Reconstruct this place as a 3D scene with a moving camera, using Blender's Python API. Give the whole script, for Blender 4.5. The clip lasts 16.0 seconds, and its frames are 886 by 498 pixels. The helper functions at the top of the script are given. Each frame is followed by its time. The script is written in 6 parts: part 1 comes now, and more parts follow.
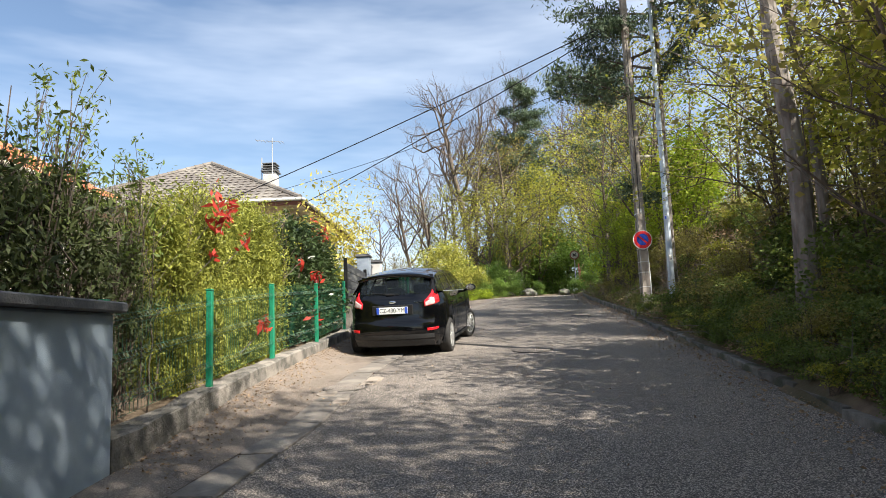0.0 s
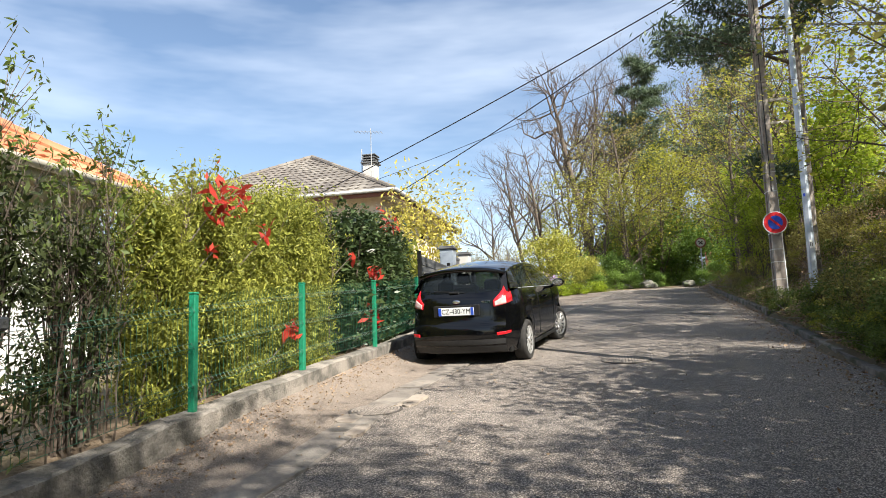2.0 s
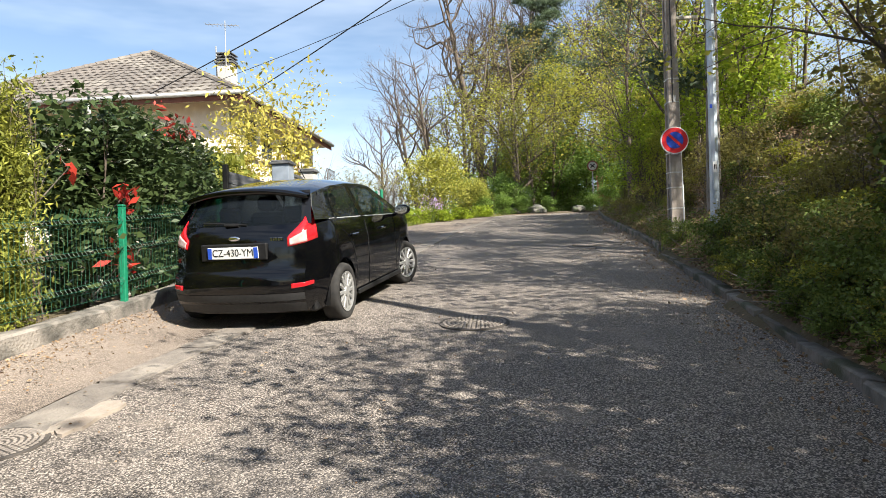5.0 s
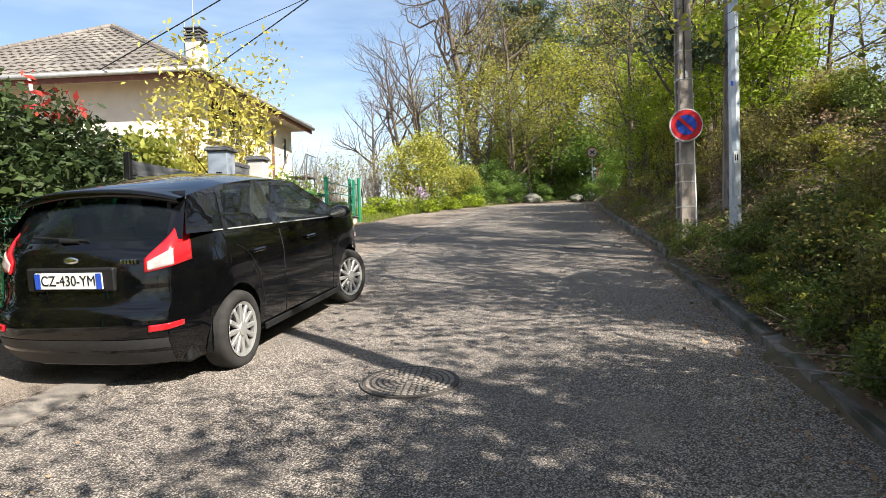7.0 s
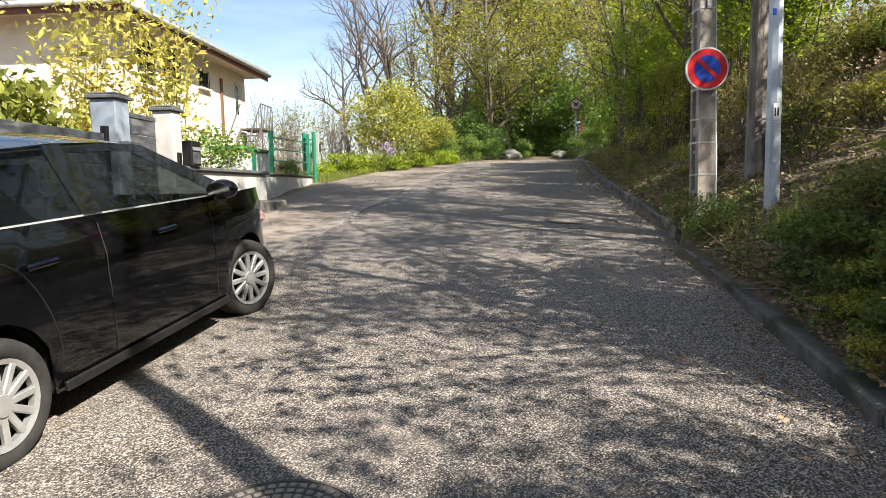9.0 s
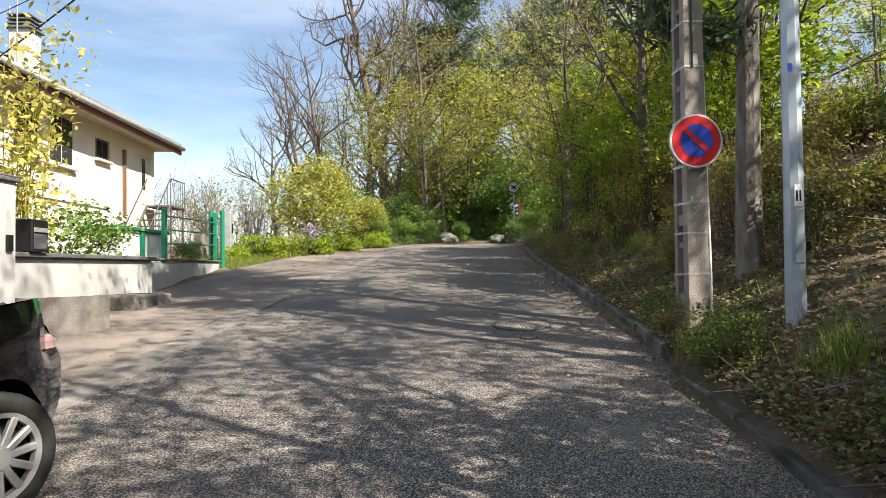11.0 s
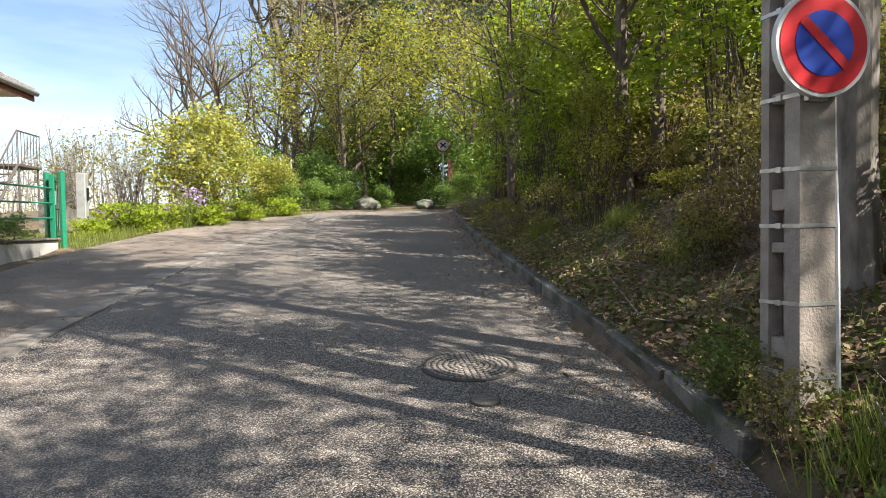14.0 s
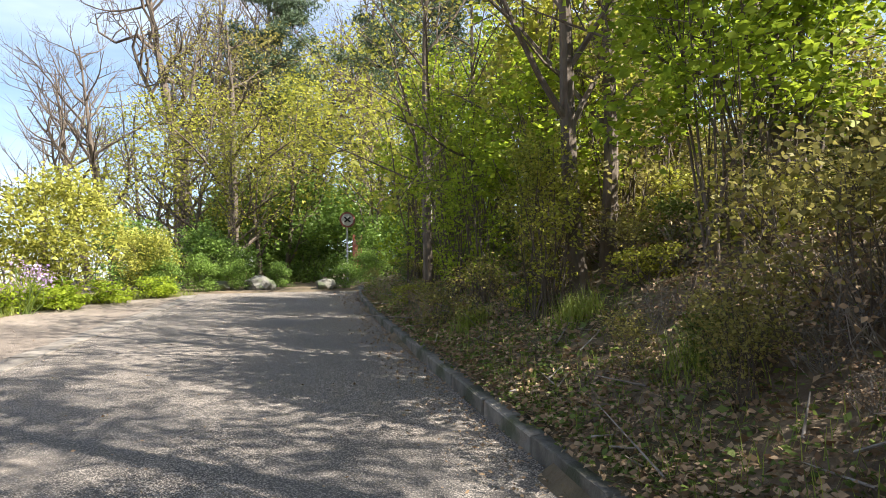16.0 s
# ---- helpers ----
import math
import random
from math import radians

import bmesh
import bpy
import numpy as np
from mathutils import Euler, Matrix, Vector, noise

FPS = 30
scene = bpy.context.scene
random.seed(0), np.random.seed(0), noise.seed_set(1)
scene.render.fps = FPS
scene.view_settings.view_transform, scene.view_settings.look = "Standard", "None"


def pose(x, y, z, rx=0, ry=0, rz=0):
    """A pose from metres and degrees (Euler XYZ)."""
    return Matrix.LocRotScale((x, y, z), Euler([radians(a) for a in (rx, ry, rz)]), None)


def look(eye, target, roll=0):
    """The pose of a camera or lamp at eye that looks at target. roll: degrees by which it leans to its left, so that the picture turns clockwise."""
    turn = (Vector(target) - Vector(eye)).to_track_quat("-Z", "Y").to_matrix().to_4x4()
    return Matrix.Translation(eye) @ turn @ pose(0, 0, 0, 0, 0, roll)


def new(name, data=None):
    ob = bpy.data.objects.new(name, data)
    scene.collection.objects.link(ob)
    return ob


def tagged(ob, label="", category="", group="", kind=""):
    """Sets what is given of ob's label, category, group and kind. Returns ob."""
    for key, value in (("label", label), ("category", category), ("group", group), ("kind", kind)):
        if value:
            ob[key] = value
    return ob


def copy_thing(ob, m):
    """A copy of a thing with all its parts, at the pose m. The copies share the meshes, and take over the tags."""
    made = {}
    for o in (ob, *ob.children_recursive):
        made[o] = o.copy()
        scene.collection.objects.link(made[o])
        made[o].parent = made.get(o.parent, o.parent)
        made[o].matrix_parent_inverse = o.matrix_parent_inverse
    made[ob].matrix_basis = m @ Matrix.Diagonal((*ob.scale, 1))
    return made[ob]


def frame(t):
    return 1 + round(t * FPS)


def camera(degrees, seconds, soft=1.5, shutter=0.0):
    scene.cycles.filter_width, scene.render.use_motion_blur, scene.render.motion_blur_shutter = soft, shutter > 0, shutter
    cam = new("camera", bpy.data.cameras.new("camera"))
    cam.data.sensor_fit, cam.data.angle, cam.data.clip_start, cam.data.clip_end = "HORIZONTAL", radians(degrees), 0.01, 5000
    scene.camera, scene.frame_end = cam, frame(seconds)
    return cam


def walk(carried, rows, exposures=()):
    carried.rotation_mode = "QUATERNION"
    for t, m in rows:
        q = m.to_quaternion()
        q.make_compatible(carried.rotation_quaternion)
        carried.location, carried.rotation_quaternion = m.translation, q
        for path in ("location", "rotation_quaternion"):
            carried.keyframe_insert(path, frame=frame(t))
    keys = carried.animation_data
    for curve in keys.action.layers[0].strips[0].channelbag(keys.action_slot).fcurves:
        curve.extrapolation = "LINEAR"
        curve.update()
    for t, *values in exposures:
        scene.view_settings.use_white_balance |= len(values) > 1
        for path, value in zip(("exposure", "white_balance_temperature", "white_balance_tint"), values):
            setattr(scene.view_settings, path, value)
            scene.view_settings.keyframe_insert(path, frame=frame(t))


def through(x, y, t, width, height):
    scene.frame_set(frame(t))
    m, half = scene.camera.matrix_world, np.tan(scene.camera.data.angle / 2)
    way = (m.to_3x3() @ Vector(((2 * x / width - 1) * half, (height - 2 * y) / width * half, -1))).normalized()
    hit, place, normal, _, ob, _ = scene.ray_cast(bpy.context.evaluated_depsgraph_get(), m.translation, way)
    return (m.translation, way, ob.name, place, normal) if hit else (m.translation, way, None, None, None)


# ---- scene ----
cam = camera(66.7, 16.0, soft=0.7)
PATH = [
    (0, (-0.769, -1.848, 0.353), (-0.865, 0.133, 0.614), -2.3),
    (0.5, (-0.573, -1.426, 0.376), (-0.884, 0.533, 0.633), -2.2),
    (1, (-0.466, -1.035, 0.398), (-0.839, 0.913, 0.661), -2.2),
    (1.5, (-0.349, -0.557, 0.461), (-0.775, 1.382, 0.703), -2.0),
    (2, (-0.148, -0.09, 0.526), (-0.606, 1.841, 0.775), -2.0),
    (2.5, (-0.055, 0.45, 0.54), (-0.539, 2.378, 0.765), -2.1),
    (3, (0.036, 0.941, 0.574), (-0.464, 2.873, 0.711), -1.9),
    (3.5, (0.16, 1.399, 0.653), (-0.319, 3.339, 0.73), -1.9),
    (4, (0.219, 1.914, 0.714), (-0.141, 3.88, 0.781), -1.8),
    (4.5, (0.336, 2.388, 0.781), (0.098, 4.374, 0.83), -1.8),
    (5, (0.379, 2.931, 0.782), (0.198, 4.923, 0.787), -1.8),
    (5.2, (0.407, 3.123, 0.832), (0.241, 5.116, 0.837), -1.8),
    (7.3, (0.753, 5.189, 1.061), (0.567, 7.179, 0.995), -1.5),
    (7.5, (0.757, 5.43, 1.05), (0.584, 7.421, 0.958), -1.4),
    (8, (0.789, 5.956, 1.18), (0.604, 7.939, 0.993), -1.6),
    (8.5, (0.868, 6.447, 1.182), (0.709, 8.431, 0.985), -1.3),
    (9, (0.862, 6.98, 1.302), (0.736, 8.967, 1.12), -1.3),
    (9.5, (0.892, 7.503, 1.386), (0.853, 9.502, 1.342), -1.3),
    (9.7, (0.899, 7.722, 1.422), (0.89, 9.722, 1.466), -1.3),
    (11.8, (0.969, 9.795, 1.492), (1.079, 11.791, 1.545), -0.7),
    (12, (1.028, 10.03, 1.504), (1.159, 12.025, 1.545), -0.8),
    (12.5, (1.074, 10.456, 1.543), (1.283, 12.445, 1.514), -0.8),
    (13, (1.107, 10.969, 1.606), (1.331, 12.955, 1.548), -0.8),
    (13.5, (1.188, 11.458, 1.705), (1.429, 13.442, 1.625), -0.9),
    (14, (1.239, 11.961, 1.766), (1.523, 13.939, 1.697), -1.0),
    (14.5, (1.223, 12.402, 1.82), (1.629, 14.36, 1.826), -1.4),
    (15, (1.276, 12.873, 1.874), (1.714, 14.82, 1.996), -1.1),
    (15.5, (1.429, 13.42, 1.891), (1.922, 15.352, 2.045), -1.2),
    (16, (1.501, 13.862, 1.912), (2.066, 15.775, 2.066), -1.1),
]
walk(cam, [(t, look(eye, target, roll)) for t, eye, target, roll in PATH], exposures=[(0, 1.38), (9.5, 1.46), (12.0, 1.28), (13.5, 1.42), (16.0, 1.78)])

# ---------------------------------------------------------------- light
SUN_DIR = Vector((0.72, -0.62, 0.88)).normalized()
sun = new("sun", bpy.data.lights.new("sun", "SUN"))
sun.data.energy, sun.data.angle, sun.data.color = 5.0, radians(0.55), (1.0, 0.94, 0.84)
sun.matrix_world = look(SUN_DIR * 60, (0, 0, 0))

world = bpy.data.worlds.new("sky")
scene.world = world
world.use_nodes = True
wn, wl = world.node_tree.nodes, world.node_tree.links
sky = wn.new("ShaderNodeTexSky")
sky.sky_type, sky.sun_disc = "NISHITA", False
sky.sun_elevation = math.asin(SUN_DIR.z)
sky.sun_rotation = math.atan2(SUN_DIR.x, SUN_DIR.y)
sky.air_density, sky.dust_density = 1.0, 0.6
wcoord = wn.new("ShaderNodeTexCoord")
wmap = wn.new("ShaderNodeMapping")
wmap.inputs["Scale"].default_value = (1.1, 1.6, 6.0)
wmap.inputs["Rotation"].default_value = (0.10, -0.16, 0.5)
wnoise = wn.new("ShaderNodeTexNoise")
wnoise.inputs["Scale"].default_value, wnoise.inputs["Detail"].default_value, wnoise.inputs["Roughness"].default_value = 1.3, 5, 0.55
wramp = wn.new("ShaderNodeValToRGB")
wramp.color_ramp.elements[0].position, wramp.color_ramp.elements[1].position = 0.38, 0.72
wmix = wn.new("ShaderNodeMix")
wmix.data_type = "RGBA"
wmix.inputs["B"].default_value = (9.2, 9.8, 10.6, 1)
wscale = wn.new("ShaderNodeMath")
wscale.operation = "MULTIPLY"
wscale.inputs[1].default_value = 0.42
wl.new(wcoord.outputs["Generated"], wmap.inputs[0])
wl.new(wmap.outputs[0], wnoise.inputs[0])
wl.new(wnoise.outputs[0], wramp.inputs[0])
wl.new(wramp.outputs[0], wscale.inputs[0])
wl.new(wscale.outputs[0], wmix.inputs[0])
wl.new(sky.outputs[0], wmix.inputs["A"])
wl.new(wmix.outputs["Result"], wn["Background"].inputs[0])
wn["Background"].inputs[1].default_value = 0.07


# ---------------------------------------------------------------- materials
def material(name, base, other=None, scale=8.0, rough=0.8, metal=0.0, bump=0.0, bump_scale=60.0, spread=(0.35, 0.65),
             third=None, third_scale=1.2, third_cut=(0.5, 0.62), island=0.0, coat=0.0, spec=0.5, stretch=(1, 1, 1), per_object=0.0):
    m = bpy.data.materials.new(name)
    m.use_nodes = True
    n, l = m.node_tree.nodes, m.node_tree.links
    b = n["Principled BSDF"]
    b.inputs["Roughness"].default_value, b.inputs["Metallic"].default_value = rough, metal
    b.inputs["Coat Weight"].default_value, b.inputs["Specular IOR Level"].default_value = coat, spec
    co = n.new("ShaderNodeTexCoord")
    mp = n.new("ShaderNodeMapping")
    mp.inputs["Scale"].default_value = stretch
    l.new(co.outputs["Object"], mp.inputs[0])
    rgb = n.new("ShaderNodeRGB")
    rgb.outputs[0].default_value = (*base, 1)
    out = rgb.outputs[0]

    def layer(before, colour, s, cut, detail):
        t = n.new("ShaderNodeTexNoise")
        t.inputs["Scale"].default_value, t.inputs["Detail"].default_value = s, detail
        l.new(mp.outputs[0], t.inputs[0])
        r = n.new("ShaderNodeMapRange")
        r.inputs[1].default_value, r.inputs[2].default_value = cut
        l.new(t.outputs[0], r.inputs[0])
        x = n.new("ShaderNodeMix")
        x.data_type = "RGBA"
        x.inputs["B"].default_value = (*colour, 1)
        l.new(r.outputs[0], x.inputs[0])
        l.new(before, x.inputs["A"])
        return x.outputs["Result"]

    if other:
        out = layer(out, other, scale, spread, 6)
    if third:
        out = layer(out, third, third_scale, third_cut, 4)
    if island or per_object:
        src = n.new("ShaderNodeNewGeometry").outputs["Random Per Island"] if island else n.new("ShaderNodeObjectInfo").outputs["Random"]
        amount = island or per_object
        r = n.new("ShaderNodeMapRange")
        r.inputs[3].default_value, r.inputs[4].default_value = 1 - amount, 1 + amount
        l.new(src, r.inputs[0])
        h = n.new("ShaderNodeHueSaturation")
        l.new(r.outputs[0], h.inputs["Value"])
        l.new(out, h.inputs["Color"])
        out = h.outputs[0]
    l.new(out, b.inputs["Base Color"])
    if bump:
        t = n.new("ShaderNodeTexNoise")
        t.inputs["Scale"].default_value, t.inputs["Detail"].default_value = bump_scale, 5
        l.new(mp.outputs[0], t.inputs[0])
        bp = n.new("ShaderNodeBump")
        bp.inputs["Strength"].default_value, bp.inputs["Distance"].default_value = bump, 0.02
        l.new(t.outputs[0], bp.inputs["Height"])
        l.new(bp.outputs[0], b.inputs["Normal"])
    return m


def leaf_material(name, dark, light, through=0.45, rough=0.55, patch=0.9):
    """Leaves: each one its own shade between two greens, clumps differing too, light shining through."""
    m = bpy.data.materials.new(name)
    m.use_nodes = True
    n, l = m.node_tree.nodes, m.node_tree.links
    b = n["Principled BSDF"]
    b.inputs["Roughness"].default_value = rough
    b.inputs["Specular IOR Level"].default_value = 0.3
    geo = n.new("ShaderNodeNewGeometry")
    noise_tex = n.new("ShaderNodeTexNoise")
    noise_tex.inputs["Scale"].default_value = patch
    l.new(geo.outputs["Position"], noise_tex.inputs[0])
    add = n.new("ShaderNodeMath")
    add.operation = "ADD"
    l.new(geo.outputs["Random Per Island"], add.inputs[0])
    l.new(noise_tex.outputs[0], add.inputs[1])
    r = n.new("ShaderNodeMapRange")
    r.inputs[1].default_value, r.inputs[2].default_value = 0.3, 1.25
    l.new(add.outputs[0], r.inputs[0])
    x = n.new("ShaderNodeMix")
    x.data_type = "RGBA"
    x.inputs["A"].default_value, x.inputs["B"].default_value = (*dark, 1), (*light, 1)
    l.new(r.outputs[0], x.inputs[0])
    l.new(x.outputs["Result"], b.inputs["Base Color"])
    tr = n.new("ShaderNodeBsdfTranslucent")
    l.new(x.outputs["Result"], tr.inputs[0])
    mx = n.new("ShaderNodeMixShader")
    mx.inputs[0].default_value = through
    l.new(b.outputs[0], mx.inputs[1])
    l.new(tr.outputs[0], mx.inputs[2])
    l.new(mx.outputs[0], n["Material Output"].inputs[0])
    return m


def glass(name, tint=(0.05, 0.06, 0.06), alpha=0.75, rough=0.03):
    m = bpy.data.materials.new(name)
    m.use_nodes = True
    n, l = m.node_tree.nodes, m.node_tree.links
    b = n["Principled BSDF"]
    b.inputs["Base Color"].default_value, b.inputs["Roughness"].default_value = (*tint, 1), rough
    t = n.new("ShaderNodeBsdfTransparent")
    t.inputs[0].default_value = (0.62, 0.67, 0.66, 1)
    mx = n.new("ShaderNodeMixShader")
    mx.inputs[0].default_value = alpha
    l.new(t.outputs[0], mx.inputs[1])
    l.new(b.outputs[0], mx.inputs[2])
    l.new(mx.outputs[0], n["Material Output"].inputs[0])
    return m


def chip_seal(name, dark, mid, pale, size, patch, patch_scale):
    """Rolled stone chippings in bitumen: every chip its own shade, standing a little proud, over broad worn patches."""
    m = bpy.data.materials.new(name)
    m.use_nodes = True
    n, l = m.node_tree.nodes, m.node_tree.links
    b = n["Principled BSDF"]
    b.inputs["Roughness"].default_value, b.inputs["Specular IOR Level"].default_value = 0.88, 0.35
    co = n.new("ShaderNodeTexCoord")
    chips = n.new("ShaderNodeTexVoronoi")
    chips.inputs["Scale"].default_value = 1 / size
    chips.inputs["Randomness"].default_value = 1.0
    l.new(co.outputs["Object"], chips.inputs["Vector"])
    grey = n.new("ShaderNodeRGBToBW")
    l.new(chips.outputs["Color"], grey.inputs[0])
    ramp = n.new("ShaderNodeValToRGB")
    ramp.color_ramp.elements[0].position, ramp.color_ramp.elements[0].color = 0.22, (*dark, 1)
    ramp.color_ramp.elements[1].position, ramp.color_ramp.elements[1].color = 0.80, (*pale, 1)
    ramp.color_ramp.elements.new(0.5).color = (*mid, 1)
    l.new(grey.outputs[0], ramp.inputs[0])
    # bitumen shows dark between the chips
    gap = n.new("ShaderNodeMapRange")
    gap.inputs[1].default_value, gap.inputs[2].default_value = 0.45, 0.75
    gap.inputs[3].default_value, gap.inputs[4].default_value = 1.0, 0.35
    l.new(chips.outputs["Distance"], gap.inputs[0])
    joint = n.new("ShaderNodeMix")
    joint.data_type, joint.blend_type = "RGBA", "MULTIPLY"
    joint.inputs[0].default_value = 1.0
    l.new(ramp.outputs[0], joint.inputs["A"])
    l.new(gap.outputs[0], joint.inputs["B"])
    out = joint.outputs["Result"]
    for colour, scale, cut, most, detail in ((patch, patch_scale, (0.48, 0.72), 0.6, 6), ((0.27, 0.225, 0.185), 1.7, (0.56, 0.74), 0.45, 8), ((0.075, 0.07, 0.066), 4.2, (0.62, 0.72), 0.5, 7)):
        t = n.new("ShaderNodeTexNoise")
        t.inputs["Scale"].default_value, t.inputs["Detail"].default_value = scale, detail
        l.new(co.outputs["Object"], t.inputs[0])
        r = n.new("ShaderNodeMapRange")
        r.inputs[1].default_value, r.inputs[2].default_value = cut
        r.inputs[4].default_value = most
        l.new(t.outputs[0], r.inputs[0])
        x = n.new("ShaderNodeMix")
        x.data_type = "RGBA"
        x.inputs["B"].default_value = (*colour, 1)
        l.new(r.outputs[0], x.inputs[0])
        l.new(out, x.inputs["A"])
        out = x.outputs["Result"]
    l.new(out, b.inputs["Base Color"])
    bp = n.new("ShaderNodeBump")
    bp.invert = True
    bp.inputs["Strength"].default_value, bp.inputs["Distance"].default_value = 1.0, size * 0.45
    l.new(chips.outputs["Distance"], bp.inputs["Height"])
    l.new(bp.outputs[0], b.inputs["Normal"])
    return m


ASPHALT = chip_seal("asphalt", (0.065, 0.057, 0.051), (0.175, 0.151, 0.13), (0.46, 0.40, 0.345), 0.0085, (0.125, 0.116, 0.11), 0.32)
ASPHALT_SIDE = chip_seal("worn_asphalt", (0.12, 0.097, 0.08), (0.205, 0.165, 0.135), (0.34, 0.285, 0.235), 0.0075, (0.33, 0.275, 0.225), 0.8)
PALE_CEMENT = material("pale_cement", (0.33, 0.285, 0.235), (0.27, 0.23, 0.19), 12, 0.92, bump=0.4, bump_scale=70, third=(0.25, 0.205, 0.165), third_scale=4)
CONCRETE = material("concrete", (0.20, 0.175, 0.15), (0.145, 0.128, 0.112), 9, 0.9, bump=0.6, bump_scale=50, third=(0.26, 0.23, 0.195), third_scale=2.5, per_object=0.07)
OLD_CONCRETE = material("old_concrete", (0.165, 0.15, 0.13), (0.07, 0.066, 0.056), 7, 0.92, bump=0.8, bump_scale=40, third=(0.24, 0.215, 0.185), third_scale=3, per_object=0.15)
KERB_STONE = material("kerb_stone", (0.17, 0.155, 0.135), (0.095, 0.088, 0.076), 10, 0.9, bump=0.6, bump_scale=60, third=(0.055, 0.06, 0.035), third_scale=2.2, per_object=0.25)
SOIL = material("soil", (0.10, 0.07, 0.045), (0.17, 0.125, 0.08), 6, 0.95, bump=1.0, bump_scale=25, third=(0.075, 0.062, 0.03), third_scale=0.9, third_cut=(0.46, 0.6))
BLUE_WALL = material("blue_grey_render", (0.27, 0.33, 0.39), (0.33, 0.39, 0.44), 4, 0.85, bump=0.25, bump_scale=160, third=(0.21, 0.26, 0.31), third_scale=1.6, third_cut=(0.5, 0.75))
WHITE_RENDER = material("white_render", (0.50, 0.49, 0.465), (0.40, 0.385, 0.36), 3, 0.9, bump=0.3, bump_scale=120, third=(0.36, 0.34, 0.31), third_scale=1.1, third_cut=(0.56, 0.75))
CREAM_RENDER = material("cream_render", (0.74, 0.66, 0.56), (0.68, 0.60, 0.50), 3, 0.9, bump=0.2, bump_scale=120, third=(0.60, 0.52, 0.43), third_scale=0.7, third_cut=(0.55, 0.8))
HOUSE_WHITE = material("house_white", (0.76, 0.75, 0.72), (0.68, 0.67, 0.64), 4, 0.9, bump=0.2, bump_scale=120)
CAP_GREY = material("dark_cap", (0.075, 0.078, 0.08), (0.12, 0.12, 0.12), 14, 0.75, bump=0.3, bump_scale=60)
ANTHRACITE = material("anthracite_panel", (0.045, 0.05, 0.058), (0.065, 0.068, 0.075), 5, 0.6, third=(0.14, 0.14, 0.14), third_scale=2, stretch=(1, 1, 6))
PILLAR_BLUE = material("pillar_grey", (0.24, 0.28, 0.33), (0.29, 0.33, 0.38), 5, 0.85, bump=0.2, bump_scale=150)
FENCE_GREEN = material("fence_green", (0.006, 0.15, 0.075), (0.012, 0.20, 0.11), 30, 0.45, spec=0.5)
WIRE_GREEN = material("wire_green", (0.004, 0.055, 0.028), (0.006, 0.08, 0.04), 30, 0.5)
ROOF_GREY = material("grey_brown_tile", (0.165, 0.142, 0.122), (0.105, 0.094, 0.085), 12, 0.9, third=(0.20, 0.18, 0.155), third_scale=0.8, bump=0.3, bump_scale=50, island=0.16)
ROOF_ORANGE = material("orange_tile", (0.46, 0.175, 0.085), (0.38, 0.125, 0.06), 8, 0.85, third=(0.52, 0.23, 0.12), third_scale=1.0, bump=0.3, bump_scale=50, island=0.12)
RED_WOOD = material("eave_wood", (0.20, 0.075, 0.05), (0.15, 0.055, 0.035), 12, 0.7)
CREAM_PAINT = material("cream_paint", (0.62, 0.57, 0.46), (0.52, 0.47, 0.38), 5, 0.7)
BROWN_WOOD = material("brown_shutter", (0.19, 0.10, 0.05), (0.14, 0.07, 0.035), 9, 0.6, stretch=(1, 1, 0.2))
ZINC = material("zinc", (0.42, 0.42, 0.41), (0.32, 0.32, 0.31), 8, 0.55, metal=0.5)
GALVANISED = material("galvanised_steel", (0.40, 0.45, 0.50), (0.33, 0.38, 0.43), 10, 0.5, metal=0.55, third=(0.50, 0.54, 0.58), third_scale=2.5)
POLE_CONCRETE = material("pole_concrete", (0.30, 0.26, 0.22), (0.22, 0.19, 0.165), 9, 0.92, bump=0.4, bump_scale=60, third=(0.37, 0.33, 0.28), third_scale=2)
STEEL_BAND = material("steel_band", (0.55, 0.55, 0.53), (0.40, 0.40, 0.39), 20, 0.4, metal=0.7)
SIGN_RED = material("sign_red", (0.62, 0.022, 0.03), (0.54, 0.02, 0.03), 6, 0.35)
SIGN_BLUE = material("sign_blue", (0.015, 0.055, 0.42), (0.02, 0.06, 0.36), 6, 0.35)
SIGN_RIM = material("sign_rim", (0.62, 0.62, 0.60), (0.5, 0.5, 0.48), 9, 0.5)
WHITE_PAINT = material("white_paint", (0.74, 0.74, 0.71), (0.62, 0.62, 0.6), 6, 0.6)
BLACK_PLASTIC = material("black_plastic", (0.008, 0.008, 0.0085), (0.013, 0.013, 0.013), 30, 0.55, spec=0.25)
IRON_WORN = material("worn_iron", (0.27, 0.235, 0.20), (0.18, 0.155, 0.135), 18, 0.75, bump=0.3, bump_scale=90)
IRON = material("cast_iron", (0.085, 0.074, 0.065), (0.06, 0.053, 0.047), 18, 0.8, metal=0.0, bump=0.3, bump_scale=90)
CABLE = material("cable", (0.02, 0.02, 0.022), rough=0.7)
ROCK = material("rock", (0.17, 0.16, 0.14), (0.09, 0.088, 0.07), 6, 0.92, bump=0.8, bump_scale=18, third=(0.10, 0.12, 0.06), third_scale=3)
# restriction sign colours, darkened to carry the tree shade it stands in
SHADED_RED = material("shaded_sign_red", (0.22, 0.06, 0.045), (0.16, 0.05, 0.04), 9, 0.7)
SHADED_WHITE = material("shaded_sign_white", (0.38, 0.37, 0.33), (0.28, 0.27, 0.24), 9, 0.7)
RUST_RED = material("faded_red_board", (0.42, 0.085, 0.05), (0.50, 0.22, 0.16), 6, 0.7)
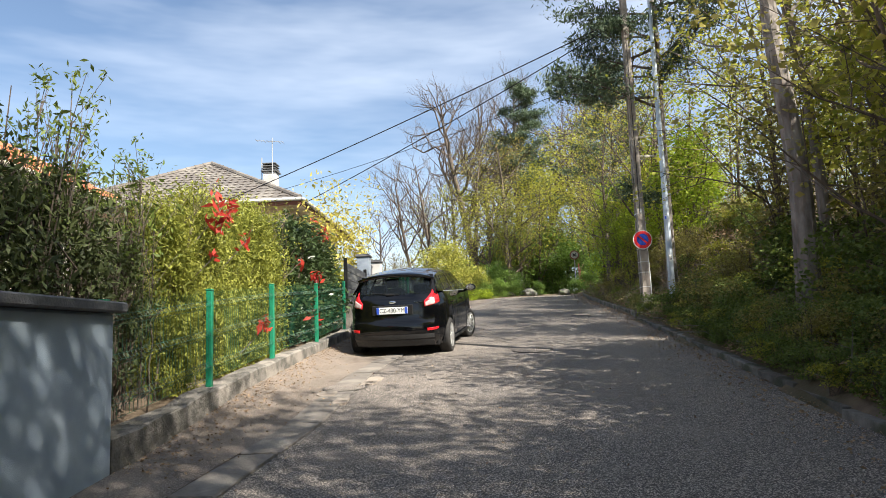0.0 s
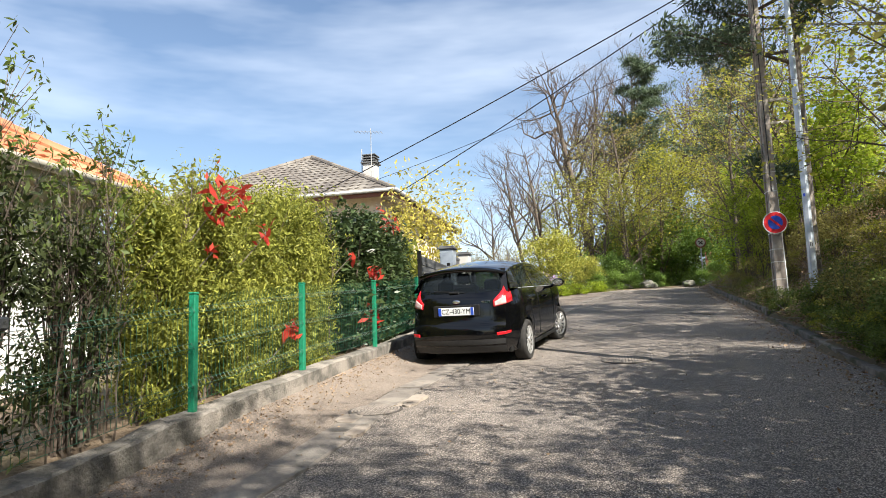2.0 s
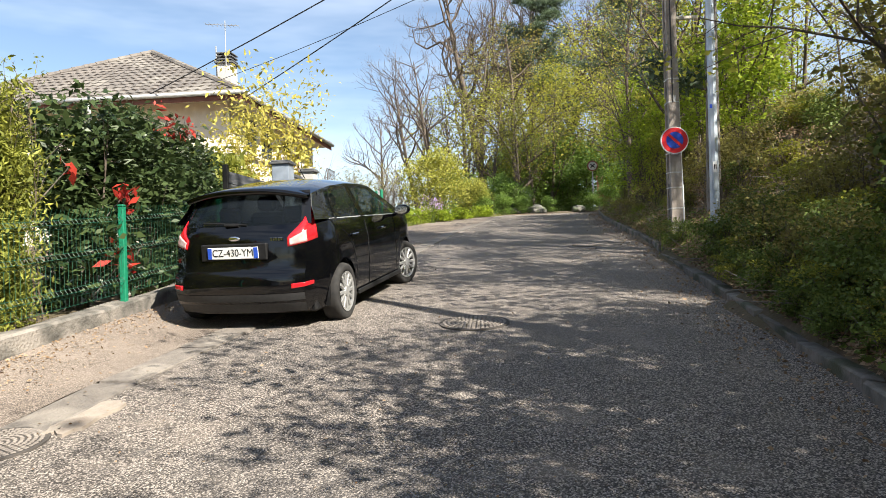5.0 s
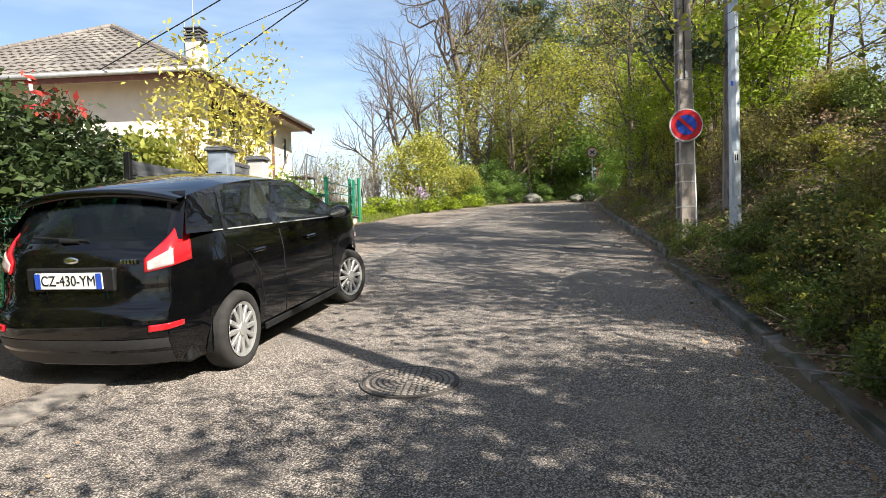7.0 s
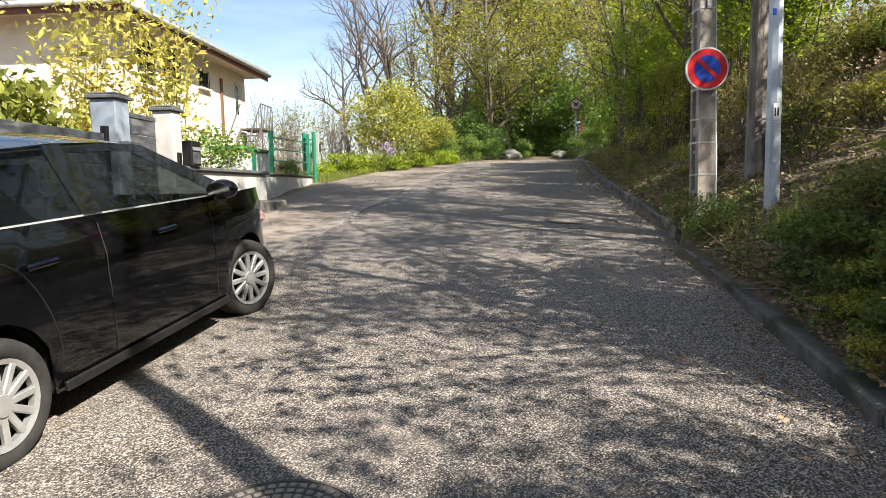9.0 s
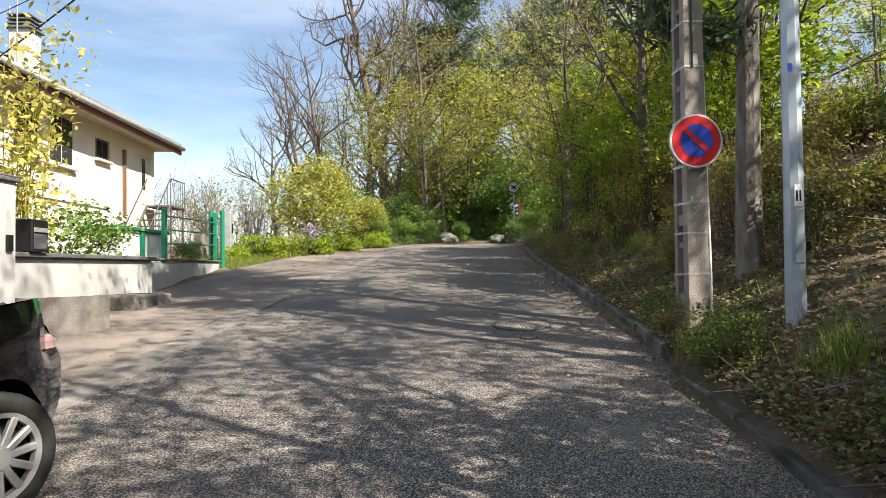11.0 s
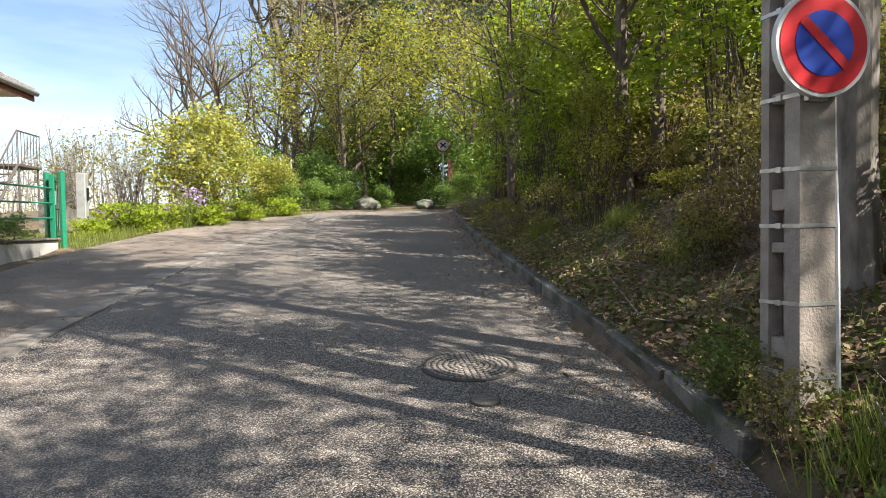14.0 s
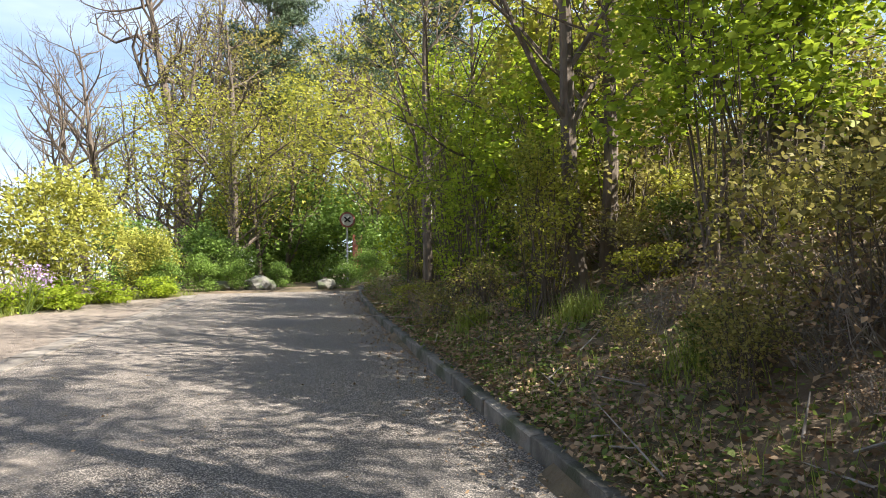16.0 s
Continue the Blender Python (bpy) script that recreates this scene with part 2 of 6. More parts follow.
BARK = material("bark", (0.135, 0.105, 0.08), (0.075, 0.058, 0.045), 16, 0.95, bump=1.0, bump_scale=30, stretch=(1, 1, 0.25))
BARK_PALE = material("pale_bark", (0.27, 0.24, 0.21), (0.12, 0.10, 0.085), 10, 0.95, bump=1.0, bump_scale=22, stretch=(1, 1, 0.35))
BARK_GREY = material("grey_bark", (0.19, 0.165, 0.15), (0.115, 0.10, 0.09), 14, 0.95, bump=0.6, bump_scale=26, stretch=(1, 1, 0.3))
LEAF_WOOD = leaf_material("young_leaf", (0.12, 0.15, 0.022), (0.42, 0.41, 0.065), 0.55)
LEAF_BRIGHT = leaf_material("maple_leaf", (0.11, 0.18, 0.016), (0.36, 0.44, 0.04), 0.6)
LEAF_DARK = leaf_material("undergrowth_leaf", (0.045, 0.075, 0.016), (0.16, 0.21, 0.045), 0.35)
LEAF_OLIVE = leaf_material("olive_leaf", (0.12, 0.115, 0.03), (0.33, 0.29, 0.085), 0.5)
LEAF_THUJA = leaf_material("thuja_spray", (0.06, 0.088, 0.016), (0.34, 0.35, 0.065), 0.4)
LEAF_THUJA_DARK = leaf_material("dark_thuja_spray", (0.030, 0.042, 0.018), (0.085, 0.105, 0.035), 0.25)
LEAF_PINE = leaf_material("pine_needle", (0.028, 0.055, 0.032), (0.11, 0.15, 0.08), 0.15)
LEAF_IVY = leaf_material("ivy_leaf", (0.055, 0.11, 0.022), (0.20, 0.30, 0.06), 0.4, rough=0.4)
LEAF_PHOTINIA = leaf_material("photinia_leaf", (0.018, 0.04, 0.016), (0.07, 0.10, 0.035), 0.25, rough=0.35)
LEAF_RED = leaf_material("photinia_red", (0.22, 0.015, 0.018), (0.60, 0.07, 0.045), 0.45, rough=0.4)
LEAF_BAMBOO = leaf_material("bamboo_leaf", (0.28, 0.25, 0.05), (0.62, 0.54, 0.13), 0.45)
LEAF_SHRUB = leaf_material("shrub_leaf", (0.16, 0.185, 0.03), (0.42, 0.41, 0.08), 0.45)
LEAF_DRY = leaf_material("dry_leaf", (0.11, 0.06, 0.03), (0.36, 0.255, 0.16), 0.15, rough=0.85)
GRASS = leaf_material("grass_blade", (0.075, 0.12, 0.018), (0.27, 0.31, 0.06), 0.4)
LILAC = leaf_material("honesty_flower", (0.34, 0.20, 0.42), (0.62, 0.45, 0.68), 0.3)


# ---------------------------------------------------------------- mesh helpers
def mesh_object(name, verts, faces, mat, parent=None, label="", smooth=False):
    me = bpy.data.meshes.new(name)
    me.from_pydata([tuple(v) for v in verts], [], [tuple(f) for f in faces])
    if mat:
        me.materials.append(mat)
    if smooth:
        me.shade_smooth()
    ob = new(name, me)
    ob.parent = parent
    if label:
        tagged(ob, label)
    return ob


def quads_object(name, v, mat, parent=None, label="", size=4):
    """One mesh of many separate faces; v holds their corners one after another."""
    v = np.asarray(v, dtype=np.float32).reshape(-1, 3)
    n = len(v)
    me = bpy.data.meshes.new(name)
    me.vertices.add(n)
    me.vertices.foreach_set("co", v.ravel())
    me.loops.add(n)
    me.loops.foreach_set("vertex_index", np.arange(n, dtype=np.int32))
    me.polygons.add(n // size)
    me.polygons.foreach_set("loop_start", np.arange(0, n, size, dtype=np.int32))
    me.update(calc_edges=True)
    me.materials.append(mat)
    ob = new(name, me)
    ob.parent = parent
    if label:
        tagged(ob, label)
    return ob


def part(name, bm, mat, parent=None, label="", smooth=False):
    me = bpy.data.meshes.new(name)
    bm.normal_update()
    bm.to_mesh(me)
    bm.free()
    if mat:
        me.materials.append(mat)
    if smooth:
        me.shade_smooth()
    ob = new(name, me)
    ob.parent = parent
    if label:
        tagged(ob, label)
    return ob


def box(bm, x0, x1, y0, y1, z0, z1, bevel=0.0, m=None):
    r = bmesh.ops.create_cube(bm, size=1)
    vs = r["verts"]
    for v in vs:
        v.co = Vector(((x0 + x1) / 2 + v.co.x * (x1 - x0), (y0 + y1) / 2 + v.co.y * (y1 - y0), (z0 + z1) / 2 + v.co.z * (z1 - z0)))
    if bevel:
        es = list({e for v in vs for e in v.link_edges})
        r = bmesh.ops.bevel(bm, geom=es, offset=bevel, segments=1, affect="EDGES")
        vs = list({v for f in r["faces"] for v in f.verts} | {v for v in vs if v.is_valid})
    if m is not None:
        bmesh.ops.transform(bm, matrix=m, verts=[v for v in vs if v.is_valid])
    return bm


def boxed(name, dims, mat, parent=None, label="", bevel=0.008, m=None):
    return part(name, box(bmesh.new(), *dims, bevel=bevel, m=m), mat, parent, label)


def rod(bm, a, b, r0, r1=None, n=8):
    a, b = Vector(a), Vector(b)
    d = b - a
    m = Matrix.Translation((a + b) / 2) @ d.to_track_quat("Z", "Y").to_matrix().to_4x4()
    bmesh.ops.create_cone(bm, cap_ends=True, segments=n, radius1=r0, radius2=r0 if r1 is None else r1, depth=d.length, matrix=m)
    return bm


def rodded(name, a, b, r0, mat, parent=None, r1=None, n=8, label=""):
    return part(name, rod(bmesh.new(), a, b, r0, r1, n), mat, parent, label, smooth=n > 9)


def thing(name, label, category, at=(0, 0, 0), rz=0.0, group="", kind=""):
    e = new(name)
    e.matrix_world = pose(*at, 0, 0, rz)
    return tagged(e, label, category, group, kind)


def tubes(segs, sides=5):
    """Vertices and faces of tapered limbs from (a, b, ra, rb) rows."""
    s = np.array([(*a, *b, ra, rb) for a, b, ra, rb in segs], dtype=np.float64)
    a, b, ra, rb = s[:, :3], s[:, 3:6], s[:, 6], s[:, 7]
    d = b - a
    d /= np.linalg.norm(d, axis=1, keepdims=True) + 1e-9
    ref = np.where(np.abs(d[:, 2:3]) < 0.9, np.array([[0, 0, 1.0]]), np.array([[1.0, 0, 0]]))
    u = np.cross(d, ref)
    u /= np.linalg.norm(u, axis=1, keepdims=True) + 1e-9
    w = np.cross(d, u)
    verts, faces = [], []
    for k in range(sides):
        c, q = math.cos(2 * math.pi * k / sides), math.sin(2 * math.pi * k / sides)
        o = u * c + w * q
        verts.append(a + o * ra[:, None])
        verts.append(b + o * rb[:, None])
    v = np.stack(verts, axis=1)
    count = len(segs)
    quads = []
    for k in range(sides):
        k2 = (k + 1) % sides
        quads.append(np.stack([v[:, 2 * k], v[:, 2 * k2], v[:, 2 * k2 + 1], v[:, 2 * k + 1]], axis=1))
    return np.concatenate(quads).reshape(-1, 3)


def leaves(rng, centres, size, flat=0.35, long=1.0, droop=0.0, vary=0.35):
    """Corners of small folded leaves round the given centres."""
    n = len(centres)
    c = np.asarray(centres)
    d = rng.normal(size=(n, 3))
    d[:, 2] = d[:, 2] * flat - droop
    d /= np.linalg.norm(d, axis=1, keepdims=True) + 1e-9
    nrm = rng.normal(size=(n, 3)) * 0.6
    nrm[:, 2] += 0.8
    s = np.cross(d, nrm)
    s /= np.linalg.norm(s, axis=1, keepdims=True) + 1e-9
    up = np.cross(s, d)
    k = (size * (1 + vary * rng.normal(size=n)).clip(0.4, 1.8))[:, None]
    a = c - d * k * 0.5 * long
    t = c + d * k * 0.5 * long
    l_ = c + s * k * 0.33 + up * k * 0.10
    r_ = c - s * k * 0.33 + up * k * 0.10
    return np.stack([a, l_, t, r_], axis=1).reshape(-1, 3)


def grow(rng, start, heading, length, radius, level, segs, tips, bend=0.25, rise=0.12, kids=(4, 5, 4), shrink=0.62, steps=5, first=0.3, angle=0.8):
    """A limb that wanders, tapers and forks; rows go to segs, twig ends to tips."""
    p = np.array(start, float)
    d = np.array(heading, float)
    d /= np.linalg.norm(d)
    pts = [p.copy()]
    for i in range(steps):
        d = d + rng.normal(size=3) * bend * 0.5
        d[2] += rise
        d /= np.linalg.norm(d)
        q = p + d * length / steps
        r0, r1 = radius * (1 - 0.75 * i / steps), radius * (1 - 0.75 * (i + 1) / steps)
        segs.append((tuple(p), tuple(q), r0, r1))
        p = q
        pts.append(p.copy())
    if level <= 0:
        tips.extend(pts[1:])
        return
    for j in range(kids[min(level, len(kids)) - 1]):
        f = first + (1 - first) * (j + rng.random()) / kids[min(level, len(kids)) - 1]
        i = min(int(f * steps), steps - 1)
        base = pts[i] + (pts[i + 1] - pts[i]) * (f * steps - i)
        side = rng.normal(size=3)
        side -= d * side.dot(d)
        side /= np.linalg.norm(side) + 1e-9
        grow(rng, base, d * math.cos(angle) + side * math.sin(angle), length * shrink * (1.15 - 0.45 * f) * (0.8 + 0.4 * rng.random()),
             radius * (1 - 0.75 * f) * 0.72, level - 1, segs, tips, bend, rise, kids, shrink, max(steps - 1, 3), 0.25, angle)


# ---------------------------------------------------------------- the lie of the land
def lerp(x, xs, ys):
    return float(np.interp(x, xs, ys))


def road_z(x, y):
    q = min(max(y, 5.0), 34.0)
    z = -0.854 + 0.10487 * q - 0.000285 * q * q + 0.0039 * x
    if y < 5:
        z += (y - 5) * 0.102
    if y > 34:
        z += min(y - 34, 40) * 0.05
    ramp = lerp(y, (3.5, 5.5, 9, 13, 16), (0.05, 0.15, 0.15, 0.08, 0.0))
    return z + ramp * min(max((-2.75 - x) / 0.7, 0), 1)


def kerb_x(y):
    return lerp(y, (-30, -8, 4, 10.2, 13.9, 15.3, 18, 21, 25, 29, 33, 60), (0.6, 1.6, 2.2, 2.62, 2.88, 3.08, 3.22, 3.36, 3.6, 4.0, 4.6, 8))


def left_x(y):
    return lerp(y, (-30, 2.9, 20, 24, 26, 28.2, 30.0, 31.4), (-3.4, -3.4, -3.38, -3.1, -2.75, -2.2, -1.3, 0.4))


def strip_x(y):
    return lerp(y, (-12, 2.6, 4.3, 7.3, 15.6, 18, 21.3, 25, 30), (-2.75, -2.65, -2.45, -2.42, -1.47, -1.32, -1.06, -0.5, 0.2))


ROAD_END = 32.2


def land_z(x, y):
    z = road_z(x, y)
    k = kerb_x(y)
    if x > k:
        d = x - k
        slope = lerp(y, (-10, 6, 12, 17, 24, 34), (0.34, 0.36, 0.42, 0.52, 0.5, 0.2))
        rise = slope * min(d, 5.5) + 0.12 * max(0, min(d - 5.5, 14))
        z += 0.10 + rise + (0.09 * noise.noise((x * 0.9, y * 0.9, 3.1)) + 0.04 * noise.noise((x * 2.3, y * 2.3, 7.7))) * min(d * 1.2, 1)
    elif x < left_x(y) - 0.05 or y > ROAD_END:
        d = max(left_x(y) - x, 0)
        z += 0.03 * min(d, 1) + 0.05 * noise.noise((x * 0.8, y * 0.8, 1.3))
        if y > 24:
            z -= 0.03 * max(0, min(d - 4, 30))
    return z


# ---------------------------------------------------------------- ground, road, kerbs
def axis(fine0, fine1, step, far):
    a = list(np.arange(fine0, fine1 + 1e-6, step))
    g = step
    while a[-1] < far:
        g *= 1.35
        a.append(a[-1] + g)
    g = step
    while a[0] > -far:
        g *= 1.35
        a.insert(0, a[0] - g)
    return a


def build_ground():
    xs, ys = axis(-9, 13, 0.3, 900), axis(-6, 40, 0.35, 900)
    verts, faces = [], []
    for y in ys:
        for x in xs:
            z = land_z(max(min(x, 40), -40), max(min(y, 80), -40))
            if left_x(y) - 0.02 < x < kerb_x(y) + 0.10 and y < ROAD_END:
                z = road_z(x, y) - 0.06
            verts.append((x, y, z))
    n = len(xs)
    for j in range(len(ys) - 1):
        for i in range(n - 1):
            a = j * n + i
            faces.append((a, a + 1, a + n + 1, a + n))
    ob = mesh_object("ground", verts, faces, SOIL, smooth=True)
    tagged(ob, "earth ground rising into a wooded bank beside the road", "ground", kind="structure")


def ribbon(name, x0, x1, y0, y1, dz, mat, label, cols=10, step=0.4, rough=0.012):
    ys = np.arange(y0, y1 + 1e-6, step)
    verts, faces = [], []
    for y in ys:
        a, b = x0(y), x1(y)
        for i in range(cols + 1):
            x = a + (b - a) * i / cols
            verts.append((x, y, road_z(x, y) + dz + rough * noise.noise((x * 1.1, y * 1.1, 0))))
    for j in range(len(ys) - 1):
        for i in range(cols):
            a = j * (cols + 1) + i
            faces.append((a, a + 1, a + cols + 2, a + cols + 1))
    ob = mesh_object(name, verts, faces, mat, smooth=True)
    return tagged(ob, label, name, kind="structure")


build_ground()
ribbon("road", lambda y: strip_x(y) + 0.17, lambda y: kerb_x(y) + 0.02, -24, 32.2, 0.0, ASPHALT, "rough grey-brown chipped asphalt road going uphill", cols=16)
ribbon("pavement", left_x, lambda y: min(strip_x(y) - 0.17, 3), -24, 31.2, 0.006, ASPHALT_SIDE, "dusty worn asphalt verge with pale patches", cols=6)


def slab_mesh(length, width, height, name, mat, rng=None, chips=0.0):
    bm = box(bmesh.new(), -width / 2, width / 2, -length / 2, length / 2, -height, 0, bevel=0.012)
    if rng is not None:
        for v in bm.verts:
            v.co += Vector((rng.uniform(-1, 1), rng.uniform(-1, 1), rng.uniform(-1, 1))) * chips
    me = bpy.data.meshes.new(name)
    bm.to_mesh(me)
    bm.free()
    me.materials.append(mat)
    return me


def along(x_of, y, dz):
    """A pose on the line x_of at y that follows its turn and slope."""
    x = x_of(y)
    turn = math.atan2(x_of(y + 0.4) - x_of(y - 0.4), 0.8)
    tilt = math.atan2(road_z(x, y + 0.4) - road_z(x, y - 0.4), 0.8)
    return Matrix.Translation((x, y, road_z(x, y) + dz)) @ Euler((tilt, 0, -turn)).to_matrix().to_4x4()


def piece(name, me, parent, m):
    ob = new(name, me)
    ob.parent = parent
    ob.matrix_basis = m
    return ob


gutter = tagged(new("gutter"), "pale concrete slab gutter strip set in the asphalt", "gutter", kind="structure")
rng_p = random.Random(5)
slabs = [slab_mesh(0.985, 0.335, 0.1, "slab", CONCRETE, rng_p, 0.006) for _ in range(5)]
for i in range(44):
    piece("slab", slabs[i % 5], gutter, along(strip_x, -12 + i, 0.012 + 0.004 * rng_p.random()) @ pose(0, 0, 0, 0, rng_p.uniform(-0.6, 0.6), 0))

kerb = tagged(new("kerb"), "weathered stone kerb along the foot of the wooded bank", "kerb", kind="structure")
old_stones = [slab_mesh(0.97, 0.13, 0.3, "kerb_stone", KERB_STONE, rng_p, 0.014) for _ in range(4)]
new_stones = [slab_mesh(0.985, 0.13, 0.34, "kerb_stone", KERB_STONE, rng_p, 0.006) for _ in range(4)]
for i in range(30):
    y = -15.5 + i
    piece("kerb_stone", old_stones[i % 4], kerb, along(lambda q: kerb_x(q) + 0.065, y, 0.075 + 0.025 * rng_p.random()) @ pose(0, 0, 0, rng_p.uniform(-1, 1), rng_p.uniform(-4, 3), rng_p.uniform(-1.5, 1.5)))
for i in range(17):
    y = 15.3 + i
    piece("kerb_stone", new_stones[i % 4], kerb, along(lambda q: kerb_x(q) + 0.065, y, 0.125 + 0.01 * rng_p.random()) @ pose(0, 0, 0, 0, rng_p.uniform(-2, 1.5), rng_p.uniform(-0.7, 0.7)))


def manhole(name, x, y, r, label):
    t = thing(name, label, "manhole cover", (x, y, road_z(x, y) + 0.004))
    t.rotation_euler = (math.atan(0.098), 0, 0)
    bm = bmesh.new()
    for ra, rb, z in ((r * 0.955, r, 0.008),):
        v = []
        for i in range(40):
            a = 2 * math.pi * i / 40
            c, s = math.cos(a), math.sin(a)
            v.append([bm.verts.new((ra * c, ra * s, z)), bm.verts.new((rb * c, rb * s, z)), bm.verts.new((rb * c, rb * s, -0.03)), bm.verts.new((ra * c, ra * s, -0.03))])
        for i in range(40):
            p, q = v[i], v[(i + 1) % 40]
            for k in range(4):
                bm.faces.new((p[k], p[(k + 1) % 4], q[(k + 1) % 4], q[k]))
    part("frame", bm, IRON, t)
    bm = bmesh.new()
    bmesh.ops.create_cone(bm, cap_ends=True, segments=40, radius1=r * 0.945, radius2=r * 0.945, depth=0.03, matrix=pose(0, 0, -0.009))
    part("lid", bm, IRON, t)
    bm = bmesh.new()
    for k in range(1, 8):
        rr = r * 0.93 * k / 7.6
        n = 6 * k
        w = 2 * math.pi * rr / n * 0.39
        for i in range(n):
            box(bm, -w, w, -r * 0.042, r * 0.042, 0, 0.008, bevel=min(0.005, r * 0.015), m=Matrix.Rotation(2 * math.pi * (i + 0.5 * (k % 2)) / n, 4, "Z") @ pose(rr, 0, 0.005, 0, 0, 90))
    part("tread_pattern", bm, IRON_WORN, t, "raised cast pattern of blocks")


manhole("manhole_cover", 0.08, 9.25, 0.33, "round cast-iron manhole cover with a ring pattern")
manhole("manhole_cover", 2.05, 16.45, 0.33, "round cast-iron manhole cover sunk in dark asphalt")
manhole("manhole_cover", -2.42, 6.36, 0.27, "round rusty manhole cover in the dusty verge")


def cement_patch(x, y, w, h, turn, seed):
    """A thin ragged skin of pale cement on the asphalt."""
    rng = random.Random(seed)
    bm = bmesh.new()
    ring = []
    for i in range(18):
        a = 2 * math.pi * i / 18
        r = 1 + rng.uniform(-0.22, 0.16)
        c, q = math.copysign(abs(math.cos(a)) ** 0.6, math.cos(a)), math.copysign(abs(math.sin(a)) ** 0.6, math.sin(a))
        ring.append((c * w / 2 * r, q * h / 2 * r))
    low = [bm.verts.new((u, v, -0.03)) for u, v in ring]
    top = [bm.verts.new((u * 0.985, v * 0.985, 0.004)) for u, v in ring]
    bm.faces.new(top)
    for i in range(18):
        bm.faces.new((low[i], low[(i + 1) % 18], top[(i + 1) % 18], top[i]))
    ob = part("cement_patch", bm, PALE_CEMENT)
    ob.matrix_world = pose(x, y, road_z(x, y) + 0.014, math.degrees(math.atan(0.1)), 0, turn)
    tagged(ob, "thin pale cement patch on the worn asphalt verge", "patch", kind="structure")


cement_patch(-2.16, 6.78, 0.20, 0.62, -4, 1)
cement_patch(-2.56, 5.98, 0.22, 0.34, 8, 2)
cement_patch(-2.30, 5.55, 0.16, 0.42, 2, 3)
manhole("valve_cover", 2.02, 15.78, 0.09, "small round iron valve cover in the road")


# ---------------------------------------------------------------- low wall, grey wall and fence
def wall_strip(name, x0, x1, y0, y1, top, label, mat, step=0.5, drop=0.5, jag=0.0, kind="structure"):
    rng = random.Random(3)
    ys = list(np.arange(y0, y1, step)) + [y1]
    verts, faces = [], []
    for y in ys:
        zt = top(y)
        zb = min(road_z(x1, y), road_z(x0, y)) - drop
        j = [rng.uniform(-jag, jag) for _ in range(4)]
        verts += [(x0, y, zb), (x1, y, zb), (x1 + j[0], y, zt - 0.02 + j[1]), (x1 - 0.02 + j[2], y, zt + j[1]), (x0 + 0.02, y, zt + j[3]), (x0, y, zt - 0.02)]
    n = len(ys)
    for i in range(n - 1):
        for k in range(6):
            a, b = i * 6 + k, i * 6 + (k + 1) % 6
            faces.append((a, b, b + 6, a + 6))
    faces += [tuple(range(5, -1, -1)), tuple((n - 1) * 6 + k for k in range(6))]
    ob = mesh_object(name, verts, faces, mat)
    return tagged(ob, label, "wall", kind=kind)


def low_top(y):
    return lerp(y, (2.9, 4.4, 4.45, 4.95, 7.04, 9.52, 12.1), (-0.26, -0.12, -0.08, -0.04, 0.176, 0.373, 0.62))


wall_strip("wall_low", -3.62, -3.40, 2.93, 12.05, low_top, "low weathered concrete wall carrying a green fence", OLD_CONCRETE, 0.4, jag=0.012)
wall_strip("wall_grey", -3.58, -3.40, -9, 2.90, lambda y: 0.62, "smooth blue-grey rendered garden wall", BLUE_WALL, 0.9)
boxed("wall_cap", (-3.64, -3.32, -9.05, 2.96, 0.624, 0.70), CAP_GREY, bevel=0.012).select_set(False)
tagged(bpy.data.objects["wall_cap"], "dark grey coping along the rendered wall", "coping", kind="structure")
boxed("wall_post", (-3.62, -3.56, 2.905, 2.955, -0.7, 0.615), BLACK_PLASTIC, bevel=0.005)
tagged(bpy.data.objects["wall_post"], "black metal post at the end of the rendered wall", "post", kind="structure")

fence = thing("mesh_fence", "green welded mesh fence on a low concrete wall", "fence", (-3.52, 0, 0))
posts_y = [2.98, 4.95, 7.04, 9.52, 11.9]
POST_H = 0.965
for y in posts_y:
    z = low_top(y)
    boxed("post", (-0.03, 0.03, y - 0.03, y + 0.03, z - 0.1, z + POST_H), FENCE_GREEN, fence, bevel=0.006)
    boxed("post_cap", (-0.034, 0.034, y - 0.034, y + 0.034, z + POST_H + 0.001, z + POST_H + 0.02), FENCE_GREEN, fence, bevel=0.006)


def mesh_panel(y0, y1):
    """A welded panel with four pressed folds."""
    z0, z1 = low_top(y0) + 0.06, low_top(y1) + 0.06
    h = 0.90
    segs = []
    prof = [(0, 0.02), (0, 0.10), (0.03, 0.14), (0, 0.18), (0, 0.42), (0.03, 0.46), (0, 0.50), (0, 0.72), (0.03, 0.76), (0, 0.80), (0.03, h)]
    n = int((y1 - y0 - 0.06) / 0.06)
    for i in range(n + 1):
        y = y0 + 0.03 + (y1 - y0 - 0.06) * i / n
        zb = z0 + (z1 - z0) * (y - y0) / (y1 - y0)
        for (xa, za), (xb, zb_) in zip(prof[:-1], prof[1:]):
            segs.append(((xa, y, zb + za), (xb, y, zb + zb_), 0.0019, 0.0019))
    for xa, za in prof[:-1]:
        segs.append(((xa, y0 + 0.03, z0 + za), (xa, y1 - 0.03, z1 + za), 0.0022, 0.0022))
    quads_object("mesh_panel", tubes(segs, 4), WIRE_GREEN, fence)


for a, b in zip(posts_y[:-1], posts_y[1:]):
    mesh_panel(a, b)

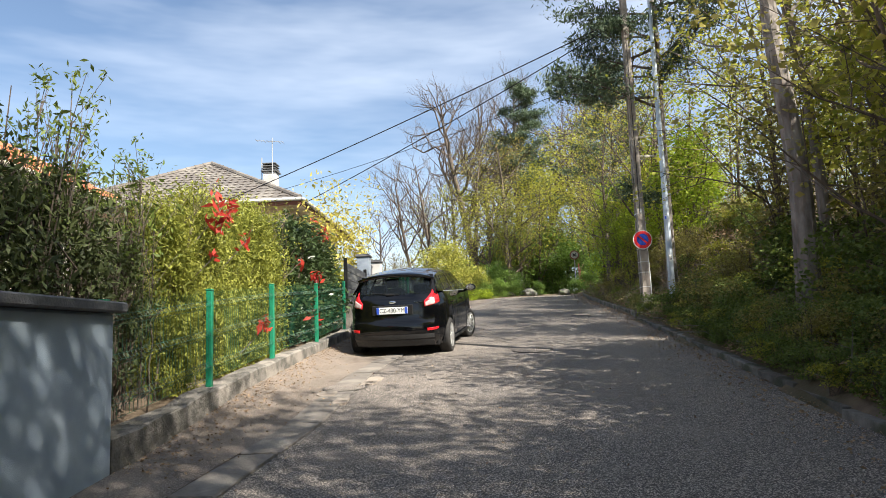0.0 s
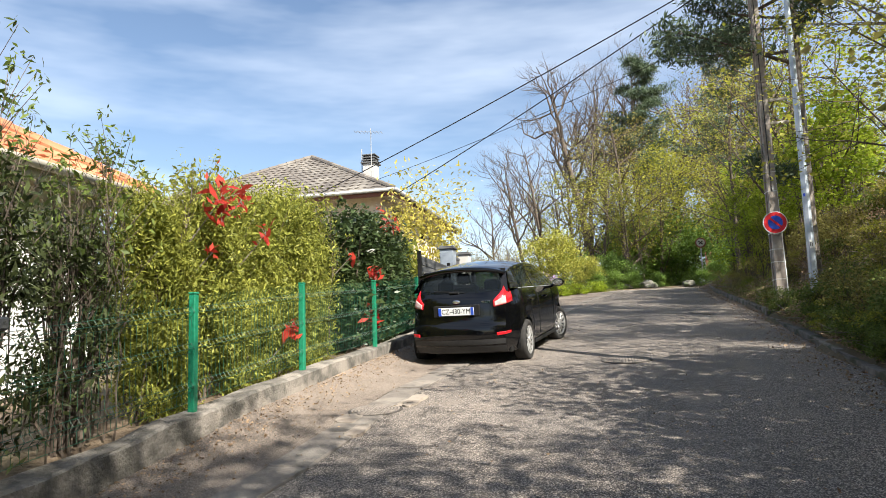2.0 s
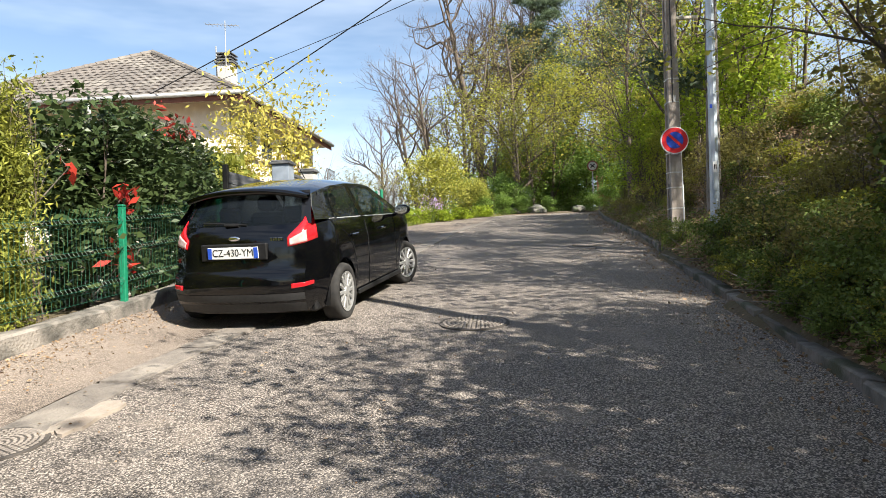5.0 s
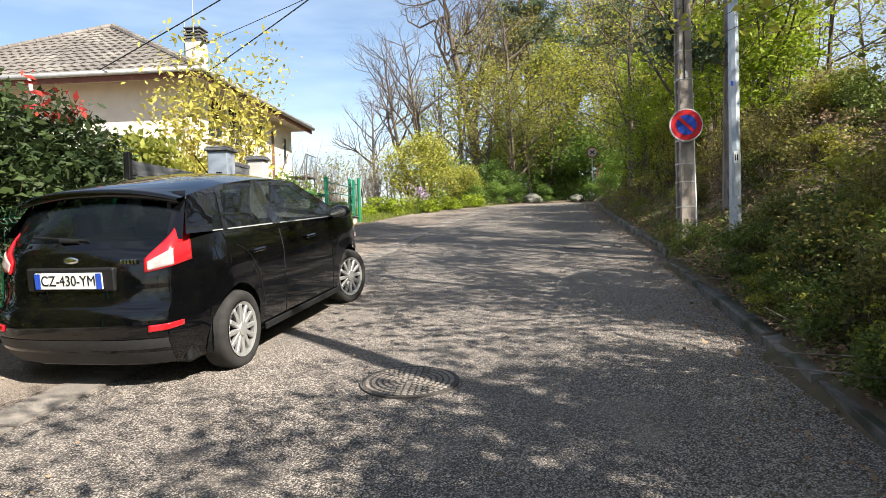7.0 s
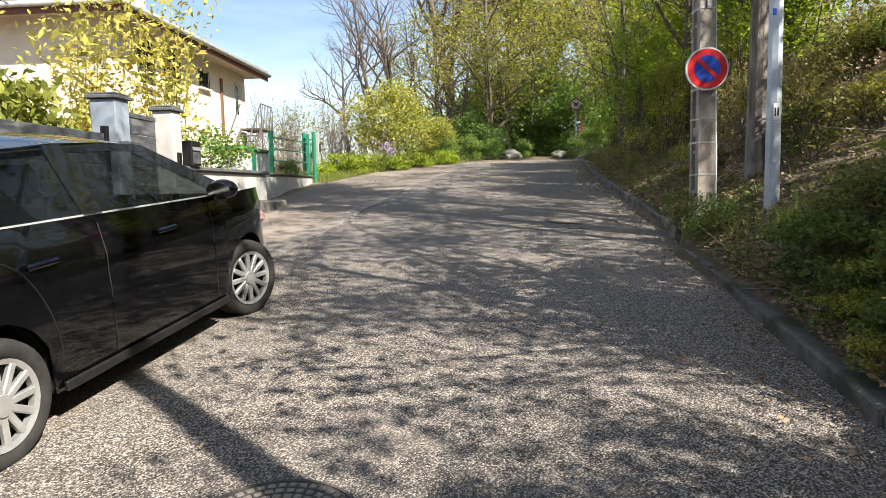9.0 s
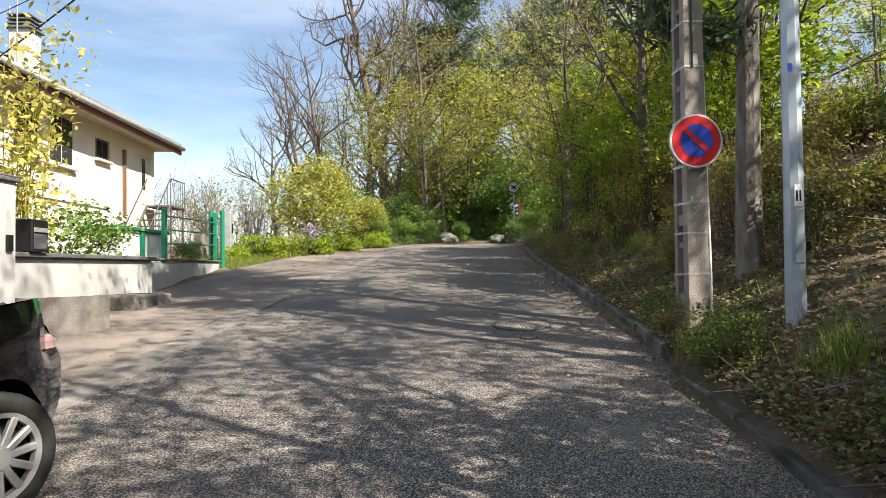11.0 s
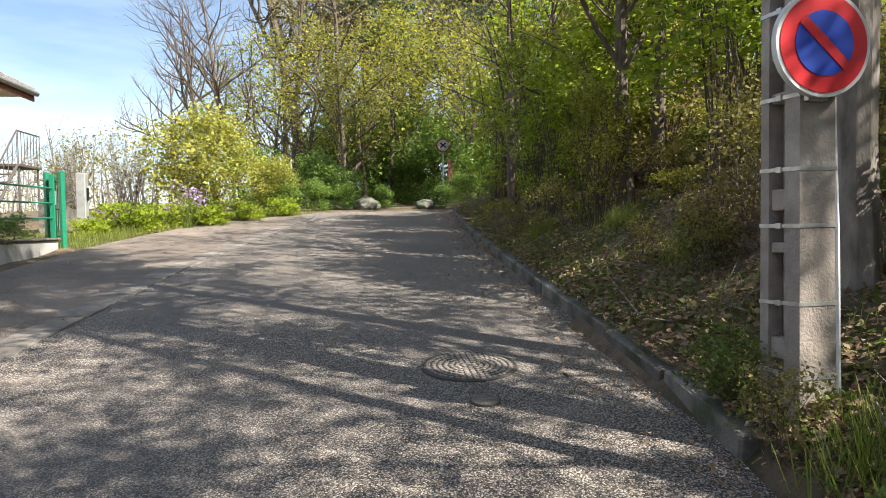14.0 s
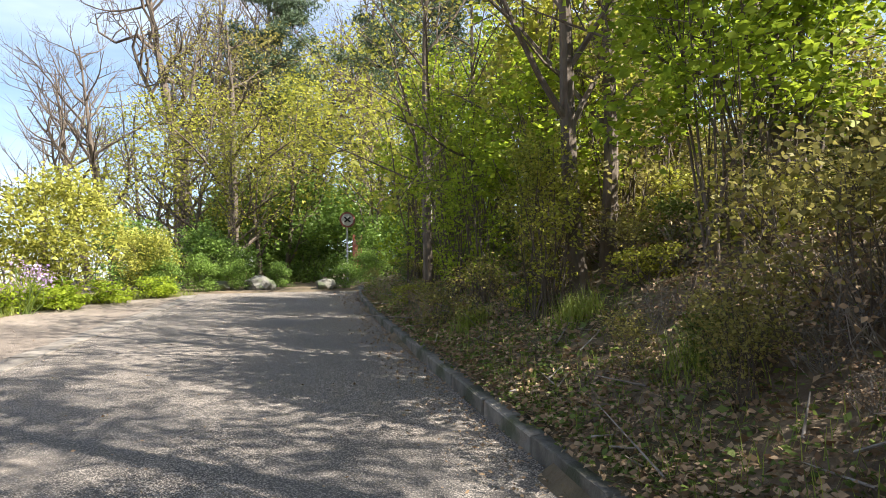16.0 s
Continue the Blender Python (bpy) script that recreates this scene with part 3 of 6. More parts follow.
# ---------------------------------------------------------------- gate with pillars, panels and walls
def pillar(x, y, w, z0, z1, mat, label):
    t = thing("gate_pillar", label, "pillar", (x, y, z0), group="gate pillars")
    boxed("shaft", (-w / 2, w / 2, -w / 2, w / 2, -0.4, z1 - z0 - 0.07), mat, t, bevel=0.01)
    bm = box(bmesh.new(), -w / 2 - 0.035, w / 2 + 0.035, -w / 2 - 0.035, w / 2 + 0.035, z1 - z0 - 0.068, z1 - z0 - 0.025, bevel=0.008)
    box(bm, -w / 2 - 0.01, w / 2 + 0.01, -w / 2 - 0.01, w / 2 + 0.01, z1 - z0 - 0.024, z1 - z0 + 0.005, bevel=0.01)
    part("cap", bm, CAP_GREY, t, "dark flat capping stone")
    return t


pillar(-3.59, 14.88, 0.31, road_z(-3.6, 14.9), 2.50, PILLAR_BLUE, "square blue-grey gate pillar with a dark cap")
p2 = pillar(-3.44, 16.02, 0.27, road_z(-3.4, 16), 2.48, WHITE_RENDER, "square white gate pillar with a dark cap")
bm = box(bmesh.new(), 0.137, 0.165, -0.05, 0.05, 0.95, 1.12, bevel=0.006)
part("intercom", bm, BLACK_PLASTIC, p2, "small black intercom box")

gate = thing("sliding_gate", "closed anthracite metal gate between two pillars", "gate", (-3.55, 15.46, 0))
gz = road_z(-3.5, 15.5) + 0.05
boxed("gate_frame", (-0.03, 0.03, -0.40, 0.41, gz, gz + 0.06), ANTHRACITE, gate, bevel=0.005)
boxed("gate_frame", (-0.03, 0.03, -0.40, 0.41, 2.26, 2.32), ANTHRACITE, gate, bevel=0.005)
for k in range(7):
    h = (2.26 - gz - 0.06) / 7
    z = gz + 0.06 + k * h
    boxed("board", (-0.018, 0.018, -0.40, 0.41, z + 0.004, z + h - 0.004), ANTHRACITE, gate, bevel=0.004)

screen = thing("screen_fence", "dark grey panel fence on a low wall beside the gate", "fence", (-3.52, 0, 0))
boxed("base_wall", (-0.09, 0.10, 12.1, 14.7, 0.0, 1.12), OLD_CONCRETE, screen, "stained concrete base wall")
for y in (12.16, 14.62):
    boxed("post", (-0.035, 0.035, y - 0.035, y + 0.035, 1.0, 2.10), BLACK_PLASTIC, screen, bevel=0.005)
for k in range(5):
    boxed("board", (-0.016, 0.016, 12.2, 14.58, 1.13 + k * 0.178, 1.30 + k * 0.178), ANTHRACITE, screen, bevel=0.004)

wall_strip("wall_entrance", -3.60, -3.40, 16.17, 19.98, lambda y: 1.63, "grey-white rendered retaining wall with stains", WHITE_RENDER, 0.8)
boxed("wall_cap_entrance", (-3.65, -3.34, 16.17, 20.02, 1.634, 1.69), CAP_GREY, bevel=0.01)
tagged(bpy.data.objects["wall_cap_entrance"], "dark coping on the entrance wall", "coping", kind="structure")
wall_strip("wall_garden", -3.66, -3.50, 20.05, 23.95, lambda y: 1.60 + 0.012 * (y - 20), "low white rendered garden wall", WHITE_RENDER, 0.8)
boxed("wall_cap_garden", (-3.70, -3.46, 20.05, 23.98, 1.612, 1.65), OLD_CONCRETE, bevel=0.01, m=Matrix.Translation((0, 0, 0.026)))
tagged(bpy.data.objects["wall_cap_garden"], "thin concrete coping on the garden wall", "coping", kind="structure")
step_block = thing("kerb_block", "dark weathered stone block at the foot of the wall", "stone block", (-2.98, 18.5, road_z(-3, 18.5)), -14)
boxed("block", (-0.36, 0.22, -0.45, 0.42, -0.2, 0.17), OLD_CONCRETE, step_block, bevel=0.03)

# rendered return wall with a rounded end below the pillar
bm = bmesh.new()
pts = [(0, 0)] + [(0.75 * math.sin(a), 0.75 - 0.75 * math.cos(a)) for a in np.linspace(0.1, 1.4, 7)]
for (xa, ya), (xb, yb) in zip(pts[:-1], pts[1:]):
    q = [bm.verts.new(v) for v in ((xa, ya, -0.3), (xb, yb, -0.3), (xb, yb, 0.42), (xa, ya, 0.42))]
    r = [bm.verts.new(v) for v in ((xa - 0.12, ya + 0.1, -0.3), (xb - 0.16, yb + 0.02, -0.3), (xb - 0.16, yb + 0.02, 0.42), (xa - 0.12, ya + 0.1, 0.42))]
    for f in ((q[0], q[1], q[2], q[3]), (r[3], r[2], r[1], r[0]), (q[3], q[2], r[2], r[3])):
        bm.faces.new(f)
rw = part("wall_return", bm, CONCRETE)
rw.matrix_world = pose(-3.38, 16.2, road_z(-3.3, 16.4))
tagged(rw, "short curved grey concrete wall beside the gate", "wall", kind="structure")

mail = thing("mailbox", "grey metal mailbox on the entrance wall", "mailbox", (-3.42, 16.6, 1.692))
boxed("body", (-0.12, 0.12, -0.16, 0.16, 0.0, 0.36), BLACK_PLASTIC, mail, bevel=0.01)
boxed("flap", (0.121, 0.132, -0.13, 0.13, 0.22, 0.27), ZINC, mail, bevel=0.003)
boxed("door", (0.121, 0.127, -0.13, 0.13, 0.03, 0.20), ANTHRACITE, mail, bevel=0.003)

meter = thing("meter_cabinet", "white utility cabinet with a green metal roof", "cabinet", (-4.30, 21.25, 1.3))
boxed("body", (-0.25, 0.25, -0.95, 1.0, -0.2, 0.86), WHITE_PAINT, meter, bevel=0.01)
boxed("roof", (-0.32, 0.32, -1.05, 1.1, 0.864, 0.93), FENCE_GREEN, meter, bevel=0.012)
for y0, y1 in ((-0.92, -0.2), (0.02, 0.5), (0.52, 0.98)):
    boxed("door", (0.251, 0.268, y0, y1, 0.05, 0.80), WHITE_PAINT, meter, bevel=0.004)
boxed("post", (0.252, 0.30, -0.17, -0.03, -0.2, 0.86), FENCE_GREEN, meter, bevel=0.004)

rail = thing("green_railing", "green steel railing on the garden wall", "railing", (-3.62, 0, 0))
for y, h in ((21.1, 0.92), (24.1, 1.08)):
    boxed("post", (-0.04, 0.04, y - 0.04, y + 0.04, 1.45, 1.66 + h), FENCE_GREEN, rail, bevel=0.006)
for z in (1.95, 2.2, 2.45):
    rodded("bar", (0, 21.1, z), (0, 24.1, z + 0.06), 0.014, FENCE_GREEN, rail)
ggate = thing("garden_gate", "narrow green metal garden gate standing ajar", "gate", (-3.75, 24.2, road_z(-3.7, 24.2)), -28)
for x in (0.0, 0.34):
    boxed("gate_post", (x - 0.035, x + 0.035, -0.04, 0.04, -0.2, 1.28), FENCE_GREEN, ggate, bevel=0.006)
for z in (0.2, 0.65, 1.1):
    rodded("bar", (0.03, 0, z), (0.31, 0, z), 0.012, FENCE_GREEN, ggate)
for x in (0.1, 0.17, 0.24):
    rodded("upright", (x, 0, 0.2), (x, 0, 1.1), 0.007, FENCE_GREEN, ggate)
boxed("plate", (0.09, 0.25, -0.02, -0.008, 0.72, 0.96), WHITE_PAINT, ggate, bevel=0.003, label="small white notice plate")
gp = thing("gate_post", "weathered grey timber gate post with fittings", "post", (-3.95, 26.3, road_z(-4, 26.3)))
boxed("shaft", (-0.09, 0.09, -0.09, 0.09, -0.3, 1.25), ZINC, gp, bevel=0.015)
boxed("latch", (0.091, 0.12, -0.03, 0.03, 0.7, 0.95), BLACK_PLASTIC, gp, bevel=0.004)
wall_strip("wall_ramp", -4.9, -4.75, 26.6, 29.5, lambda y: 2.45 - 0.12 * (y - 26.6), "sloping grey concrete side wall beyond the gate", OLD_CONCRETE, 0.7)


# ---------------------------------------------------------------- houses
def tile_slope(name, corners, mat, parent, wave, course, label, thick=0.035):
    """Roof slope of overlapping courses with waved tiles. corners: eave left, eave right, ridge right, ridge left."""
    a, b, c, d = [Vector(p) for p in corners]
    up = ((c + d) / 2 - (a + b) / 2)
    rows = max(int(up.length / course), 2)
    nrm = (b - a).cross(d - a).normalized()
    along_eave = (b - a).normalized()
    verts, faces = [], []
    for r in range(rows):
        f0, f1 = r / rows, min((r + 1.25) / rows, 1.0)
        l0, r0 = a.lerp(d, f0), b.lerp(c, f0)
        l1, r1 = a.lerp(d, f1), b.lerp(c, f1)
        n0 = max(int((r0 - l0).length / wave), 1)
        off = (r % 2) * 0.5
        for i in range(n0):
            s0, s1 = i / n0, (i + 1) / n0
            p0, p1 = l0.lerp(r0, s0), l0.lerp(r0, s1)
            q0, q1 = l1.lerp(r1, s0), l1.lerp(r1, s1)
            mid0, mid1 = (p0 + p1) / 2, (q0 + q1) / 2
            h = nrm * thick
            k = len(verts)
            verts += [p0 + h * 0.9, mid0 + h * 1.9, p1 + h * 0.9, q1 + h * 0.1, mid1 + h * 0.9, q0 + h * 0.1, p0, mid0 + h * 0.7, p1]
            faces += [(k, k + 1, k + 4, k + 5), (k + 1, k + 2, k + 3, k + 4), (k + 6, k + 7, k + 1, k), (k + 7, k + 8, k + 2, k + 1)]
    return mesh_object(name, verts, faces, mat, parent, label)


def hip_house(t, x0, x1, y0, y1, z0, eave, ridge, over, wall_mat, roof_mat, wave, course, ridge_pts, label_roof):
    """Walls, soffit and a hipped tile roof; ridge_pts are the two ends of the ridge (x, y)."""
    boxed("wall_front", (x0, x1, y0, y0 + 0.3, z0 - 0.8, eave - 0.1), wall_mat, t, bevel=0.0)
    boxed("wall_side", (x1 - 0.3, x1, y0 + 0.302, y1 - 0.302, z0 - 0.8, eave - 0.1), wall_mat, t, bevel=0.0)
    boxed("wall_side", (x0, x0 + 0.3, y0 + 0.302, y1 - 0.302, z0 - 0.8, eave - 0.1), wall_mat, t, bevel=0.0)
    boxed("wall_back", (x0, x1, y1 - 0.3, y1, z0 - 0.8, eave - 0.1), wall_mat, t, bevel=0.0)
    X0, X1, Y0, Y1 = x0 - over, x1 + over, y0 - over, y1 + over
    boxed("soffit", (X0 + 0.03, X1 - 0.03, Y0 + 0.03, Y1 - 0.03, eave - 0.098, eave - 0.06), CREAM_PAINT, t, "pale boarded soffit", bevel=0.0)
    (ax, ay), (bx, by) = ridge_pts
    A, B = (ax, ay, ridge), (bx, by, ridge)
    c = [(X0, Y0, eave), (X1, Y0, eave), (X1, Y1, eave), (X0, Y1, eave)]
    tile_slope("roof_slope", (c[0], c[1], A, A), roof_mat, t, wave, course, label_roof)
    tile_slope("roof_slope", (c[1], c[2], B, A), roof_mat, t, wave, course, label_roof)
    tile_slope("roof_slope", (c[2], c[3], B, B), roof_mat, t, wave, course, label_roof)
    tile_slope("roof_slope", (c[3], c[0], A, B), roof_mat, t, wave, course, label_roof)
    up = Vector((0, 0, 0.05))
    for p, q in ((c[0], A), (c[1], A), (c[2], B), (c[3], B), (A, B)):
        p, q = Vector(p) + up, Vector(q) + up
        n = max(int((q - p).length / 0.38), 1)
        for i in range(n):
            rodded("ridge_tile", p.lerp(q, i / n), p.lerp(q, (i + 1.1) / n), 0.11, roof_mat, t, r1=0.09, n=8)
    return X0, X1, Y0, Y1


def window(t, face, a0, a1, z0, z1, mat_frame, shutter=None, bars=0):
    """A window let into the wall at x = face that looks along +x, from y a0 to a1."""
    w = boxed("window", (face - 0.05, face + 0.012, a0, a1, z0, z1), mat_frame, t, bevel=0.004)
    boxed("pane", (face + 0.013, face + 0.018, a0 + 0.06, (a0 + a1) / 2 - 0.02, z0 + 0.06, z1 - 0.06), WINDOW_GLASS, w, bevel=0.0)
    boxed("pane", (face + 0.013, face + 0.018, (a0 + a1) / 2 + 0.02, a1 - 0.06, z0 + 0.06, z1 - 0.06), WINDOW_GLASS, w, bevel=0.0)
    boxed("sill", (face - 0.02, face + 0.12, a0 - 0.08, a1 + 0.08, z0 - 0.07, z0 - 0.004), CREAM_PAINT, w, bevel=0.008)
    for i in range(bars):
        y = a0 + (a1 - a0) * (i + 0.5) / bars
        rodded("bar", (face + 0.06, y, z0), (face + 0.06, y, z1), 0.012, BLACK_PLASTIC, w)
    return w


WINDOW_GLASS = material("window_glass", (0.03, 0.035, 0.04), rough=0.05, spec=0.8)

# cream house with a grey-brown hipped roof
house = thing("cream_house", "cream rendered two-storey house with grey-brown hipped tile roof", "house")
HX0, HX1, HY0, HY1, EAVE = -16.6, -7.55, 22.05, 30.75, 5.47
hip_house(house, HX0, HX1, HY0, HY1, 1.3, EAVE, 8.25, 0.62, CREAM_RENDER, ROOF_GREY, 0.30, 0.34, ((-12.1, 26.3), (-12.1, 26.7)), "weathered grey-brown interlocking tiles")
# red-brown fascia boards and zinc gutters
for dims in ((HX0 - 0.62, HX1 + 0.62, HY0 - 0.66, HY0 - 0.62, EAVE - 0.22, EAVE - 0.02), (HX1 + 0.622, HX1 + 0.662, HY0 - 0.66, HY1 + 0.62, EAVE - 0.22, EAVE - 0.02)):
    boxed("fascia", dims, RED_WOOD, house, "red-brown painted eave board", bevel=0.004)
rodded("gutter_pipe", (HX0 - 0.62, HY0 - 0.72, EAVE - 0.02), (HX1 + 0.68, HY0 - 0.72, EAVE - 0.02), 0.07, ZINC, house, n=10)
rodded("gutter_pipe", (HX1 + 0.73, HY0 - 0.7, EAVE - 0.02), (HX1 + 0.73, HY1 + 0.6, EAVE - 0.02), 0.07, ZINC, house, n=10)
bm = bmesh.new()
for p, q in (((-11.45, HY0 - 0.72, 5.4), (-11.45, HY0 - 0.66, 5.1)), ((-11.45, HY0 - 0.66, 5.1), (-11.68, HY0 - 0.08, 4.6)), ((-11.68, HY0 - 0.08, 4.6), (-11.68, HY0 - 0.08, 1.2))):
    rod(bm, p, q, 0.05, n=10)
part("downpipe", bm, WHITE_PAINT, house, "pale downpipe")
window(house, HX1, 24.6, 25.7, 4.0, 5.2, CREAM_PAINT)
window(house, HX1, 26.85, 27.55, 4.45, 4.98, BROWN_WOOD, bars=6)
window(house, HX1, 23.2, 24.2, 4.0, 5.2, CREAM_PAINT)
boxed("shutter", (HX1 + 0.003, HX1 + 0.05, 28.45, 28.62, 3.05, 4.95), BROWN_WOOD, house, "narrow brown wooden shutter", bevel=0.004)
balcony_door = boxed("door", (HX1 - 0.05, HX1 + 0.015, 29.66, 30.42, 3.5, 5.0), CREAM_PAINT, house, "cream balcony door", bevel=0.004)
boxed("pane", (HX1 + 0.016, HX1 + 0.02, 29.76, 30.02, 3.95, 4.9), WINDOW_GLASS, balcony_door, bevel=0.0)
boxed("string_course", (HX1 + 0.003, HX1 + 0.04, HY0 + 0.1, 27.6, 3.15, 3.24), CREAM_PAINT, house, bevel=0.004)
ch = boxed("chimney", (-10.25, -9.7, 27.6, 28.2, 6.5, 8.15), WHITE_RENDER, house, "white rendered chimney", bevel=0.01)
boxed("chimney_cap", (-10.33, -9.62, 27.52, 28.28, 8.155, 8.22), CAP_GREY, ch)
for i in range(3):
    boxed("chimney_slab", (-10.28, -9.67, 27.57, 28.23, 8.28 + i * 0.12, 8.33 + i * 0.12), CAP_GREY, ch)
for x in (-10.22, -9.76):
    for y in (27.64, 28.12):
        boxed("chimney_foot", (x - 0.03, x + 0.03, y - 0.03, y + 0.03, 8.222, 8.56), CAP_GREY, ch, bevel=0.0)

stair = thing("outside_stair", "black metal balcony stair on the house wall", "stairs", (-7.5, 29.6, 0))
for i in range(9):
    boxed("step", (0.02, 0.75, -1.5 + i * 0.2, -1.32 + i * 0.2, 1.55 + i * 0.205, 1.58 + i * 0.205), IRON, stair, bevel=0.003)
boxed("landing", (0.02, 0.8, 0.35, 1.6, 3.42, 3.48), IRON, stair, bevel=0.004)
for x in (0.05, 0.76):
    rodded("stringer", (x, -1.6, 1.5), (x, 0.35, 3.46), 0.035, IRON, stair)
    rodded("handrail", (x, -1.6, 2.35), (x, 0.35, 4.3), 0.02, IRON, stair)
rodded("handrail", (0.76, 0.35, 4.3), (0.76, 1.6, 4.3), 0.02, IRON, stair)
for y in np.arange(0.4, 1.61, 0.17):
    rodded("baluster", (0.76, float(y), 3.48), (0.76, float(y), 4.3), 0.01, IRON, stair)
for i in range(9):
    y = -1.5 + i * 0.23
    rodded("baluster", (0.76, y, 1.6 + i * 0.231), (0.76, y, 2.45 + i * 0.231), 0.01, IRON, stair)
for y in (0.45, 1.5):
    rodded("post", (0.74, y, 1.3), (0.74, y, 3.42), 0.03, IRON, stair)

aerial = thing("tv_aerial", "thin metal television aerial above the roof", "aerial", (-9.6, 26.9, 7.0))
rodded("mast", (0, 0, -0.4), (0, 0, 2.5), 0.018, ZINC, aerial)
rodded("boom", (-0.75, 0, 2.42), (0.55, -0.1, 2.25), 0.012, ZINC, aerial)
for i in range(8):
    x = -0.7 + i * 0.17
    rodded("element", (x, -0.22, 2.41 - i * 0.022), (x, 0.2, 2.41 - i * 0.022), 0.007, ZINC, aerial, n=5)
mast2 = thing("roof_mast", "slim metal mast beside the chimney", "mast", (-10.4, 27.9, 6.9))
rodded("tube", (0, 0, -0.3), (0, 0, 2.0), 0.025, ZINC, mast2)

# white bungalow with an orange tile roof behind the hedge
bung = thing("white_bungalow", "white bungalow with an orange clay tile roof", "house")
hip_house(bung, -14.0, -6.9, -8, 7.75, -0.6, 2.62, 5.0, 0.5, HOUSE_WHITE, ROOF_ORANGE, 0.24, 0.34, ((-10.4, -3.5), (-10.4, 3.6)), "bright orange waved clay tiles")
boxed("fascia", (-6.402, -6.37, -8.5, 8.25, 2.44, 2.60), CREAM_PAINT, bung, "cream eave board", bevel=0.004)
rodded("gutter_pipe", (-6.31, -8.5, 2.6), (-6.31, 8.25, 2.6), 0.06, CREAM_PAINT, bung, n=10)
boxed("chimney", (-9.9, -9.3, 2.1, 2.7, 3.8, 5.5), CREAM_RENDER, bung)


# ---------------------------------------------------------------- poles, sign and cables
def concrete_pole():
    x, y = 3.335, 14.855
    z = land_z(3.29, 14.82)
    t = thing("concrete_pole", "tall tapered concrete utility pole with ladder openings", "utility pole", (x, y, z), 3)
    H, w0, w1, d0, d1 = 8.9, 0.192, 0.125, 0.275, 0.19

    def W(h):
        return w0 + (w1 - w0) * h / H, d0 + (d1 - d0) * h / H

    def tapered(name, span):
        """One upright member; span gives (x0, x1, y0, y1) at a height."""
        bm = bmesh.new()
        ring = []
        for h in (-0.4, 0.0, 1.5, 3.0, 6.0, H):
            xa, xb, ya, yb = span(*W(max(h, 0)))
            ring.append([bm.verts.new(p) for p in ((xa, ya, h), (xb, ya, h), (xb, yb, h), (xa, yb, h))])
        for p, q in zip(ring[:-1], ring[1:]):
            for k in range(4):
                bm.faces.new((p[k], p[(k + 1) % 4], q[(k + 1) % 4], q[k]))
        bm.faces.new(ring[0][::-1])
        bm.faces.new(ring[-1])
        es = [e for e in bm.edges if abs(e.verts[0].co.z - e.verts[1].co.z) > 0.2]
        bmesh.ops.bevel(bm, geom=es, offset=0.008, segments=2, affect="EDGES")
        part(name, bm, POLE_CONCRETE, t)

    tapered("flange", lambda w, d: (-w / 2, w / 2, -d / 2, -d / 2 + 0.37 * d))
    tapered("flange", lambda w, d: (-w / 2, w / 2, d / 2 - 0.22 * d, d / 2))
    tapered("web", lambda w, d: (-0.016, 0.016, -d * 0.13 + 0.002, d * 0.28 - 0.002))
    h, i = 0.02, 0
    while h < H - 0.5:
        w, d = W(h)
        hh = (0.05, 0.10)[i % 2]
        boxed("rung", (-w / 2 + 0.010, w / 2 - 0.010, -d * 0.13 + 0.003, d * 0.28 - 0.003, h, h + hh), POLE_CONCRETE, t, bevel=0.006)
        h += (0.20, 0.50)[i % 2]
        i += 1
    for hb, lean in ((0.15, 0.0), (0.48, -0.02), (0.84, 0.0), (1.10, 0.012), (1.43, 0.016), (1.83, 0.02), (2.3, 0.0), (2.7, 0.0)):
        w, d = W(hb)
        b = 0.004
        tip = Matrix.Translation((0, 0, hb)) @ Matrix.Rotation(lean * 2, 4, "X")
        bm = bmesh.new()
        for dims in ((-w / 2 - b, w / 2 + b, -d / 2 - b, -d / 2 - 0.001, 0, 0.018), (-w / 2 - b, w / 2 + b, d / 2 + 0.001, d / 2 + b, 0, 0.018),
                     (-w / 2 - b, -w / 2 - 0.001, -d / 2, d / 2, 0, 0.018), (w / 2 + 0.001, w / 2 + b, -d / 2, d / 2, 0, 0.018)):
            box(bm, *dims, m=tip)
        box(bm, -w / 2 - 0.012, -w / 2 - b, -0.02, 0.012, -0.004, 0.022, m=tip)
        part("band", bm, STEEL_BAND, t, "thin bright steel strap")
    bm = hose([(0.112 - 0.0035 * k, -0.138 + 0.004 * k + 0.004 * math.sin(k * 1.7), -0.1 + k * 0.31) for k in range(14)], 0.013, 8)
    part("conduit", bm, WHITE_PAINT, t, "pale plastic cable conduit")
    bm = hose([(-0.02, -0.135 + 0.004 * k, 2.3 + k * 0.5) for k in range(12)], 0.009, 6)
    part("down_cable", bm, CABLE, t, "black cable stapled up the pole")
    boxed("number_plate", (-0.035, 0.035, -0.132, -0.127, 2.32, 2.42), ZINC, t, bevel=0.002)
    for hz in (3.75, 4.25):
        boxed("bracket", (0.085, 0.48, -0.03, 0.03, hz, hz + 0.05), CREAM_PAINT, t, "pale bracket arm", bevel=0.004)
    # the round plate
    sign = thing("no_parking_sign", "round red and blue no-parking sign strapped to the pole", "road sign", (3.315, 14.655, 2.53), 2)

    def disc(name, r, y0, y1, mat, parent, label=""):
        bm = bmesh.new()
        bmesh.ops.create_cone(bm, cap_ends=True, segments=56, radius1=r, radius2=r, depth=y1 - y0, matrix=pose(0, (y0 + y1) / 2, 0, 90))
        return part(name, bm, mat, parent, label)
    disc("backing", 0.232, -0.004, 0.028, SIGN_RIM, sign, "grey folded metal rim")
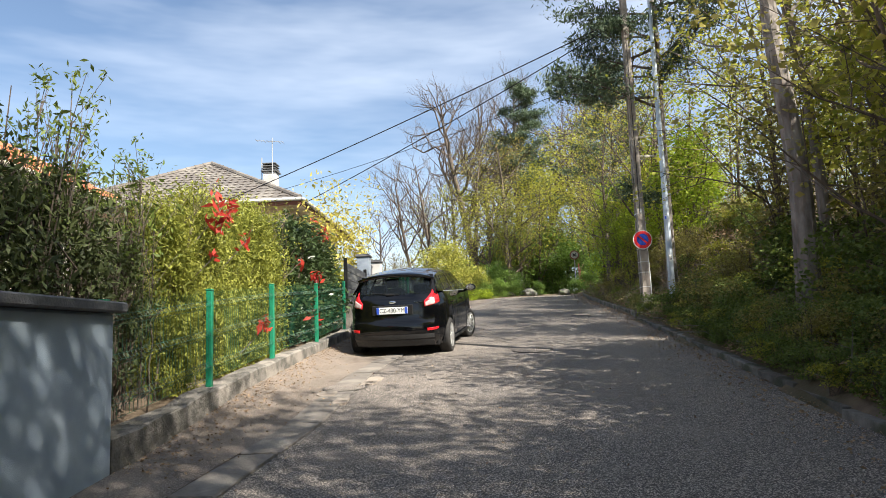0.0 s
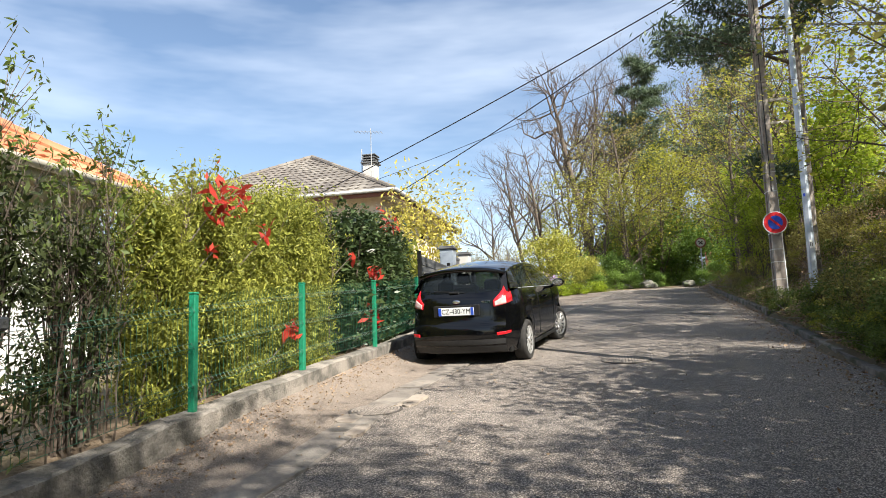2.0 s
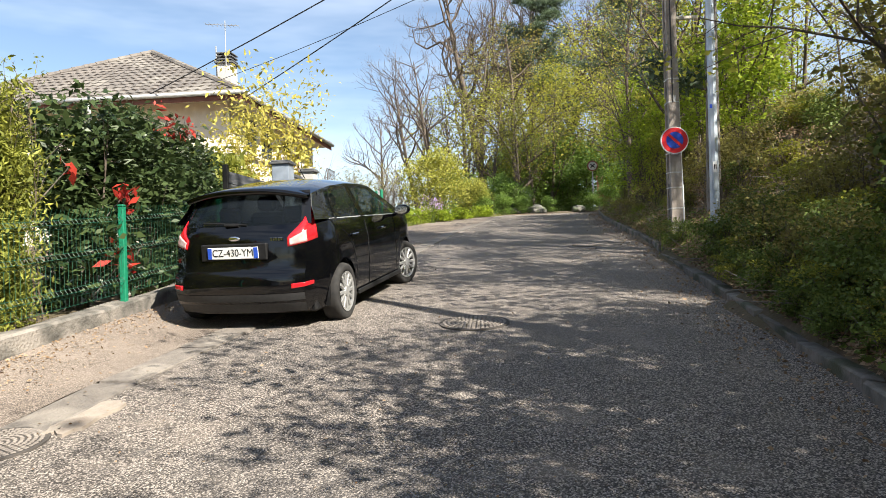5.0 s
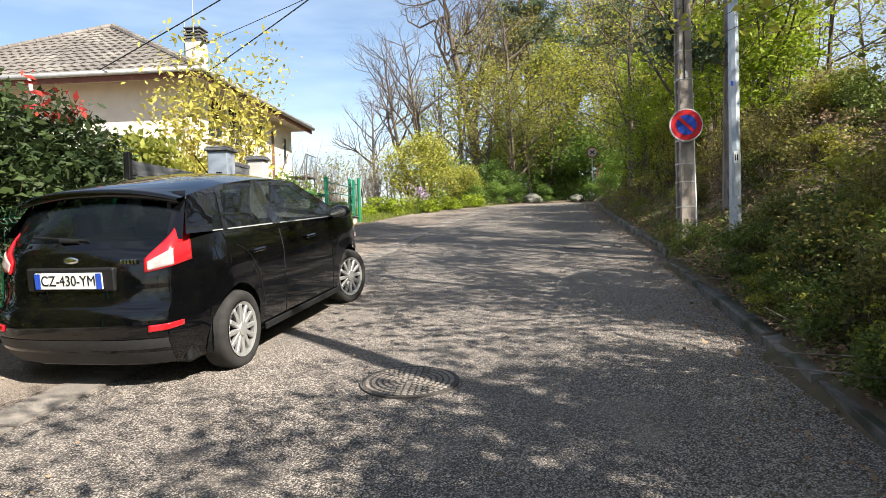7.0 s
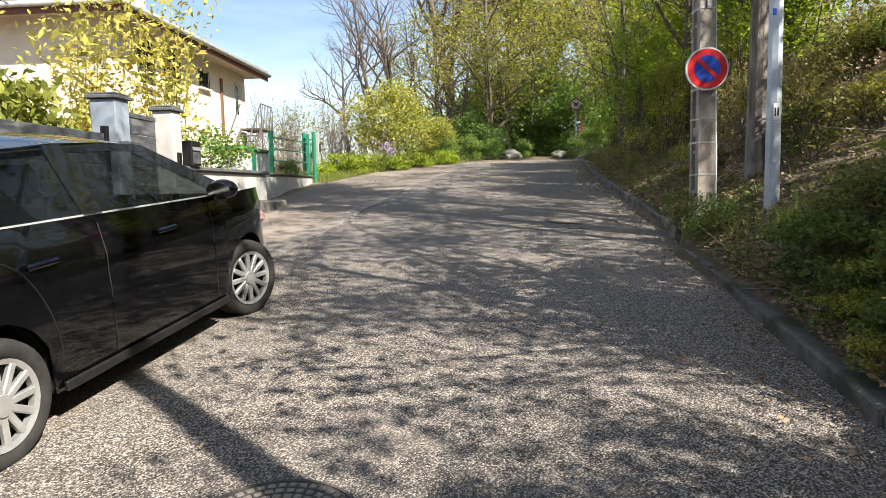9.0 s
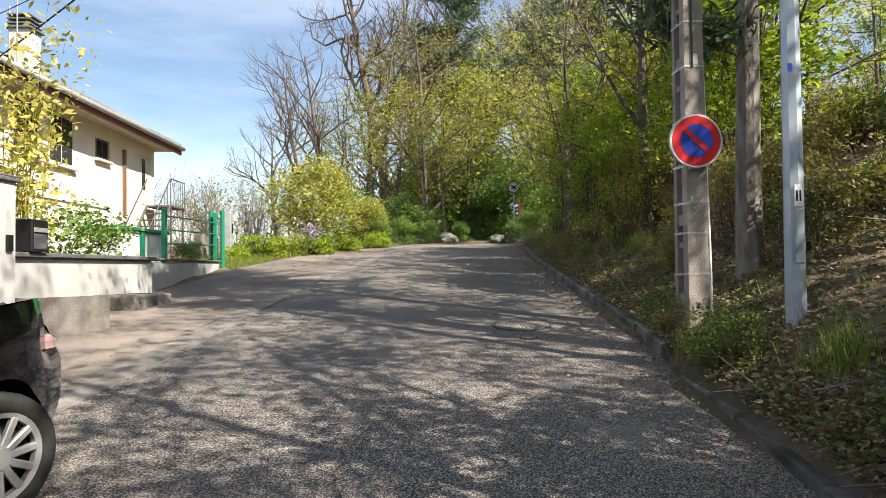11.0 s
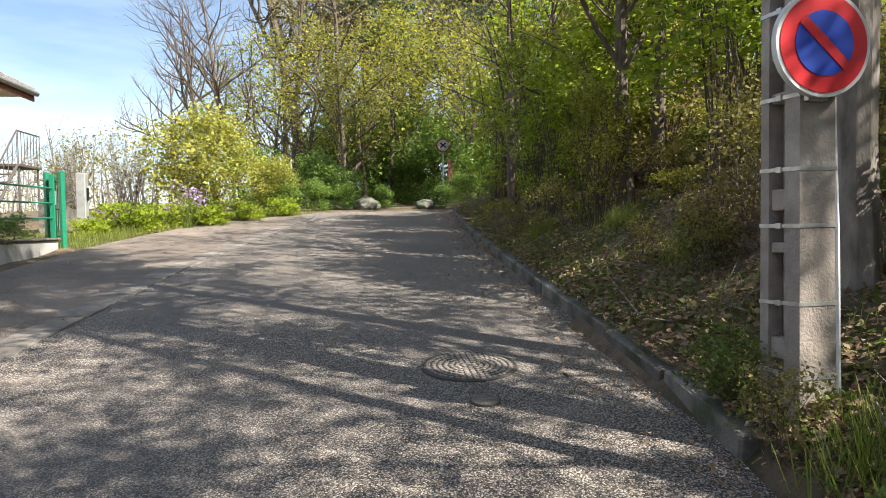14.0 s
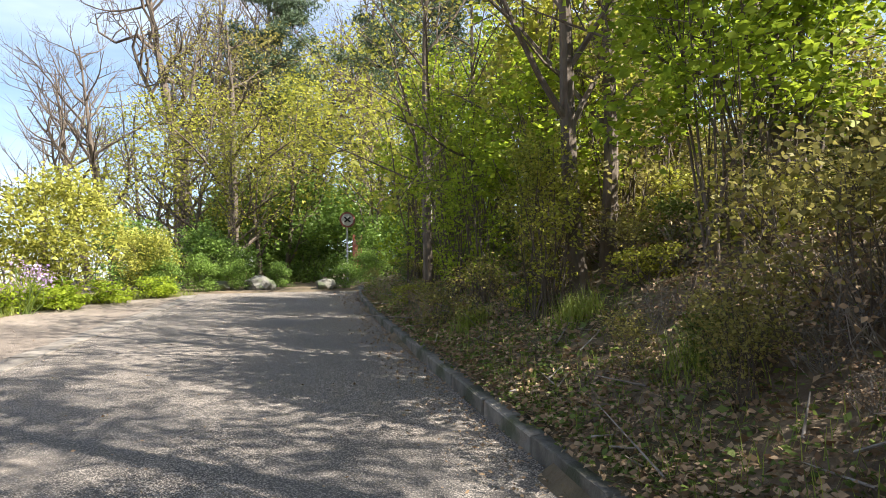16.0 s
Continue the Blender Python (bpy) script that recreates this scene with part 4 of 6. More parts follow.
    disc("red_ring", 0.214, -0.008, -0.0045, SIGN_RED, sign)
    disc("blue_disc", 0.142, -0.012, -0.0085, SIGN_BLUE, sign)
    bm = box(bmesh.new(), -0.15, 0.15, -0.0165, -0.0125, -0.022, 0.022, m=Matrix.Rotation(radians(43), 4, "Y"))
    part("red_bar", bm, SIGN_RED, sign)
    boxed("clamp", (-0.05, 0.05, 0.0285, 0.06, -0.24, -0.20), STEEL_BAND, sign, bevel=0.003)
    boxed("clamp", (-0.05, 0.05, 0.0285, 0.06, 0.17, 0.21), STEEL_BAND, sign, bevel=0.003)


lamp = thing("steel_post", "octagonal galvanised steel street-light post", "lamp post", (3.70, 13.86, land_z(3.7, 13.86)))
bm = bmesh.new()
rod(bm, (0, 0, -0.3), (0.03, 0, 7.6), 0.078, 0.045, 8)
part("shaft", bm, GALVANISED, lamp)
boxed("access_door", (-0.035, 0.035, -0.079, -0.0735, 0.45, 0.85), GALVANISED, lamp, bevel=0.003)
stick = 1.88 - land_z(3.7, 13.86)
boxed("number_sticker", (-0.03, 0.03, -0.0765, -0.0685, stick, stick + 0.16), WHITE_PAINT, lamp, "white number sticker on the post", bevel=0.002)
for x in (-0.02, 0.006):
    boxed("sticker_mark", (x, x + 0.014, -0.079, -0.0768, stick + 0.04, stick + 0.12), BLACK_PLASTIC, lamp, bevel=0.001)
boxed("blue_tag", (-0.055, -0.02, -0.079, -0.07, 1.86, 1.92), SIGN_BLUE, lamp, bevel=0.002)


def hose(pts, r, sides=6):
    """One bent round tube through the points."""
    bm = bmesh.new()
    rings = []
    for i, p in enumerate(pts):
        d = (Vector(pts[min(i + 1, len(pts) - 1)]) - Vector(pts[max(i - 1, 0)])).normalized()
        u = d.cross(Vector((0.3, 0.9, 0.2))).normalized()
        w = d.cross(u)
        rings.append([bm.verts.new(Vector(p) + (u * math.cos(2 * math.pi * k / sides) + w * math.sin(2 * math.pi * k / sides)) * r) for k in range(sides)])
    for p, q in zip(rings[:-1], rings[1:]):
        for k in range(sides):
            bm.faces.new((p[k], p[(k + 1) % sides], q[(k + 1) % sides], q[k]))
    bm.faces.new(rings[0][::-1])
    bm.faces.new(rings[-1])
    return bm


def cable(name, a, b, sag, r, label):
    a, b = Vector(a), Vector(b)
    n = 14
    pts = [a.lerp(b, i / n) - Vector((0, 0, sag * 4 * (i / n) * (1 - i / n))) for i in range(n + 1)]
    bm = hose(pts, r)
    tagged(part(name, bm, CABLE), label, "cable")


concrete_pole()
cable("overhead_cable", (3.3, 14.8, 8.36), (-9.7, 21.42, 5.5), 0.12, 0.016, "black overhead cable running to the house eave")
cable("overhead_cable", (3.3, 14.8, 8.28), (-6.95, 21.4, 5.2), 0.10, 0.015, "black overhead cable running to the house corner")
cable("overhead_cable", (3.3, 14.8, 7.0), (-7.5, 21.45, 5.85), 0.15, 0.008, "thin overhead telephone cable running to the house")


# ---------------------------------------------------------------- parked car
CAR_PAINT = material("black_car_paint", (0.0014, 0.0015, 0.002), (0.0024, 0.0024, 0.0028), 6, 0.05, coat=0.5, spec=0.25)
CAR_GLASS = glass("car_glass", (0.006, 0.008, 0.009), 0.55, 0.01)
CAR_TRIM = material("grey_bumper_plastic", (0.02, 0.02, 0.021), (0.03, 0.03, 0.03), 40, 0.6)
TYRE = material("tyre_rubber", (0.012, 0.0115, 0.011), (0.024, 0.022, 0.02), 20, 0.85)
RIM = material("silver_hubcap", (0.52, 0.52, 0.51), (0.42, 0.42, 0.41), 12, 0.35, metal=0.65)
LAMP_RED = material("red_lamp", (0.55, 0.012, 0.018), (0.45, 0.01, 0.015), 30, 0.12, coat=0.6)
LAMP_CLEAR = material("clear_lamp", (0.52, 0.42, 0.40), (0.45, 0.26, 0.25), 14, 0.12, coat=0.6)
CHROME = material("chrome", (0.7, 0.7, 0.7), rough=0.12, metal=1.0)
PLATE_BLUE = material("plate_blue", (0.02, 0.07, 0.42), rough=0.4)
SEAT_CLOTH = material("seat_cloth", (0.02, 0.02, 0.022), (0.035, 0.035, 0.035), 40, 0.9)

L, WB0, WB1, AX = 3.80, 0.64, 3.02, 0.285
HALF = 0.845
BULGE = 0.12


def BELT(u):
    return 1.055 - 0.13 * u


def roof_edge(y):
    return lerp(y, (0.3, 0.55, 0.9, 1.4, 1.8, 2.1), (1.285, 1.325, 1.365, 1.385, 1.375, 1.345))


def plan_w(y):
    """Half width in plan: rounded at both ends."""
    r = min(y / 0.55, 1) if y < 0.55 else min((L - y) / 0.8, 1)
    r = max(r, 0)
    low = 0.80 if y < L / 2 else 0.70
    return HALF * (low + (1 - low) * math.sin(r * math.pi / 2))


def rear_y(z):
    return lerp(z, (0.18, 0.30, 0.42, 0.56, 0.62, 0.80, 0.95, 1.02, 1.38, 1.44), (0.12, 0.03, 0.0, 0.02, 0.07, 0.09, 0.13, 0.18, 0.40, 0.36))


def front_y(z):
    return lerp(z, (0.18, 0.35, 0.55, 0.75, 0.95), (L - 0.10, L - 0.01, L, L - 0.10, L - 0.42))


def side_w(y, z):
    """Half width at a height: sill tuck, shoulder, tumblehome."""
    f = lerp(z, (0.18, 0.30, 0.55, 0.72, 0.80, 0.97, 1.37), (0.955, 0.985, 1.0, 0.992, 0.997, 0.955, 0.72))
    return plan_w(y) * f


def arch_bottom(y):
    z = 0.19
    for c in (WB0, WB1):
        d = abs(y - c)
        if d < 0.345:
            z = max(z, AX + math.sqrt(0.345 ** 2 - d * d))
    return z


def build_car():
    yaw = math.degrees(math.atan2(0.30, 2.38))
    rear = Vector((-2.15, 9.20, 0))
    pitch = math.degrees(math.atan2(road_z(-1.4, 12.2) - road_z(-1.6, 9.7), 2.4))
    t = tagged(new("hatchback_car"), "black five-door hatchback parked at the roadside", "car")
    t.matrix_world = Matrix.Translation((rear.x, rear.y, road_z(-2.1, 9.8) - 0.085)) @ Matrix.Rotation(radians(-yaw), 4, "Z") @ Matrix.Rotation(radians(pitch), 4, "X")

    # lower sides
    ys = sorted(set([round(v, 3) for v in np.linspace(0, L, 49)] + [round(c + d, 3) for c in (WB0, WB1) for d in np.linspace(-0.345, 0.345, 15)]))
    rows = 10
    for s in (1, -1):
        verts, faces = [], []
        for y in ys:
            u = y / L
            top = BELT(u)
            zb = arch_bottom(y)
            for k in range(rows + 1):
                z = zb + (top - zb) * k / rows
                ry, fy = rear_y(z), front_y(z)
                yy = ry + (fy - ry) * u
                yy = y if 0.25 < u < 0.93 else (ry * (0.25 - u) / 0.25 + y if u <= 0.25 else fy - (L - y) * 1.0)
                verts.append((s * side_w(y, z), yy, z))
        n = rows + 1
        for i in range(len(ys) - 1):
            for k in range(rows):
                a = i * n + k
                f = (a, a + n, a + n + 1, a + 1)
                faces.append(f if s > 0 else f[::-1])
        mesh_object("side_panel", verts, faces, CAR_PAINT, t, smooth=True)
    # tail, from the bumper to the window
    zs = [0.19, 0.24, 0.30, 0.36, 0.42, 0.5, 0.56, 0.60, 0.64, 0.72, 0.80, 0.88, 0.95, 0.985]

    def cap(name, levels, edge, mat, bulge=0.05, cols=20, front=False, smooth=True, shift=0.0):
        verts, faces = [], []
        for z in levels:
            for i in range(cols + 1):
                v = -1 + 2 * i / cols
                e = edge(z)
                b = bulge * (1 - abs(v) ** 3.4)
                verts.append((v * side_w(0 if not front else L, z), e - b - shift if not front else e + b * 1.6, z))
        for j in range(len(levels) - 1):
            for i in range(cols):
                a = j * (cols + 1) + i
                f = (a, a + 1, a + cols + 2, a + cols + 1)
                faces.append(f if not front else f[::-1])
        return mesh_object(name, verts, faces, mat, t, smooth=smooth)
    cap("bumper", zs[:8], rear_y, CAR_PAINT, BULGE)
    cap("tailgate", zs[7:] + [1.02], rear_y, CAR_PAINT, BULGE)
    cap("lower_trim", [0.20, 0.27, 0.34, 0.385], rear_y, CAR_TRIM, BULGE, shift=0.006)
    cap("front_bumper", [0.19, 0.3, 0.45, 0.6, 0.75, 0.88], front_y, CAR_PAINT, 0.06, front=True)
    # greenhouse: glass above the belt with pillars laid over it
    def gh(y_belt, y_top, s, f):
        zb = BELT(y_belt / L)
        y = y_belt + (y_top - y_belt) * f
        z = zb + (roof_edge(min(max(y_top, 0.3), 2.1)) - zb) * f
        return Vector((s * side_w(min(max(y, 0.3), 2.9), z), y, z))
    # the stations, from tail to windscreen: belt y, roof y
    P0, P1, P2, P3, P4 = (0.30, 0.52), (0.62, 0.80), (1.42, 1.40), (2.12, 1.98), (2.88, 2.06)

    def glass_panel(name, a, b, s, mat, inset=0.0, lo=0.0, hi=1.0, cols=6, out=0.0, label=""):
        verts, faces = [], []
        for i in range(cols + 1):
            g = i / cols
            yb, yt = a[0] + (b[0] - a[0]) * g, a[1] + (b[1] - a[1]) * g
            for k in range(5):
                p = gh(yb, yt, s, lo + (hi - lo) * k / 4)
                p.x += s * out
                verts.append(p)
        for i in range(cols):
            for k in range(4):
                q = i * 5 + k
                f = (q, q + 5, q + 6, q + 1)
                faces.append(f if s > 0 else f[::-1])
        return mesh_object(name, verts, faces, mat, t, label, smooth=True)
    for s in (1, -1):
        glass_panel("quarter_window", P0, P1, s, CAR_GLASS)
        glass_panel("rear_door_window", P1, P2, s, CAR_GLASS)
        glass_panel("front_door_window", P2, P4, s, CAR_GLASS, cols=10)
        for a, b in (((0.20, 0.40), (0.47, 0.71)), ((0.60, 0.79), (0.66, 0.84)), ((1.36, 1.34), (1.50, 1.48)), ((2.70, 1.90), (2.97, 2.14))):
            glass_panel("pillar", a, b, s, CAR_PAINT, cols=2, out=0.006)
        glass_panel("belt_trim", (0.47, 0.48), (2.80, 2.79), s, ZINC, lo=0.0, hi=0.026, cols=10, out=0.006)
        glass_panel("window_frame", (0.3, 0.52), (2.9, 2.06), s, CAR_PAINT, lo=0.87, hi=1.0, cols=12, out=0.008)
    # roof with the tail spoiler
    verts, faces = [], []
    stations = [(0.26, 1.355), (0.32, 1.375), (0.52, 1.405), (0.9, 1.445), (1.3, 1.462), (1.7, 1.45), (2.0, 1.41), (2.10, 1.375)]
    for y, zc in stations:
        w = side_w(max(y, 0.42), roof_edge(y)) + 0.004
        for i in range(13):
            v = -1 + 2 * i / 12
            edge = roof_edge(y)
            verts.append((v * w, y - (0.09 * (1 - v * v) if y < 0.45 else 0), edge + (zc - edge) * (1 - abs(v) ** 2.6)))
    for j in range(len(stations) - 1):
        for i in range(12):
            a = j * 13 + i
            faces.append((a, a + 1, a + 14, a + 13))
    for i in range(12):
        faces.append((i + 1, i, len(verts) + i, len(verts) + i + 1))
    for i in range(13):
        x, y, z = verts[i]
        verts.append((x, y + 0.04, z - 0.045))
    mesh_object("roof", verts, faces, CAR_PAINT, t, smooth=True)
    # tail window and windscreen
    def screen_pane(name, pts, mat, bulge, n=10):
        verts, faces = [], []
        for y, z, w in pts:
            for i in range(n + 1):
                v = -1 + 2 * i / n
                verts.append((v * w, y + bulge * (1 - v * v), z))
        for j in range(len(pts) - 1):
            for i in range(n):
                a = j * (n + 1) + i
                faces.append((a, a + 1, a + n + 2, a + n + 1))
        return mesh_object(name, verts, faces, mat, t, smooth=True)
    screen_pane("tail_window", [(0.178, 1.015, 0.60), (0.225, 1.10, 0.60), (0.30, 1.22, 0.58), (0.375, 1.335, 0.555)], CAR_GLASS, -0.10)
    screen_pane("windscreen", [(2.90, 0.945, 0.72), (2.6, 1.1, 0.66), (2.10, 1.37, 0.58)], CAR_GLASS, 0.10)
    for s in (1, -1):
        verts = [(s * 0.60, 0.176, 1.015), (s * 0.69, 0.23, 1.015), (s * 0.62, 0.42, 1.335), (s * 0.555, 0.373, 1.335)]
        mesh_object("tail_pillar", verts, [(0, 1, 2, 3)], CAR_PAINT, t)
    # bonnet
    screen_pane("bonnet", [(L - 0.16, 0.78, 0.52), (L - 0.35, 0.86, 0.64), (3.2, 0.905, 0.70), (2.86, 0.955, 0.76)], CAR_PAINT, 0.05)
    # tail lamps wrapping the corners
    def skin(c, z, inner, reach, out):
        """A point on the tail's skin: c from 0 (towards the middle) over the corner to 1 (along the side)."""
        if c < 0.5:
            v = inner + (1 - inner) * c / 0.5
            x, y = v * side_w(0, z), rear_y(z) - BULGE * (1 - v ** 3.4)
        else:
            y0 = reach * (c - 0.5) / 0.5
            x, y = side_w(y0, z), rear_y(z) * (0.25 - y0 / L) / 0.25 + y0
        return (x + out * (0.3 + 0.7 * min(c * 1.5, 1)), y - out * (1 - c * 0.8), z)

    def patch(name, s, inner, reach, lo, hi, mat, out, c0=0.0, c1=1.0, parent=None, label=""):
        verts, faces = [], []
        n = 12
        for i in range(n + 1):
            c = c0 + (c1 - c0) * i / n
            for k in range(5):
                p = skin(c, lo(c) + (hi(c) - lo(c)) * k / 4, inner, reach, out)
                verts.append((s * p[0], p[1], p[2]))
        for i in range(n):
            for k in range(4):
                q = i * 5 + k
                f = (q, q + 5, q + 6, q + 1)
                faces.append(f if s > 0 else f[::-1])
        ob = mesh_object(name, verts, faces, mat, parent or t, label, smooth=True)
        so = ob.modifiers.new("solid", "SOLIDIFY")
        so.thickness, so.offset = 0.012, -1
        return ob
    for s in (1, -1):
        lamp_ob = patch("tail_lamp", s, 0.78, 0.15, lambda c: 0.815 + 0.06 * c, lambda c: 0.90 + 0.30 * c, LAMP_RED, 0.012, label="bright red tail lamp")
        patch("reverse_lamp", s, 0.78, 0.15, lambda c: 0.825 + 0.06 * c, lambda c: 0.875 + 0.16 * c, LAMP_CLEAR, 0.017, 0.06, 0.56, lamp_ob, "clear reversing lamp")
        patch("reflector", s, 0.84, 0.10, lambda c: 0.43 + 0.02 * c, lambda c: 0.475 + 0.01 * c, LAMP_RED, 0.010, label="red bumper reflector")
    # plate, badge, wiper
    boxed("plate_recess", (-0.34, 0.34, -0.045, 0.05, 0.70, 0.86), BLACK_PLASTIC, t, bevel=0.01)
    pl = boxed("number_plate", (-0.26, 0.26, -0.058, -0.046, 0.72, 0.83), WHITE_PAINT, t, "white number plate with blue ends", bevel=0.004)
    for x0, x1 in ((-0.259, -0.215), (0.215, 0.259)):
        boxed("plate_end", (x0, x1, -0.062, -0.0585, 0.722, 0.828), PLATE_BLUE, pl, bevel=0.002)
    txt = bpy.data.curves.new("plate_text", "FONT")
    txt.body, txt.size, txt.extrude, txt.align_x, txt.align_y = "CZ-430-YM", 0.098, 0.001, "CENTER", "CENTER"
    holder = bpy.data.objects.new("tmp_text", txt)
    scene.collection.objects.link(holder)
    me = bpy.data.meshes.new_from_object(holder.evaluated_get(bpy.context.evaluated_depsgraph_get()))
    bpy.data.objects.remove(holder)
    me.materials.append(BLACK_PLASTIC)
    lt = new("lettering", me)
    lt.parent = pl
    w = max(v.co.x for v in me.vertices) - min(v.co.x for v in me.vertices)
    lt.matrix_basis = Matrix.Translation((0, -0.0595, 0.775)) @ Matrix.Rotation(radians(90), 4, "X") @ Matrix.Diagonal((0.415 / w, 1, 1, 1))
    bm = bmesh.new()
    bmesh.ops.create_uvsphere(bm, u_segments=20, v_segments=8, radius=1, matrix=Matrix.Translation((0, -0.012, 0.905)) @ Matrix.Diagonal((0.062, 0.012, 0.026, 1)))
    part("badge", bm, CHROME, t, "oval chrome badge", smooth=True)
    bm = bmesh.new()
    for k in range(5):
        box(bm, 0.36 + k * 0.026, 0.378 + k * 0.026, 0.006, 0.02, 0.875, 0.905, bevel=0.002)
    part("model_lettering", bm, CHROME, t)
    bm = rod(bmesh.new(), (0.02, 0.06, 1.03), (-0.12, 0.05, 1.035), 0.018)
    rod(bm, (0.1, 0.055, 1.03), (-0.36, 0.085, 1.06), 0.009)
    part("wiper", bm, BLACK_PLASTIC, t, "rear wiper arm")
    rodded("aerial", (0, 1.75, 1.45), (0, 1.55, 1.62), 0.005, BLACK_PLASTIC, t, n=5)
    # door seams, handles, mirrors
    for s in (1, -1):
        for y in (1.43, 2.52):
            segs = []
            for k in range(8):
                za, zb = 0.26 + k * 0.088, 0.26 + (k + 1) * 0.088
                segs.append(((s * (side_w(y, za) + 0.001), y, za), (s * (side_w(y, zb) + 0.001), y, zb), 0.004, 0.004))
            quads_object("door_seam", tubes(segs, 4), BLACK_PLASTIC, t)
        segs = []
        arch = [(0.64 + 0.40 * math.cos(a), 0.30 + 0.62 * math.sin(a)) for a in np.linspace(0.15, 1.45, 9)]
        for (ya, za), (yb, zb) in zip(arch[:-1], arch[1:]):
            segs.append(((s * (side_w(ya, za) + 0.001), ya, za), (s * (side_w(yb, zb) + 0.001), yb, zb), 0.004, 0.004))
        quads_object("door_seam", tubes(segs, 4), BLACK_PLASTIC, t)
        boxed("sill_trim", (s * 0.835 - 0.012, s * 0.835 + 0.012, 1.02, 2.66, 0.19, 0.24), BLACK_PLASTIC, t, bevel=0.006)
        for y in (0.98, 1.98):
            x = s * (side_w(y, 0.84) + 0.018)
            boxed("door_handle", (x - 0.014, x + 0.014, y - 0.10, y + 0.10, 0.825, 0.855), CAR_PAINT, t, bevel=0.01)
        bm = bmesh.new()
        bmesh.ops.create_uvsphere(bm, u_segments=14, v_segments=8, radius=1, matrix=Matrix.Translation((s * 0.96, 2.50, 1.02)) @ Matrix.Diagonal((0.105, 0.07, 0.068, 1)))
        rod(bm, (s * 0.80, 2.57, 0.95), (s * 0.91, 2.52, 0.99), 0.025)
        mir = part("wing_mirror", bm, CAR_PAINT, t, "rounded black wing mirror", smooth=True)
        bm = bmesh.new()
        bmesh.ops.create_cone(bm, cap_ends=True, segments=18, radius1=1, radius2=1, depth=0.004, matrix=Matrix.Translation((s * 0.96, 2.428, 1.02)) @ Matrix.Diagonal((0.085, 1, 0.052, 1)) @ pose(0, 0, 0, 90))
        part("mirror_glass", bm, CHROME, mir)
        bm = bmesh.new()
        box(bm, -0.10, 0.10, -0.05, 0.05, -0.05, 0.05, bevel=0.03, m=Matrix.Translation((s * 0.62, L - 0.20, 0.68)) @ Matrix.Rotation(radians(-s * 30), 4, "Z"))
        part("headlamp", bm, LAMP_CLEAR, t, "clear headlamp")
    # underbody and cabin
    boxed("underbody", (-0.72, 0.72, 0.15, L - 0.3, 0.17, 0.30), BLACK_PLASTIC, t, bevel=0.02)
    boxed("cabin_floor", (-0.70, 0.70, 0.3, 2.9, 0.31, 0.55), BLACK_PLASTIC, t, bevel=0.02)
    for x in (-0.36, 0.36):
        bm = box(bmesh.new(), x - 0.24, x + 0.24, 1.5, 2.0, 0.55, 0.75, bevel=0.06)
        box(bm, x - 0.23, x + 0.23, 1.40, 1.55, 0.6, 1.10, bevel=0.05)
        box(bm, x - 0.12, x + 0.12, 1.38, 1.48, 1.11, 1.28, bevel=0.04)
        part("front_seat", bm, SEAT_CLOTH, t)
        boxed("headrest", (x - 0.12, x + 0.12, 0.55, 0.64, 1.02, 1.18), SEAT_CLOTH, t, bevel=0.03)
    boxed("rear_seat", (-0.6, 0.6, 0.52, 0.66, 0.55, 1.0), SEAT_CLOTH, t, bevel=0.05)
    boxed("dashboard", (-0.66, 0.66, 2.4, 2.9, 0.6, 0.90), BLACK_PLASTIC, t, bevel=0.06)
    # wheels
    def wheel(x, y, steer):
        s = 1 if x > 0 else -1
        m = Matrix.Translation((x, y, AX)) @ Matrix.Rotation(radians(steer), 4, "Z") @ Matrix.Rotation(radians(90 * s), 4, "Y")
        bm = bmesh.new()
        prof = [(0.195, -0.09), (0.255, -0.10), (0.283, -0.085), (0.292, -0.05), (0.292, 0.05), (0.283, 0.085), (0.255, 0.098), (0.205, 0.085), (0.195, 0.06)]
        n = 36
        ring = [[bm.verts.new((r * math.cos(2 * math.pi * i / n), r * math.sin(2 * math.pi * i / n), z)) for r, z in prof] for i in range(n)]
        for i in range(n):
            p, q = ring[i], ring[(i + 1) % n]
            for k in range(len(prof) - 1):
                bm.faces.new((p[k], q[k], q[k + 1], p[k + 1]))
        w = tagged(new("wheel"), "wheel with a silver twelve-spoke hubcap")
        w.parent = t
        w.matrix_basis = m
        part("tyre", bm, TYRE, w, smooth=True)
        bm = bmesh.new()
        bmesh.ops.create_cone(bm, cap_ends=True, segments=32, radius1=0.196, radius2=0.196, depth=0.02, matrix=pose(0, 0, 0.02))
        part("wheel_disc", bm, BLACK_PLASTIC, w)
        bm = bmesh.new()
        n = 36
        for ra, rb, z0, z1 in ((0.180, 0.205, 0.082, 0.092),):
            rr = [[bm.verts.new((r * math.cos(2 * math.pi * i / n), r * math.sin(2 * math.pi * i / n), z)) for r, z in ((ra, 0.05), (ra, z0), (rb, z1))] for i in range(n)]
            for i in range(n):
                p, q = rr[i], rr[(i + 1) % n]
                for k in range(2):
                    bm.faces.new((p[k], q[k], q[k + 1], p[k + 1]))
        for i in range(12):
            boxed("spoke", (0.05, 0.188, -0.018, 0.018, 0.058, 0.088), RIM, w, bevel=0.006, m=Matrix.Rotation(2 * math.pi * i / 12, 4, "Z"))
        bmesh.ops.create_cone(bm, cap_ends=True, segments=24, radius1=0.062, radius2=0.05, depth=0.04, matrix=pose(0, 0, 0.075))
        part("hubcap", bm, RIM, w, "silver hubcap")
    wheel(0.76, WB0, 0)
    wheel(-0.76, WB0, 0)
